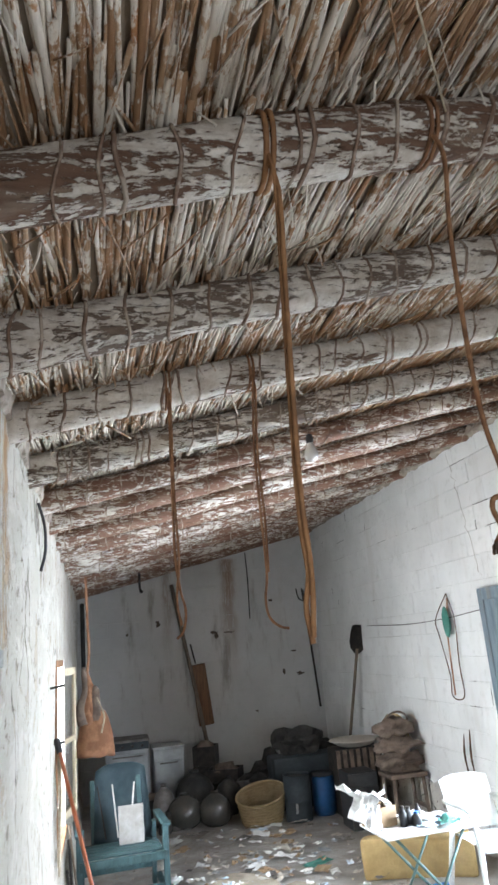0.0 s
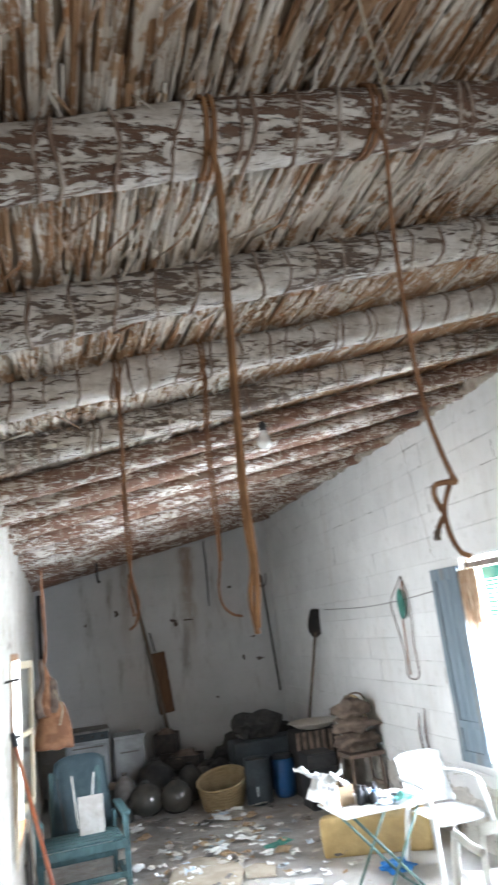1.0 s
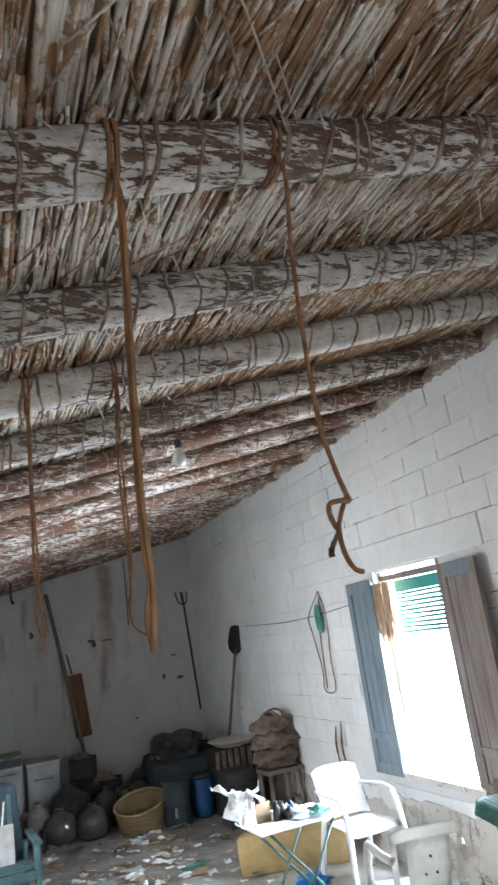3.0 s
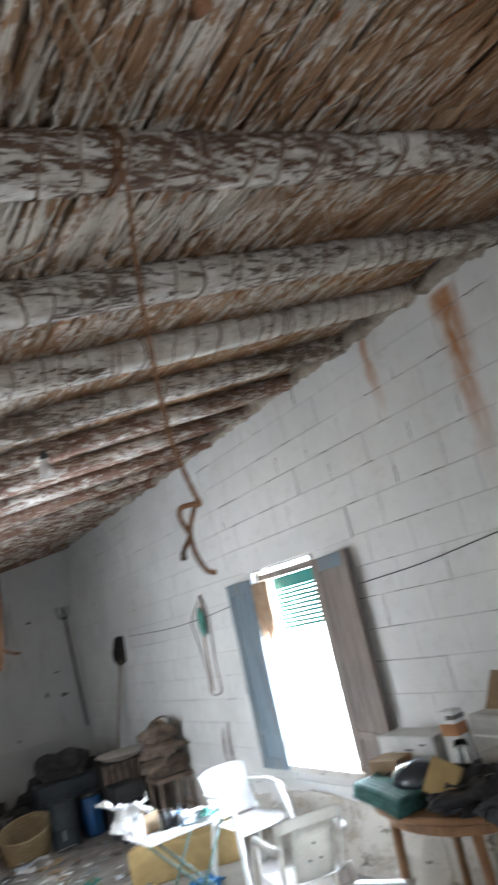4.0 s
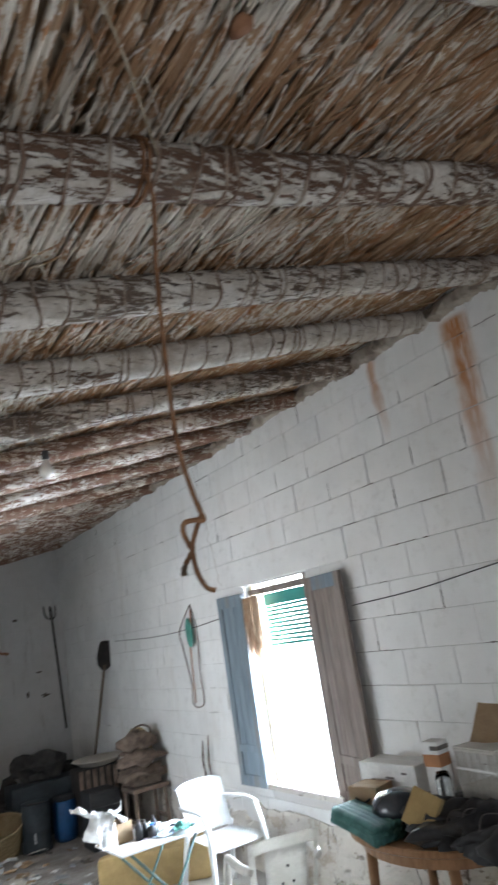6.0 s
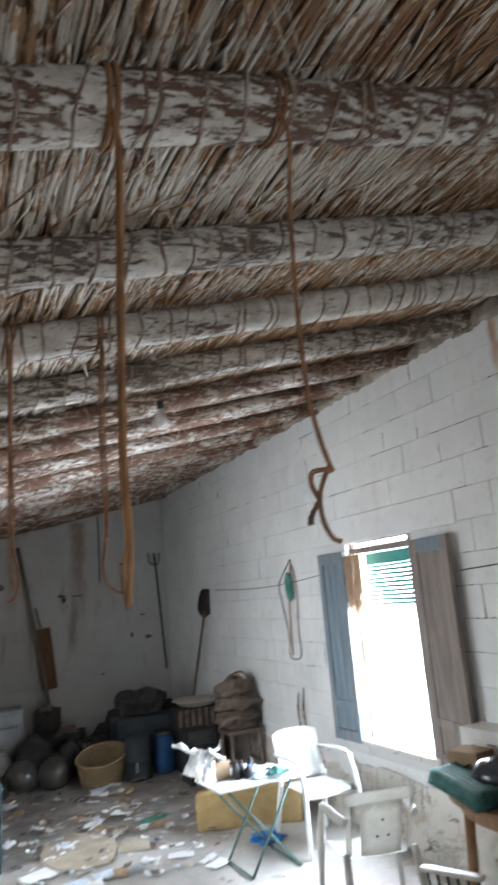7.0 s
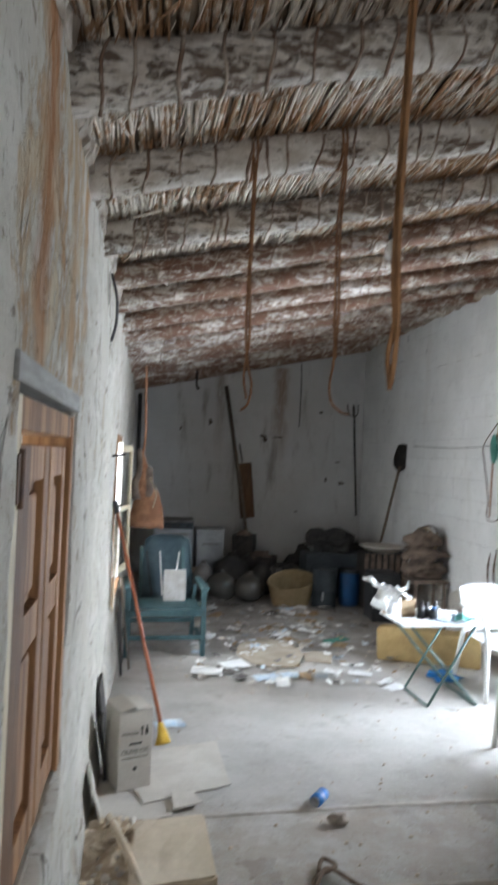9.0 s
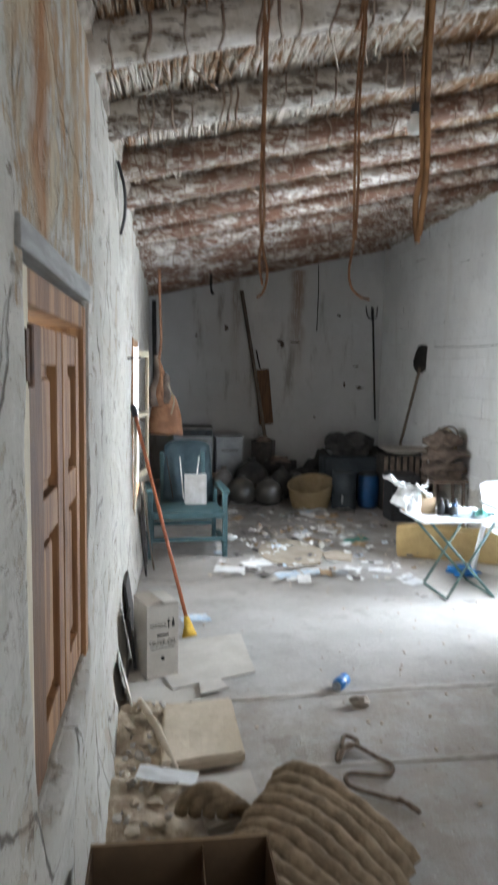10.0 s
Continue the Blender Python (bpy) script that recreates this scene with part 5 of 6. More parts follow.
part("lid", box(bmesh.new(), (-0.105, -RL - 0.004, RH), (0.105, RL + 0.004, RH + 0.006), bevel=0.002), M_PLASTIC_GREY, rack)
part("tray", box(bmesh.new(), (-0.095, -RL + 0.005, 0.004), (0.095, RL - 0.005, 0.07), bevel=0.004), M_CARD_PALE, rack)
bm = bmesh.new()
crumple(bm, 0.22, 0.36, 41, 0.018, 8, None, 0.004)
single("bent_cardboard", bm, M_CARD, "bent brown cardboard sheet propped on the crate", "cardboard", pose(3.42, 3.28, Z + 0.455, 8, -50, 8))
cab = thing("low_cabinet", "low dark wooden cabinet beside the table", "cabinet", pose(3.24, 2.62, 0))
part("carcass", box(bmesh.new(), (-0.28, -0.36, 0), (0.3, 0.36, 0.82), bevel=0.006), M_TABLE_WOOD, cab)
part("top", box(bmesh.new(), (-0.31, -0.38, 0.82), (0.32, 0.38, 0.85), bevel=0.006), M_TABLE_WOOD, cab)
for sy in (-0.17, 0.17):
    part("door", box(bmesh.new(), (-0.296, sy - 0.165, 0.05), (-0.281, sy + 0.165, 0.79), bevel=0.003), M_TABLE_WOOD, cab)
plain_box("flat_white_carton", "flat white carton on the cabinet", pose(3.16, 2.78, 0.85, 0, 0, -5), 0.3, 0.36, 0.085, M_ENAMEL)
bm = bmesh.new()
lump(bm, (0, 0, 0.2), (0.09, 0.2, 0.22), 13, 0.12, 3, 0.0)
single("black_case", bm, M_BLACK, "black rounded case standing on a carton", "case", pose(3.2, 2.74, 0.935), smooth=True)
# a rack of dark rods below the table
rods = thing("wire_rack", "pale-topped rack of dark rods on the floor", "rack", pose(2.82, 4.02, 0, 0, 0, -62))
part("top_bar", box(bmesh.new(), (-0.17, -0.03, 0.43), (0.17, 0.03, 0.455), bevel=0.008), M_PLASTIC_GREY, rods, "pale plastic top bar")
part("foot_bar", box(bmesh.new(), (-0.17, 0.05, 0.0), (0.17, 0.09, 0.02), bevel=0.005), M_DARKIRON, rods)
for k in range(6):
    x = -0.14 + 0.056 * k
    part("rod", tube(bmesh.new(), [(x, 0.0, 0.43), (x + 0.02, 0.07, 0.015)], 0.008, 6), M_DARKIRON, rods)

# ---- green folding armchair with its white panel ----
gc = thing("folding_armchair", "faded green wooden folding armchair with canvas back", "chair", pose(0.46, 6.98, 0, 0, 0, 4))
for s in (-1, 1):
    x = s * 0.34
    part("front_leg", box(bmesh.new(), (x - 0.022, -0.03, 0), (x + 0.022, 0.03, 0.6), pose(0, 0, 0, -3), bevel=0.006), M_GREEN_WOOD, gc)
    part("rear_leg", box(bmesh.new(), (x - 0.018 - s * 0.04, 0.46, 0), (x + 0.018 - s * 0.04, 0.51, 0.5), pose(0, 0, 0, 8), bevel=0.006), M_GREEN_WOOD, gc)
    part("arm", box(bmesh.new(), (x - 0.032, -0.07, 0.6), (x + 0.032, 0.5, 0.628), bevel=0.008), M_GREEN_WOOD, gc)
    part("side_rail", box(bmesh.new(), (x - 0.015 - s * 0.04, -0.02, 0.375), (x + 0.015 - s * 0.04, 0.5, 0.415), bevel=0.004), M_GREEN_WOOD, gc)
    part("back_post", box(bmesh.new(), (s * 0.2 - 0.02, 0, 0), (s * 0.2 + 0.02, 0.03, 0.56), Matrix.Translation((0, 0.46, 0.36)) @ pose(0, 0, 0, -15), bevel=0.005), M_GREEN_WOOD, gc)
    part("skid", box(bmesh.new(), (x - 0.02, -0.05, 0.1), (x + 0.02, 0.5, 0.14), bevel=0.004), M_GREEN_WOOD, gc)
part("front_rail", box(bmesh.new(), (-0.34, -0.03, 0.36), (0.34, 0.0, 0.42), bevel=0.005), M_GREEN_WOOD, gc)
part("stretcher", box(bmesh.new(), (-0.34, -0.015, 0.15), (0.34, 0.015, 0.19), bevel=0.005), M_GREEN_WOOD, gc)
part("rear_stretcher", box(bmesh.new(), (-0.32, 0.44, 0.2), (0.32, 0.47, 0.24), bevel=0.005), M_GREEN_WOOD, gc)
for k in range(5):
    part("seat_slat", box(bmesh.new(), (-0.32, 0.03 + 0.09 * k, 0.415), (0.32, 0.1 + 0.09 * k, 0.43), bevel=0.003), M_GREEN_WOOD, gc)
bm = bmesh.new()
g = [[bm.verts.new((0.05 + (0.25 - 0.03 * j / 8) * (2 * i / 10 - 1), 0.45 + 0.19 * j / 8 + 0.04 * math.sin(i / 10 * 3.14), 0.42 + 0.59 * j / 8 - 0.05 * (j / 8) ** 2 * (2 * i / 10 - 1) ** 4)) for i in range(11)] for j in range(9)]
for a, b in zip(g, g[1:]):
    for i in range(10):
        bm.faces.new((a[i], a[i + 1], b[i + 1], b[i]))
bmesh.ops.solidify(bm, geom=bm.faces[:], thickness=0.008)
part("canvas_back", bm, M_GREEN_CLOTH, gc, "blue-green canvas back", smooth=True)
for x0, x1 in ((-0.1, -0.16), (0.0, -0.03), (0.1, 0.16)):
    part("rib", tube(bmesh.new(), [(x0, 0.44, 0.46), (x1, 0.545, 0.86)], 0.006, 6), M_DARKIRON if x0 < 0 else M_PLASTIC_GREY, gc)
single("enamel_tray", box(bmesh.new(), (-0.105, 0, 0), (0.105, 0.018, 0.29), bevel=0.004), M_TRAY, "dirty grey-white enamel tray propped on the armchair seat", "tray", pose(0.54, 7.28, 0.432, -8, 0, 3))
for k, (x, y, h, dx, r) in enumerate(((0.1, 6.45, 0.5, -0.05, 0.011), (0.16, 6.62, 0.75, -0.1, 0.009), (0.09, 6.8, 0.62, -0.04, 0.014))):
    single("leaning_stick", tube(bmesh.new(), [(x, y, 0.0), (x + dx * 0.6, y + 0.05, h * 0.55), (x + dx, y + 0.06, h)], r, 6), M_HANDLE if k == 1 else M_DARKIRON, "thin dark stick leaning against the plaster wall", "stick", group="leaning sticks")

# ---- far end ----
def appliance(name, label, at, w, d, h, dark_top):
    ob = thing(name, label, "appliance", at)
    part("body", box(bmesh.new(), (-w / 2, 0, 0.03), (w / 2, d, h - (0.12 if dark_top else 0.03)), bevel=0.01), M_ENAMEL, ob)
    part("plinth", box(bmesh.new(), (-w / 2 + 0.02, 0.02, 0), (w / 2 - 0.02, d - 0.02, 0.03)), M_BLACK, ob)
    if dark_top:
        part("control_panel", box(bmesh.new(), (-w / 2, -0.005, h - 0.12), (w / 2, d, h - 0.03), bevel=0.004), M_SLATE, ob, "dark blue control panel")
        for k in range(4):
            x = -w / 2 + w * (k + 0.7) / 4.4
            part("knob", tube(bmesh.new(), [(x, -0.005, h - 0.075), (x, -0.03, h - 0.075)], 0.017, 10), M_DARKIRON, ob)
    part("top", box(bmesh.new(), (-w / 2 - 0.01, -0.01, h - 0.03), (w / 2 + 0.01, d, h), bevel=0.006), M_GREYGOODS if dark_top else M_ENAMEL, ob)
    door = part("door", box(bmesh.new(), (-w / 2 + 0.02, -0.016, 0.1), (w / 2 - 0.02, -0.002, h - 0.16), bevel=0.005), M_ENAMEL, ob)
    part("door_handle", tube(bmesh.new(), [(-w / 2 + 0.08, -0.03, h - 0.19), (w / 2 - 0.08, -0.03, h - 0.19)], 0.008, 6), M_GREYGOODS, door)
    return ob


appliance("cooker", "dirty white enamel cooker with a dark control panel", pose(0.62, 10.18, 0), 0.53, 0.5, 0.91, True)
appliance("small_cooker", "small dull white enamel cabinet beside the cooker", pose(1.13, 10.25, 0), 0.38, 0.45, 0.78, False)

bag = thing("leather_bag", "worn orange-brown leather pannier hanging from the wall", "bag")
bm = bmesh.new()
lathe(bm, [(0.10, 0.42), (0.13, 0.36), (0.165, 0.2), (0.2, 0.03), (0.195, 0.0), (0.1, 0.0)], 22)
for v in bm.verts:
    v.co = Vector((v.co.x * (1 + 0.12 * noise.noise(v.co * 6)) + 0.25, v.co.y * 0.6 * (1 + 0.3 * noise.noise(v.co * 5 + Vector((9, 0, 0)))) + 8.35, v.co.z + 1.0 + 0.02 * noise.noise(v.co * 9)))
part("pouch", bm, M_LEATHER, bag, "flared orange leather pouch", smooth=True)
for k, (x0, x1, zt) in enumerate(((0.14, 0.17, 1.85), (0.2, 0.21, 1.72), (0.27, 0.25, 1.62), (0.23, 0.2, 1.8))):
    part("fold", tube(bmesh.new(), spline([(x0, 8.3 + 0.02 * k, 1.3), (x0 - 0.02, 8.31, 1.45), (x1, 8.33, 1.62), (x1 - 0.03, 8.35, zt)], 5), [0.055, 0.058, 0.062, 0.06, 0.055, 0.06, 0.06, 0.055, 0.05, 0.05, 0.046, 0.04, 0.04, 0.035, 0.028, 0.02], 9), M_LEATHER if k % 2 else M_SACK, bag, smooth=True)
part("strap", tube(bmesh.new(), spline([(0.17, 8.36, 1.7), (0.2, 8.37, 2.0), (0.19, 8.36, 2.3), (0.18, LOGS[10] - 0.02, 2.75)], 6), 0.02, 8, flat=0.4), M_LEATHER, bag, smooth=True)
part("lace", tube(bmesh.new(), spline([(0.27, 8.24, 1.55), (0.34, 8.22, 1.38), (0.31, 8.22, 1.22)], 6), 0.008, 6), M_CORD, bag)
bm = bmesh.new()
tube(bm, [(0.08, 10.9, 2.66), (0.09, 11.25, 1.3)], 0.03, 8)
single("dark_post", bm, M_DARKIRON, "dark iron bar leaning in the corner", "bar", smooth=True)


def demijohn(label, at, r, h, material):
    ob = thing("demijohn", label, "jug", at, group="jugs on the floor")
    part("body", lathe(bmesh.new(), [(r * 0.6, 0), (r * 0.95, h * 0.16), (r, h * 0.36), (r * 0.97, h * 0.58), (r * 0.78, h * 0.76), (r * 0.34, h * 0.9), (r * 0.22, h * 0.94)], 20), material, ob, smooth=True)
    part("rim", lathe(bmesh.new(), [(r * 0.18, h * 0.92), (r * 0.25, h * 0.94), (r * 0.25, h), (r * 0.17, h)], 14), material, ob, smooth=True)
    return ob


demijohn("dark glossy round demijohn on the littered floor", pose(1.22, 9.5, 0), 0.2, 0.36, M_EARTHENWARE)
demijohn("dark glossy round demijohn on the littered floor", pose(1.56, 9.42, 0), 0.19, 0.36, M_EARTHENWARE)
demijohn("small dusty jug among the junk", pose(1.0, 9.62, 0), 0.13, 0.46, M_GREYGOODS)
demijohn("tall dusty jug standing behind the others", pose(1.4, 9.95, 0), 0.24, 0.52, M_DARKCLOTH)
demijohn("tall dusty jug standing behind the others", pose(1.8, 9.85, 0), 0.16, 0.42, M_DARKCLOTH)

RIM = 0.085
basket = thing("straw_basket", "oval plaited straw basket with a sloping rim", "basket", pose(2.06, 9.2, 0, 0, 0, 14))
bm = bmesh.new()
prev = None
for k in range(9):
    z = 0.3 * k / 8
    r = 0.2 + 0.05 * k / 8
    ring = [bm.verts.new((r * 1.16 * math.cos(a), r * 0.9 * math.sin(a), z + (RIM * math.sin(a + 0.6) * k / 8))) for a in (6.2832 * i / 28 for i in range(28))]
    if prev:
        for i in range(28):
            bm.faces.new((prev[i], prev[(i + 1) % 28], ring[(i + 1) % 28], ring[i]))
    else:
        bm.faces.new(ring[::-1])
    prev = ring
bmesh.ops.solidify(bm, geom=bm.faces[:], thickness=0.012)
part("body", bm, M_STRAW, basket, smooth=True)
for k in range(1, 9):
    r = 0.2 + 0.05 * k / 8 + 0.004
    pts = [(r * 1.16 * math.cos(a), r * 0.9 * math.sin(a), 0.3 * k / 8 + RIM * math.sin(a + 0.6) * k / 8) for a in (6.2832 * i / 28 for i in range(29))]
    part("plait" if k < 8 else "rim", tube(bmesh.new(), pts, 0.006 if k < 8 else 0.014, 6, caps=False), M_STRAW, basket, smooth=True)

drum = thing("metal_drum", "dark dented metal drum", "drum", pose(2.46, 9.1, 0))
part("shell", lathe(bmesh.new(), [(0.15, 0), (0.155, 0.02), (0.15, 0.03), (0.15, 0.2), (0.158, 0.21), (0.15, 0.22), (0.15, 0.46), (0.157, 0.475), (0.14, 0.475), (0.14, 0.44)], 24), M_SLATE, drum, smooth=True)
part("mark", box(bmesh.new(), (-0.07, -0.16, 0.1), (-0.045, -0.148, 0.2), bevel=0.003), M_ENAMEL, drum, "smeared white paint mark")
part("lid", lathe(bmesh.new(), [(0.13, 0.44), (0.13, 0.452)], 20), M_DARKIRON, drum)
barrel = thing("blue_barrel", "bright blue plastic barrel half hidden in junk", "barrel", pose(2.8, 9.2, 0))
part("shell", lathe(bmesh.new(), [(0.11, 0), (0.13, 0.05), (0.135, 0.22), (0.13, 0.38), (0.11, 0.42)], 24), M_BLUE_DARK, barrel, smooth=True)
part("lid", lathe(bmesh.new(), [(0.12, 0.41), (0.12, 0.44), (0.1, 0.45)], 24), M_BLACK, barrel, smooth=True)
crate = thing("tarpaulin_chest", "low chest covered by slate-blue tarpaulin", "chest", pose(2.8, 9.6, 0))
bm = bmesh.new()
box(bm, (-0.47, 0, 0), (0.42, 0.4, 0.575), bevel=0.03)
bmesh.ops.subdivide_edges(bm, edges=bm.edges[:], cuts=4, use_grid_fill=True)
for v in bm.verts:
    v.co += Vector((noise.noise(v.co * 5), noise.noise(v.co * 5 + Vector((7, 0, 0))), 0.6 * noise.noise(v.co * 4 + Vector((0, 9, 0))))) * 0.02 * min(1.0, v.co.z * 6)
part("cover", bm, M_SLATE, crate, smooth=True)
for k, (x, y, z, a, b, c) in enumerate(((2.72, 9.84, 0.57, 0.3, 0.18, 0.3), (3.12, 10.2, 0.0, 0.3, 0.2, 0.62), (2.25, 10.2, 0.0, 0.22, 0.25, 0.36), (2.5, 10.5, 0.0, 0.28, 0.22, 0.5))):
    bm = bmesh.new()
    lump(bm, (0, 0, c * 0.42), (a, b, c * 0.58), 50 + k, 0.55, 3, 0.0)
    single("stuffed_sack", bm, M_DARKCLOTH, "dark slumped sack in the junk corner", "sack", pose(x, y, z), group="slumped sacks")
crate = thing("black_crate", "black painted crate beside the junk heap", "crate", pose(2.98, 8.32, 0))
for q in range(4):
    part("board", box(bmesh.new(), (-0.16, 0, 0.135 * q + 0.004), (0.16, 0.02, 0.135 * q + 0.13), bevel=0.003), M_BLACK, crate)
part("body", box(bmesh.new(), (-0.155, 0.02, 0), (0.155, 0.34, 0.545), bevel=0.006), M_BLACK, crate)
crate = thing("slatted_box", "dusty box of upright dark slats", "box", pose(3.2, 8.95, 0))
part("body", box(bmesh.new(), (-0.28, 0.02, 0), (0.28, 0.34, 0.69), bevel=0.006), M_DARKIRON, crate)
for q in range(7):
    part("slat", box(bmesh.new(), (-0.28 + 0.08 * q, 0.0, 0.02), (-0.235 + 0.08 * q, 0.02, 0.68), bevel=0.003), M_SACK, crate)
basin = thing("enamel_basin", "grey enamel basin resting on the slatted box", "basin", pose(3.2, 9.1, 0.69))
part("bowl", lathe(bmesh.new(), [(0.12, 0), (0.2, 0.02), (0.28, 0.07), (0.3, 0.075), (0.29, 0.082), (0.2, 0.035), (0.1, 0.012)], 26), M_CARD_PALE, basin, smooth=True)
stool = thing("wooden_stool", "rough wooden stool carrying grimy sacks", "stool", pose(3.36, 8.15, 0))
part("seat", box(bmesh.new(), (-0.2, -0.18, 0.5), (0.2, 0.18, 0.54), bevel=0.008), M_SACK, stool)
for sx in (-0.16, 0.16):
    for sy in (-0.14, 0.14):
        part("leg", tube(bmesh.new(), [(sx * 1.1, sy * 1.1, 0), (sx, sy, 0.5)], 0.022, 8), M_SACK, stool, smooth=True)
    part("stretcher", box(bmesh.new(), (sx - 0.012, -0.15, 0.2), (sx + 0.012, 0.15, 0.235)), M_SACK, stool)
for k, (x, y, z, a, b, c) in enumerate(((3.34, 8.15, 0.64, 0.22, 0.2, 0.1), (3.32, 8.15, 0.8, 0.2, 0.18, 0.09), (3.3, 8.18, 0.95, 0.15, 0.16, 0.1))):
    bm = bmesh.new()
    lump(bm, (0, 0, 0), (a, b, c), 70 + k, 0.75, 3, -c * 0.95)
    single("grimy_sack", bm, M_SACK, "grimy folded sack piled on a stool", "sack", pose(x, y, z, 0, 0, 20 * k), group="sacks on the stool", smooth=True)
# hoops of withy and cane tied on the sacks
for k in range(7):
    a0 = 0.5 * k
    pts = [(3.4 + 0.13 * math.cos(t) * math.cos(a0), 8.26 + 0.12 * math.sin(t), 0.86 + 0.14 * math.sin(t + a0) + 0.02 * k) for t in (6.2832 * i / 18 for i in range(19))]
    single("cane_hoop", tube(bmesh.new(), pts, 0.011, 6, caps=False), M_STRAW if k % 2 else M_SACK, "dusty bent cane hoop on the sacks", "hoop", group="cane hoops", smooth=True)

# odds and ends of the junk corner
jr = random.Random(31)
for k, (x, y, w, d, h) in enumerate(((1.85, 10.3, 0.4, 0.3, 0.45), (2.1, 10.0, 0.3, 0.25, 0.34), (0.9, 9.75, 0.22, 0.2, 0.3), (2.15, 9.7, 0.3, 0.25, 0.36), (1.65, 10.6, 0.3, 0.3, 0.7))):
    cr = thing("wooden_crate", "dark dirty wooden crate in the junk corner", "crate", pose(x, y, 0, 0, 0, jr.uniform(-25, 25)), group="junk crates")
    n = 3
    for q in range(n):
        za, zb2 = h * q / n + 0.006, h * (q + 1) / n - 0.006
        for lo, hi in (((-w / 2, -d / 2, za), (w / 2, -d / 2 + 0.012, zb2)), ((-w / 2, d / 2 - 0.012, za), (w / 2, d / 2, zb2)), ((-w / 2, -d / 2 + 0.012, za), (-w / 2 + 0.012, d / 2 - 0.012, zb2)), ((w / 2 - 0.012, -d / 2 + 0.012, za), (w / 2, d / 2 - 0.012, zb2))):
            part("board", box(bmesh.new(), lo, hi), M_GREYGOODS if k % 2 else M_DARKIRON, cr)
    part("base", box(bmesh.new(), (-w / 2, -d / 2, 0), (w / 2, d / 2, 0.006)), M_DARKIRON, cr)
    bm = bmesh.new()
    lump(bm, (0, 0, 0), (w * 0.42, d * 0.42, 0.09), 500 + k, 0.5, 2)
    single("stuffed_rag", bm, M_DARKCLOTH if k % 2 else M_SACK, "dusty wadded rag filling a crate", "rag", pose(x, y, h - 0.03), group="wadded rags", smooth=True)
for k in range(5):
    x, y, h, r = jr.uniform(0.95, 1.75), jr.uniform(9.3, 9.9), jr.uniform(0.1, 0.24), jr.uniform(0.04, 0.08)
    b = thing("old_tin", "small dusty tin on the littered floor", "tin", pose(x, y, 0), group="tins on the floor")
    part("can_body", lathe(bmesh.new(), [(r, 0), (r * 1.02, 0.01), (r, 0.02), (r, h - 0.02), (r * 1.02, h - 0.01), (r, h), (r * 0.9, h), (r * 0.9, h - 0.012)], 16), jr.choice((M_GREYGOODS, M_IRON, M_DARKIRON)), b, smooth=True)

# scuffs and holes in the north wall
for k, (x, z, w, h) in enumerate(((1.98, 2.14, 0.05, 0.02), (2.02, 2.09, 0.03, 0.035), (2.22, 2.13, 0.06, 0.012), (2.56, 0.98, 0.022, 0.02), (1.16, 2.32, 0.03, 0.05), (3.2, 1.78, 0.05, 0.012), (3.02, 1.5, 0.02, 0.04), (2.9, 2.55, 0.03, 0.02), (0.7, 2.2, 0.02, 0.02), (3.25, 1.45, 0.06, 0.03))):
    part("wall_scuff", lump(bmesh.new(), (x, YN - 0.001, z), (w, 0.004, h), 640 + k, 0.9, 2), M_MUD_DARK, wall_north, "dark scuff in the limewash" if k == 0 else "")

# tools on the walls
shovel = thing("shovel", "dark iron shovel leaning blade up against the wall", "shovel")
top, bot = Vector((3.575, 9.47, 2.055)), Vector((3.28, 9.9, 0.0))
ax = (bot - top).normalized()
bm = bmesh.new()
prof = [(0.0, 0.05), (0.02, 0.085), (0.1, 0.1), (0.22, 0.105), (0.3, 0.085), (0.36, 0.03)]
side = Vector((0.93, -0.35, 0.0)).normalized()
side = (side - ax * side.dot(ax)).normalized()
nrm = ax.cross(side)
L = [[bm.verts.new(top + ax * d + side * (w * s) + nrm * (0.018 * (abs(s) ** 2))) for s in (-1, -0.5, 0, 0.5, 1)] for d, w in prof]
for a, b in zip(L, L[1:]):
    for i in range(4):
        bm.faces.new((a[i], a[i + 1], b[i + 1], b[i]))
bmesh.ops.solidify(bm, geom=bm.faces[:], thickness=0.006)
part("blade", bm, M_DARKIRON, shovel, "dark iron blade", smooth=True)
part("handle", tube(bmesh.new(), [top + ax * 0.3, bot], 0.019, 10), M_HANDLE, shovel, smooth=True)
board = thing("hung_saddle_board", "dark leather-covered board hanging on the end wall", "board")
part("board", box(bmesh.new(), (-0.1, -0.03, -0.43), (0.12, 0.03, 0.42), pose(1.74, YN - 0.05, 1.29, 0, -6, 0), bevel=0.02), M_PINE_DARK, board)
part("strap", tube(bmesh.new(), [(1.68, YN - 0.04, 1.72), (1.62, YN - 0.03, 2.0)], 0.012, 6), M_DARKIRON, board)
bm = bmesh.new()
tube(bm, [(1.38, YN - 0.05, 2.88), (1.6, YN - 0.16, 1.6), (1.84, YN - 0.5, 0.0)], 0.028, 8)
single("long_pole", bm, M_HANDLE, "long wooden pole leaning against the end wall", "pole", smooth=True)
fork = thing("long_fork", "long thin iron fork hanging on the end wall", "fork")
part("shaft", tube(bmesh.new(), [(3.42, YN - 0.05, 2.68), (3.52, YN - 0.05, 0.95)], 0.016, 8), M_DARKIRON, fork)
for s in (-1, 0, 1):
    part("tine", tube(bmesh.new(), spline([(3.425, YN - 0.05, 2.5), (3.41 + 0.07 * s, YN - 0.06, 2.55), (3.40 + 0.09 * s, YN - 0.06, 2.7)], 4), 0.01, 6), M_DARKIRON, fork)
bm = bmesh.new()
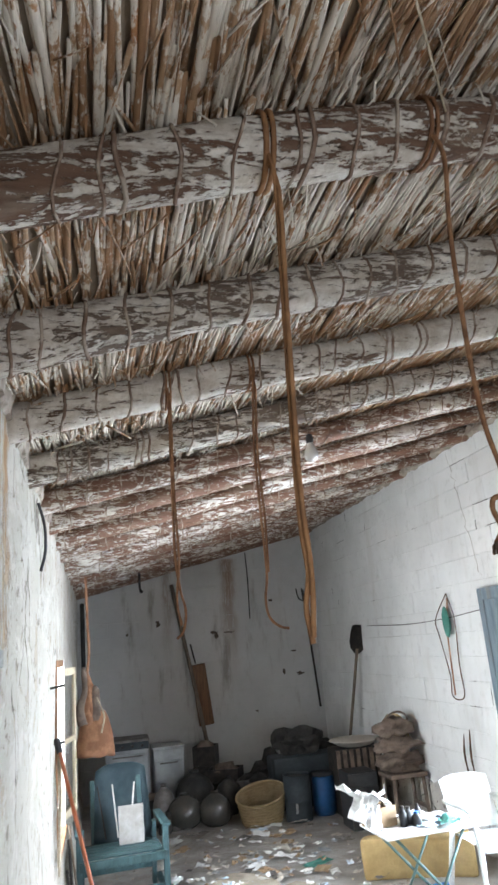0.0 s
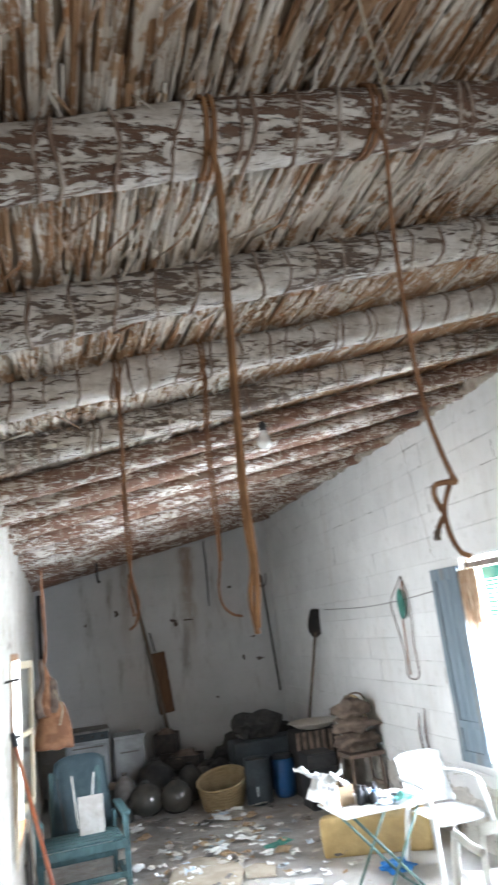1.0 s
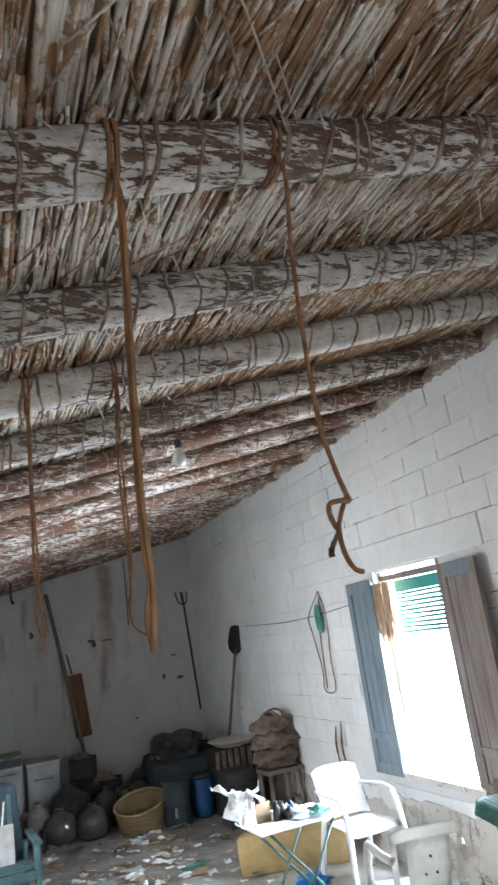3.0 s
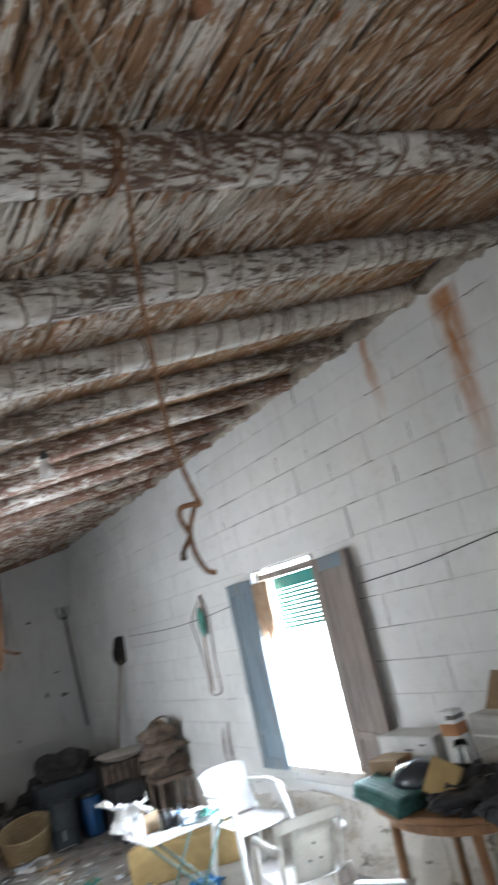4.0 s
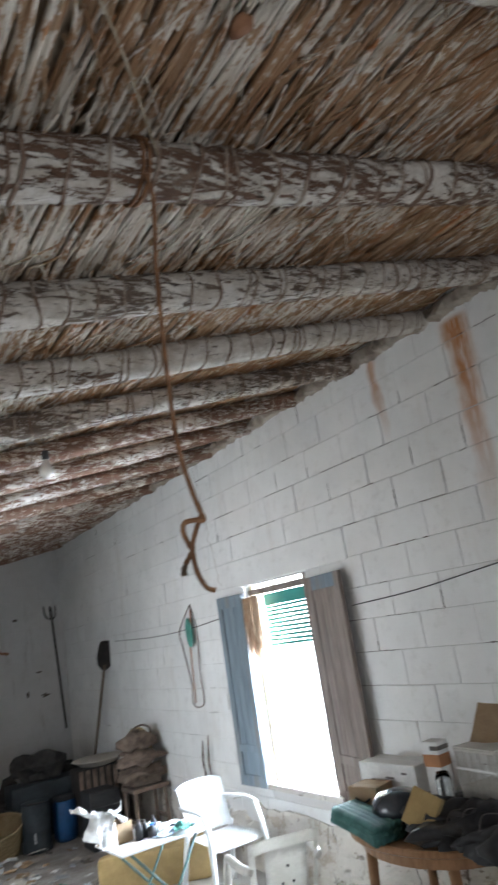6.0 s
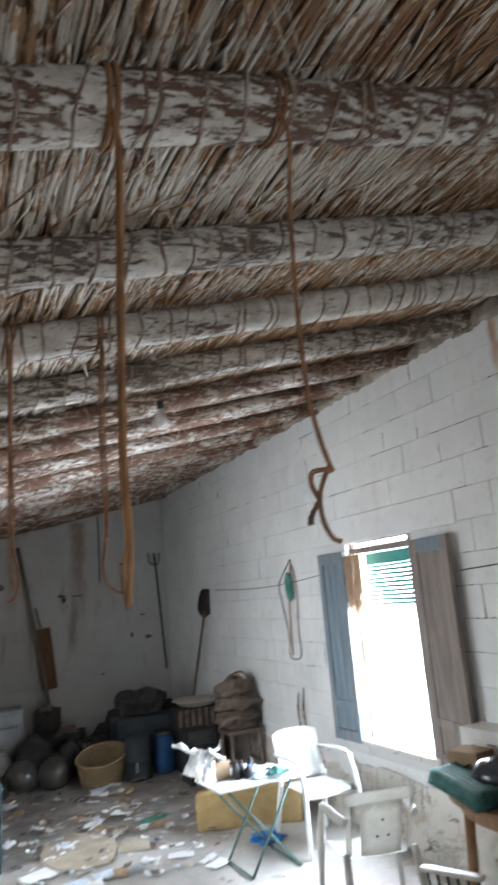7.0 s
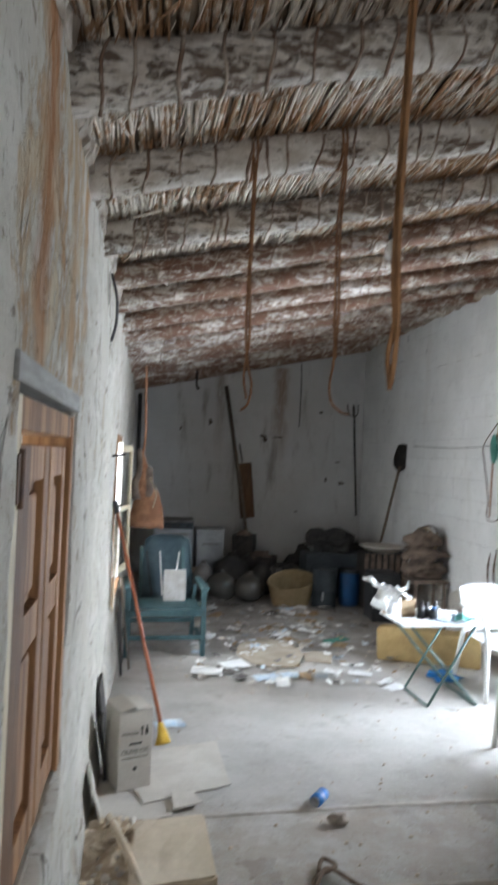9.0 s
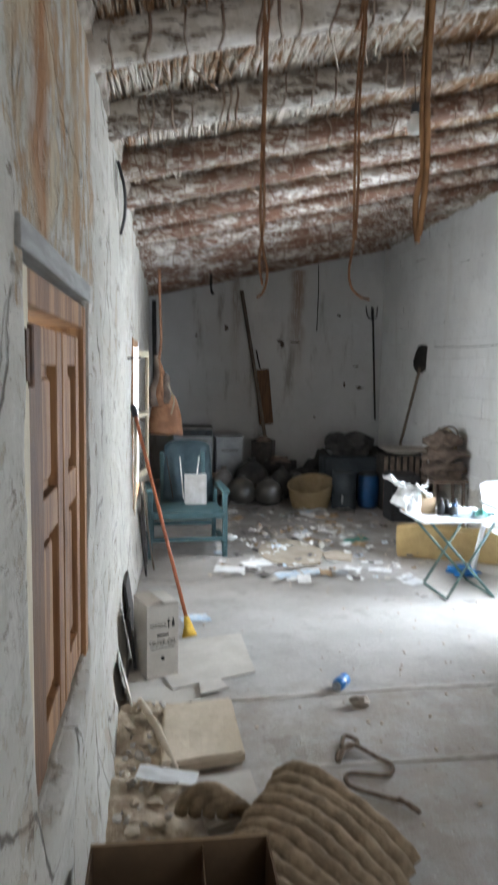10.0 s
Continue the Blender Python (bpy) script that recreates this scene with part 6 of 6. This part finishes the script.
tube(bm, spline([(2.55, YN - 0.04, 3.3), (2.56, YN - 0.04, 2.9), (2.55, YN - 0.04, 2.3)], 5), 0.008, 6)
single("hanging_wire", bm, M_DARKIRON, "thin dark wire hanging on the end wall", "wire")

yoke = thing("wire_frame_tool", "rusty wire loop with a green rag hanging on the wall", "tool")
p = [(XE - 0.02, 7.03, 2.25), (XE - 0.03, 7.3, 2.02), (XE - 0.03, 7.27, 1.85), (XE - 0.03, 7.17, 1.5), (XE - 0.03, 7.19, 1.33), (XE - 0.03, 7.1, 1.28), (XE - 0.03, 6.95, 1.33), (XE - 0.03, 6.96, 1.6), (XE - 0.03, 6.92, 2.0), (XE - 0.02, 7.03, 2.25)]
part("loop", tube(bmesh.new(), spline(p, 5), 0.0055, 6), M_IRON, yoke, "rusty wire loop", smooth=True)
part("cord", tube(bmesh.new(), [(XE - 0.03, 7.0, 2.2), (XE - 0.04, 7.08, 1.9), (XE - 0.035, 7.12, 1.32)], 0.008, 6), M_LEATHER, yoke)
bm = bmesh.new()
lump(bm, (XE - 0.045, 7.06, 1.98), (0.025, 0.06, 0.13), 3, 0.4, 2)
part("rag", bm, M_ROLL_GREEN, yoke, "green rag", smooth=True)
for k, yy in enumerate((7.1, 6.98)):
    bm = bmesh.new()
    tube(bm, spline([(XE - 0.03, yy, 0.62), (XE - 0.04, yy + 0.012, 0.8), (XE - 0.03, yy - 0.012, 0.98 + 0.05 * k)], 4), [0.008, 0.01, 0.007, 0.011, 0.009, 0.012, 0.008, 0.007, 0.003], 6)
    single("iron_spike", bm, M_IRON, "rusty iron spike leaning against the wall", "spike", group="iron spikes")
bm = bmesh.new()
tube(bm, spline([(XE - 0.02, 9.2, 2.03), (XE - 0.02, 8.0, 2.0), (XE - 0.025, 7.1, 2.02), (XE - 0.03, 6.45, 2.06)], 8), 0.004, 6)
single("wall_cable", bm, M_GREYGOODS, "thin grey cable sagging along the wall", "cable", group="wall cables", smooth=True)
bm = bmesh.new()
tube(bm, spline([(XE - 0.03, 4.5, 1.985), (XE - 0.02, 3.9, 2.015), (XE - 0.02, 3.3, 2.075), (XE - 0.02, 2.84, 2.125), (XE - 0.02, 2.0, 2.3)], 8), 0.0038, 6)
single("wall_cable", bm, M_BLACK, "thin black cable strung along the block wall", "cable", group="wall cables", smooth=True)
bm = bmesh.new()
tube(bm, spline([(XE - 0.02, 4.78, 0.62), (XE - 0.02, 4.79, 0.4), (XE - 0.03, 4.76, 0.05)], 5), 0.007, 6)
single("sill_cord", bm, M_CORD, "pale cord hanging below the window sill", "cord", smooth=True)
nail = thing("wall_peg", "black iron peg with a hanging cord in the wall", "peg")
part("peg", tube(bmesh.new(), spline([(XE + 0.02, 2.93, 1.925), (XE - 0.04, 2.96, 1.905), (XE - 0.05, 3.02, 1.865)], 4), 0.012, 8), M_DARKIRON, nail, smooth=True)
part("cord", tube(bmesh.new(), spline([(XE - 0.03, 2.97, 1.9), (XE - 0.03, 3.02, 1.76), (XE - 0.03, 3.05, 1.6)], 5), 0.003, 6), M_TWINE, nail, smooth=True)
# long crack down the wall beside the window
bm = bmesh.new()
pts = [(XE - 0.0045, 6.62 - 0.25 * k / 24 + 0.06 * noise.noise(Vector((k * 0.9, 0, 5))), 3.55 - 1.2 * k / 24) for k in range(25)]
for a, b in zip(pts, pts[1:]):
    w = 0.0035 + 0.003 * noise.noise(Vector((a[2] * 5, 1, 0)))
    vs = [bm.verts.new(q) for q in ((a[0], a[1] - w, a[2]), (a[0], a[1] + w, a[2]), (b[0], b[1] + w, b[2]), (b[0], b[1] - w, b[2]))]
    bm.faces.new(vs)
bmesh.ops.solidify(bm, geom=bm.faces[:], thickness=0.002)
part("wall_crack", bm, M_MUD, wall_east, "dark crack in the blockwork")

# ---- along the west wall ----
broom = thing("broom", "red-brown broom handle with yellow bristles leaning on the wall", "broom")
f, h = Vector((0.40, 5.16, 0.09)), Vector((0.045, 5.74, 1.37))
part("handle", tube(bmesh.new(), [f, h], 0.0125, 10), M_BROOM, broom, smooth=True)
d = (h - f).normalized()
bm = bmesh.new()
tube(bm, [f + d * 0.03, f - d * 0.03, Vector((0.415, 5.13, 0.0))], [0.02, 0.035, 0.06], 12, flat=0.6)
part("bristles", bm, M_YELLOW, broom, "yellow bristles", smooth=True)
part("grip", tube(bmesh.new(), [h, h + d * 0.09], 0.02, 8), M_BLACK, broom, "black taped grip")
coil = thing("cord_coil", "pale cord hung in long loops on the wall", "cord")
rr = random.Random(8)
for k in range(11):
    y = 5.86 + rr.uniform(-0.05, 0.06)
    zt, zb_ = 1.32 + rr.uniform(-0.1, 0.05), 0.68 + rr.uniform(-0.06, 0.25)
    pts = [(0.03, 5.86, 1.4), (0.05, y - 0.07, zt - 0.15), (0.035, y - 0.06, zb_ + 0.1), (0.035, y, zb_), (0.035, y + 0.07, zb_ + 0.12), (0.03, y + 0.06, zt - 0.15), (0.03, 5.86, 1.4)]
    part("loop", tube(bmesh.new(), spline(pts, 6), 0.0065, 6), M_CORD, coil, smooth=True)
part("peg", tube(bmesh.new(), [(-0.02, 5.86, 1.41), (0.07, 5.86, 1.42)], 0.01, 6), M_DARKIRON, coil)
bm = bmesh.new()
tube(bm, [(-0.02, 5.48, 1.775), (0.09, 5.48, 1.79)], 0.008, 6)
single("iron_rod", bm, M_DARKIRON, "thin iron rod sticking out of the plaster", "rod")
bm = bmesh.new()
tube(bm, spline([(0.02, 4.35, 2.72), (0.05, 4.36, 2.6), (0.05, 4.4, 2.48), (0.03, 4.38, 2.38)], 6), 0.008, 6)
single("loose_wire", bm, M_BLACK, "black loose wire hanging from the wall top", "wire", smooth=True)

ob_box = thing("olive_oil_carton", "upright pale carton printed with black olive oil lettering", "box", pose(0.205, 4.62, 0.018, 0, 0, 22))
W, D, H = 0.185, 0.22, 0.41
for nm, lo, hi in (("side", (-W / 2, -D / 2, 0), (W / 2, -D / 2 + 0.004, H)), ("side", (-W / 2, D / 2 - 0.004, 0), (W / 2, D / 2, H)), ("side", (-W / 2, -D / 2 + 0.004, 0), (-W / 2 + 0.004, D / 2 - 0.004, H)), ("side", (W / 2 - 0.004, -D / 2 + 0.004, 0), (W / 2, D / 2 - 0.004, H)), ("base", (-W / 2, -D / 2, -0.002), (W / 2, D / 2, 0.0))):
    part(nm, box(bmesh.new(), lo, hi), M_CARD_PALE, ob_box)
part("flap", box(bmesh.new(), (0, -D / 2, 0), (W / 2 - 0.002, D / 2, 0.004), Matrix.Translation((-W / 2, 0, H)) @ pose(0, 0, 0, 0, -12, 0)), M_CARD_PALE, ob_box)
part("flap", box(bmesh.new(), (-W / 2 + 0.004, -D / 2, 0), (0, D / 2, 0.004), Matrix.Translation((W / 2, 0, H)) @ pose(0, 0, 0, 0, 3, 0)), M_CARD_PALE, ob_box)


def lettering(parent, text, size, x, z, depth=-D / 2 - 0.0012):
    c = bpy.data.curves.new("lettering", "FONT")
    c.body, c.size, c.align_x, c.extrude = text, size, "CENTER", 0.0004
    o = new("lettering", c)
    c.materials.append(M_INK)
    o.parent = parent
    o.matrix_basis = pose(x, depth, z, 90, 0, 0)
    return o


lettering(ob_box, "FRAGILE", 0.026, -0.03, 0.285)
lettering(ob_box, "OLIVE OIL", 0.036, 0.0, 0.185)
lettering(ob_box, "PRODUCT OF SPAIN", 0.016, 0.0, 0.16)
part("print_bar", box(bmesh.new(), (-0.035, -D / 2 - 0.0015, 0.232), (0.035, -D / 2 - 0.0002, 0.243)), M_INK, ob_box)
part("print_arrow", box(bmesh.new(), (0.03, -D / 2 - 0.0015, 0.275), (0.037, -D / 2 - 0.0002, 0.315)), M_INK, ob_box)
bm = bmesh.new()
for q in ((0.021, 0.312), ):
    vs = [bm.verts.new((x, -D / 2 - 0.001, z)) for x, z in ((0.022, 0.31), (0.045, 0.31), (0.0335, 0.33))]
    bm.faces.new(vs)
bmesh.ops.solidify(bm, geom=bm.faces[:], thickness=0.0006)
part("print_arrow_head", bm, M_INK, ob_box)
part("print_bottle", box(bmesh.new(), (0.053, -D / 2 - 0.0015, 0.278), (0.069, -D / 2 - 0.0002, 0.312), bevel=0.0003), M_INK, ob_box)
part("print_bottle_neck", box(bmesh.new(), (0.058, -D / 2 - 0.0015, 0.312), (0.064, -D / 2 - 0.0002, 0.33)), M_INK, ob_box)
part("print_seal", tube(bmesh.new(), [(0.0, -D / 2 - 0.0015, 0.105), (0.0, -D / 2 - 0.0002, 0.105)], 0.011, 14), M_INK, ob_box)


def card_sheet(name, outline, z, label, material, thick=0.006):
    return single(name, slab_of(bmesh.new(), outline, z, z + thick), material, label, "cardboard", group="cardboard on the floor")


card_sheet("cardboard_sheet", [(0.06, 4.17), (0.44, 4.24), (0.46, 4.42), (0.15, 5.0), (0.06, 4.9)], 0.002, "flattened pale cardboard lying by the wall", M_CARD_PALE)
card_sheet("cardboard_sheet", [(0.3, 4.36), (0.77, 4.54), (0.745, 5.12), (0.34, 5.0), (0.2, 4.7)], 0.010, "flattened pale cardboard lying by the wall", M_CARD_PALE)
card_sheet("cardboard_sheet", [(0.45, 4.28), (0.60, 4.34), (0.56, 4.46), (0.44, 4.44)], 0.018, "torn strip of pale cardboard", M_CARD_PALE)
single("cardboard_sheet", box(bmesh.new(), (-0.004, -0.12, 0), (0.004, 0.14, 0.22), bevel=0.001), M_CARD_PALE, "narrow cardboard flap leaning on the wall", "cardboard", pose(0.085, 4.26, 0.01, 0, -14, 8), group="cardboard on the floor")
for k, (x, y, w, h_) in enumerate(((0.075, 5.0, 0.3, 0.42), (0.09, 4.72, 0.2, 0.3))):
    single("dark_board", box(bmesh.new(), (-0.008, -w / 2, 0), (0.008, w / 2, h_), bevel=0.002), M_DARKIRON, "dark thin board leaning against the wall", "board", pose(x, y, 0.016, 0, -8, 0), group="boards by the wall")

bm = bmesh.new()
slab_of(bm, [(0.24, 3.58), (0.61, 3.64), (0.595, 4.17), (0.25, 4.11)], 0.004, 0.06)
bmesh.ops.bevel(bm, geom=bm.edges[:], offset=0.012, segments=2, affect="EDGES")
bmesh.ops.subdivide_edges(bm, edges=[e for e in bm.edges if e.calc_length() > 0.1], cuts=5, use_grid_fill=True)
for v in bm.verts:
    v.co.z += 0.006 * noise.noise(v.co * 9) + 0.004 * noise.noise(v.co * 26)
single("stone_slab", bm, M_SLAB, "worn pale sandstone slab on the floor", "slab", smooth=False)
bm = bmesh.new()
tube(bm, [(0.13, 4.2, 0.04), (0.225, 3.85, 0.075), (0.32, 3.5, 0.035)], [0.017, 0.02, 0.019], 8, flat=0.6)
single("wooden_stick", bm, M_SLAB, "short worn stick lying across the slab", "stick", smooth=True)
single("paper_sheet", crumple(bmesh.new(), 0.25, 0.1, 90, 0.008, 8), M_PAPER, "long white printed paper on the earth", "paper", pose(0.27, 3.5, 0.06, 0, 4, -12))
for k in range(120):
    s = rr.uniform(0.006, 0.022) if k % 6 else rr.uniform(0.022, 0.04)
    bm = bmesh.new()
    lump(bm, (0, 0, s * 0.5), (s, s * rr.uniform(0.7, 1.2), s * 0.7), 100 + k, 0.8, 1, 0.0)
    single("rubble_stone", bm, M_RUBBLE if k % 2 else M_STONE, "broken piece of plaster rubble by the wall", "stone", pose(rr.uniform(0.04, 0.22) * (1 if k % 3 else 1.5), rr.uniform(2.9, 4.2), 0.02, 0, 0, rr.uniform(0, 360)), group="rubble along the wall")

can = thing("drink_can", "blue and silver drink can lying on the floor", "can", pose(1.215, 4.33, 0.034, 90, 0, -38))
part("body", lathe(bmesh.new(), [(0.026, -0.06), (0.033, -0.052), (0.033, 0.045), (0.026, 0.058)], 20), M_BLUE, can, smooth=True)
part("rim", lathe(bmesh.new(), [(0.026, 0.058), (0.027, 0.063), (0.023, 0.063), (0.022, 0.059)], 20), M_ENAMEL, can, smooth=True)
part("band", lathe(bmesh.new(), [(0.0336, -0.004), (0.0338, 0.004), (0.0336, 0.01)], 20, close=False), M_ENAMEL, can, "silver band", smooth=True)
bm = bmesh.new()
lump(bm, (0, 0, 0.025), (0.05, 0.04, 0.03), 44, 0.5, 2, 0.0)
single("mud_clod", bm, M_MUD, "dark clod of dry mud on the floor", "clod", pose(1.265, 4.13, 0))
bm = bmesh.new()
tube(bm, spline([(1.06, 3.72, 0.02), (1.1, 3.8, 0.025), (1.14, 3.73, 0.03), (1.04, 3.68, 0.02), (1.02, 3.61, 0.015), (1.1, 3.72, 0.03), (1.2, 3.63, 0.015), (1.245, 3.56, 0.015), (1.2, 3.49, 0.015), (1.05, 3.52, 0.015), (1.02, 3.44, 0.015), (1.12, 3.36, 0.015), (1.22, 3.29, 0.02), (1.25, 3.24, 0.015), (1.19, 3.31, 0.03)], 7), 0.0095, 8)
single("coiled_rope", bm, M_TWINE, "dark twisted rope lying on the floor", "rope", smooth=True)

pail = thing("black_bucket", "black rubber bucket near the round table", "bucket", pose(2.28, 3.78, 0))
part("shell", lathe(bmesh.new(), [(0.11, 0.0), (0.13, 0.1), (0.155, 0.24), (0.165, 0.245), (0.165, 0.255), (0.15, 0.25), (0.12, 0.06), (0.05, 0.02)], 24), M_BLACK, pail, smooth=True)
part("handle", tube(bmesh.new(), spline([(-0.16, 0, 0.24), (-0.12, 0.1, 0.27), (0, 0.15, 0.28), (0.12, 0.1, 0.27), (0.16, 0, 0.24)], 5), 0.006, 6), M_DARKIRON, pail, smooth=True)

# rolled esparto mat, rib beside rib
mat_roll = thing("esparto_mat", "bulging rolled mat of thick plaited esparto", "mat", pose(0, 0, 0))
for k in range(11):
    ax, ay = 0.69 - 0.034 * k, 3.37 - 0.058 * k
    pts = []
    for q in range(19):
        t = q / 18
        hump = math.sin(math.pi * t ** 0.62) ** 0.8
        pts.append((ax + 0.43 * t + 0.006 * math.sin(9 * t + k), ay - 0.43 * t + 0.03 * hump + 0.006 * math.sin(7 * t + 2 * k), 0.03 + (0.15 - 0.004 * k) * hump))
    part("rib", tube(bmesh.new(), pts, [0.033 * (1 + 0.1 * math.sin(q * 2.3 + k)) for q in range(19)], 8), M_ESPARTO, mat_roll, smooth=True)
bm = bmesh.new()
for k in range(4):
    tube(bm, [(0.42 + 0.035 * k + 0.1 * math.cos(a) * (1 - 0.18 * k), 3.28 - 0.01 * k, 0.04 + 0.1 * math.sin(a) * (1 - 0.18 * k)) for a in (3.1416 * s / 10 for s in range(11))], 0.026, 7)
part("rolled_end", bm, M_ESPARTO, mat_roll, smooth=True)
single("flat_board", slab_of(bmesh.new(), [(0.42, 3.2), (0.64, 3.3), (0.62, 3.56), (0.36, 3.52)], 0.004, 0.03), M_CARD_PALE, "pale board lying under the mat", "board")

fg = thing("open_carton", "dark open cardboard box holding orange plastic", "box", pose(0.305, 2.42, 0))
for nm, lo, hi in (("side", (-0.25, -0.22, 0), (0.25, -0.214, 0.4)), ("side", (-0.25, 0.214, 0), (0.25, 0.22, 0.4)), ("side", (-0.25, -0.214, 0), (-0.244, 0.214, 0.4)), ("side", (0.244, -0.214, 0), (0.25, 0.214, 0.4)), ("divider", (0.06, -0.214, 0.02), (0.064, 0.214, 0.38)), ("base", (-0.25, -0.22, 0.002), (0.25, 0.22, 0.008))):
    part(nm, box(bmesh.new(), lo, hi), M_CARD_DARK, fg)
part("rim_edge", box(bmesh.new(), (-0.25, 0.213, 0.4), (0.25, 0.221, 0.402)), M_CARD, fg)
bm = bmesh.new()
lump(bm, (0.0, 0.0, 0.12), (0.07, 0.09, 0.12), 61, 0.2, 3, 0.0)
single("orange_bottle", bm, M_ORANGE, "orange plastic container inside the box", "container", pose(0.33, 2.47, 0.01), smooth=True)
single("paper_wad", crumple(bmesh.new(), 0.16, 0.16, 12, 0.09, 8), M_PAPER, "crumpled white paper inside the box", "paper", pose(0.2, 2.48, 0.2, 25, 10, 0))

# ---- litter on the floor ----
ov = [(1.42 + (0.3 + 0.05 * noise.noise(Vector((a * 2, 3, 0)))) * math.cos(a), 7.05 + (0.46 + 0.09 * noise.noise(Vector((a * 1.6, 8, 0)))) * math.sin(a)) for a in (6.2832 * k / 30 for k in range(30))]
single("oval_board", slab_of(bmesh.new(), ov, 0.014, 0.03), M_BOARD, "broken dirty oval fibreboard lying on the litter", "board")
single("torn_board", slab_of(bmesh.new(), [(1.7, 6.8), (1.92, 6.72), (2.0, 6.98), (1.86, 7.1), (1.72, 7.02)], 0.01, 0.022), M_BOARD, "torn piece of fibreboard on the litter", "board")
for k in range(240):
    near = k % 3
    x, y = (rr.gauss(1.65, 0.55), rr.gauss(7.4, 0.75)) if near else (rr.uniform(0.75, 2.6), rr.uniform(6.3, 9.2))
    x, y = min(max(x, 0.75), 2.75), min(max(y, 6.2), 9.0)
    big = rr.random()
    w, d = (rr.uniform(0.1, 0.2), rr.uniform(0.07, 0.14)) if big > 0.8 else (rr.uniform(0.04, 0.1), rr.uniform(0.03, 0.08))
    mt = rr.choice((M_PAPER, M_PAPER, M_PAPER, M_PAPER_BLUE, M_CARD_PALE, M_ENAMEL, M_CARD, M_GREYGOODS, M_CARD_PALE))
    single("scrap_paper", crumple(bmesh.new(), w, d, 200 + k, rr.uniform(0.01, 0.032), 6), mt, "torn sheet of paper littering the floor", "paper", pose(x, y, 0.004 + 0.0001 * k, rr.gauss(0, 5), rr.gauss(0, 5), rr.uniform(0, 360)), group="paper litter")
for k, (x, y, w, d, rz, mt, lab) in enumerate(((1.05, 6.68, 0.24, 0.2, 20, M_PAPER, "large white sheet spread on the floor"), (0.8, 6.5, 0.26, 0.18, -10, M_PAPER, "large white sheet spread on the floor"), (1.28, 6.35, 0.22, 0.16, 15, M_PAPER_BLUE, "open pale blue magazine on the floor"), (1.5, 6.42, 0.18, 0.14, 5, M_PAPER_BLUE, "open pale blue magazine on the floor"), (2.18, 7.5, 0.3, 0.12, 30, M_ROLL_GREEN, "flat green packet on the floor"), (2.1, 6.45, 0.2, 0.13, -20, M_PAPER, "white sheet by the folding table"), (2.28, 6.1, 0.19, 0.12, 30, M_PAPER, "white sheet by the folding table"), (0.46, 5.4, 0.2, 0.13, 15, M_PAPER_BLUE, "pale blue leaflet by the broom"), (2.85, 5.0, 0.3, 0.2, 40, M_PAPER, "white sheet under the garden chair"))):
    single("paper_sheet", crumple(bmesh.new(), w, d, 300 + k, 0.014, 8), mt, lab, "paper", pose(x, y, 0.022 + 0.002 * k if k < 2 else 0.012, 0, 0, rz))
crumbs = bmesh.new()
for k in range(420):
    x, y = rr.uniform(0.1, 3.4), rr.uniform(2.4, 9.2)
    s = rr.uniform(0.003, 0.011)
    got = bmesh.ops.create_icosphere(crumbs, subdivisions=1, radius=s)["verts"]
    for v in got:
        v.co = Vector((v.co.x * rr.uniform(0.8, 1.3) + x, v.co.y + y, v.co.z * 0.6 + 0.006))
single("floor_grit", crumbs, M_STONE, "scattered plaster grit on the floor", "grit", kind="stuff")

# ---- courses of blocks ----
lay_blocks(wall_east, block_mesh("block_face", M_BLOCK), east_spans, place_east, 0.365, 3.70)
lay_blocks(wall_north, block_mesh("block_face_darker", M_BLOCK_BACK), lambda z, top: [(0.0, XE)], place_north, 0.0, 3.6)
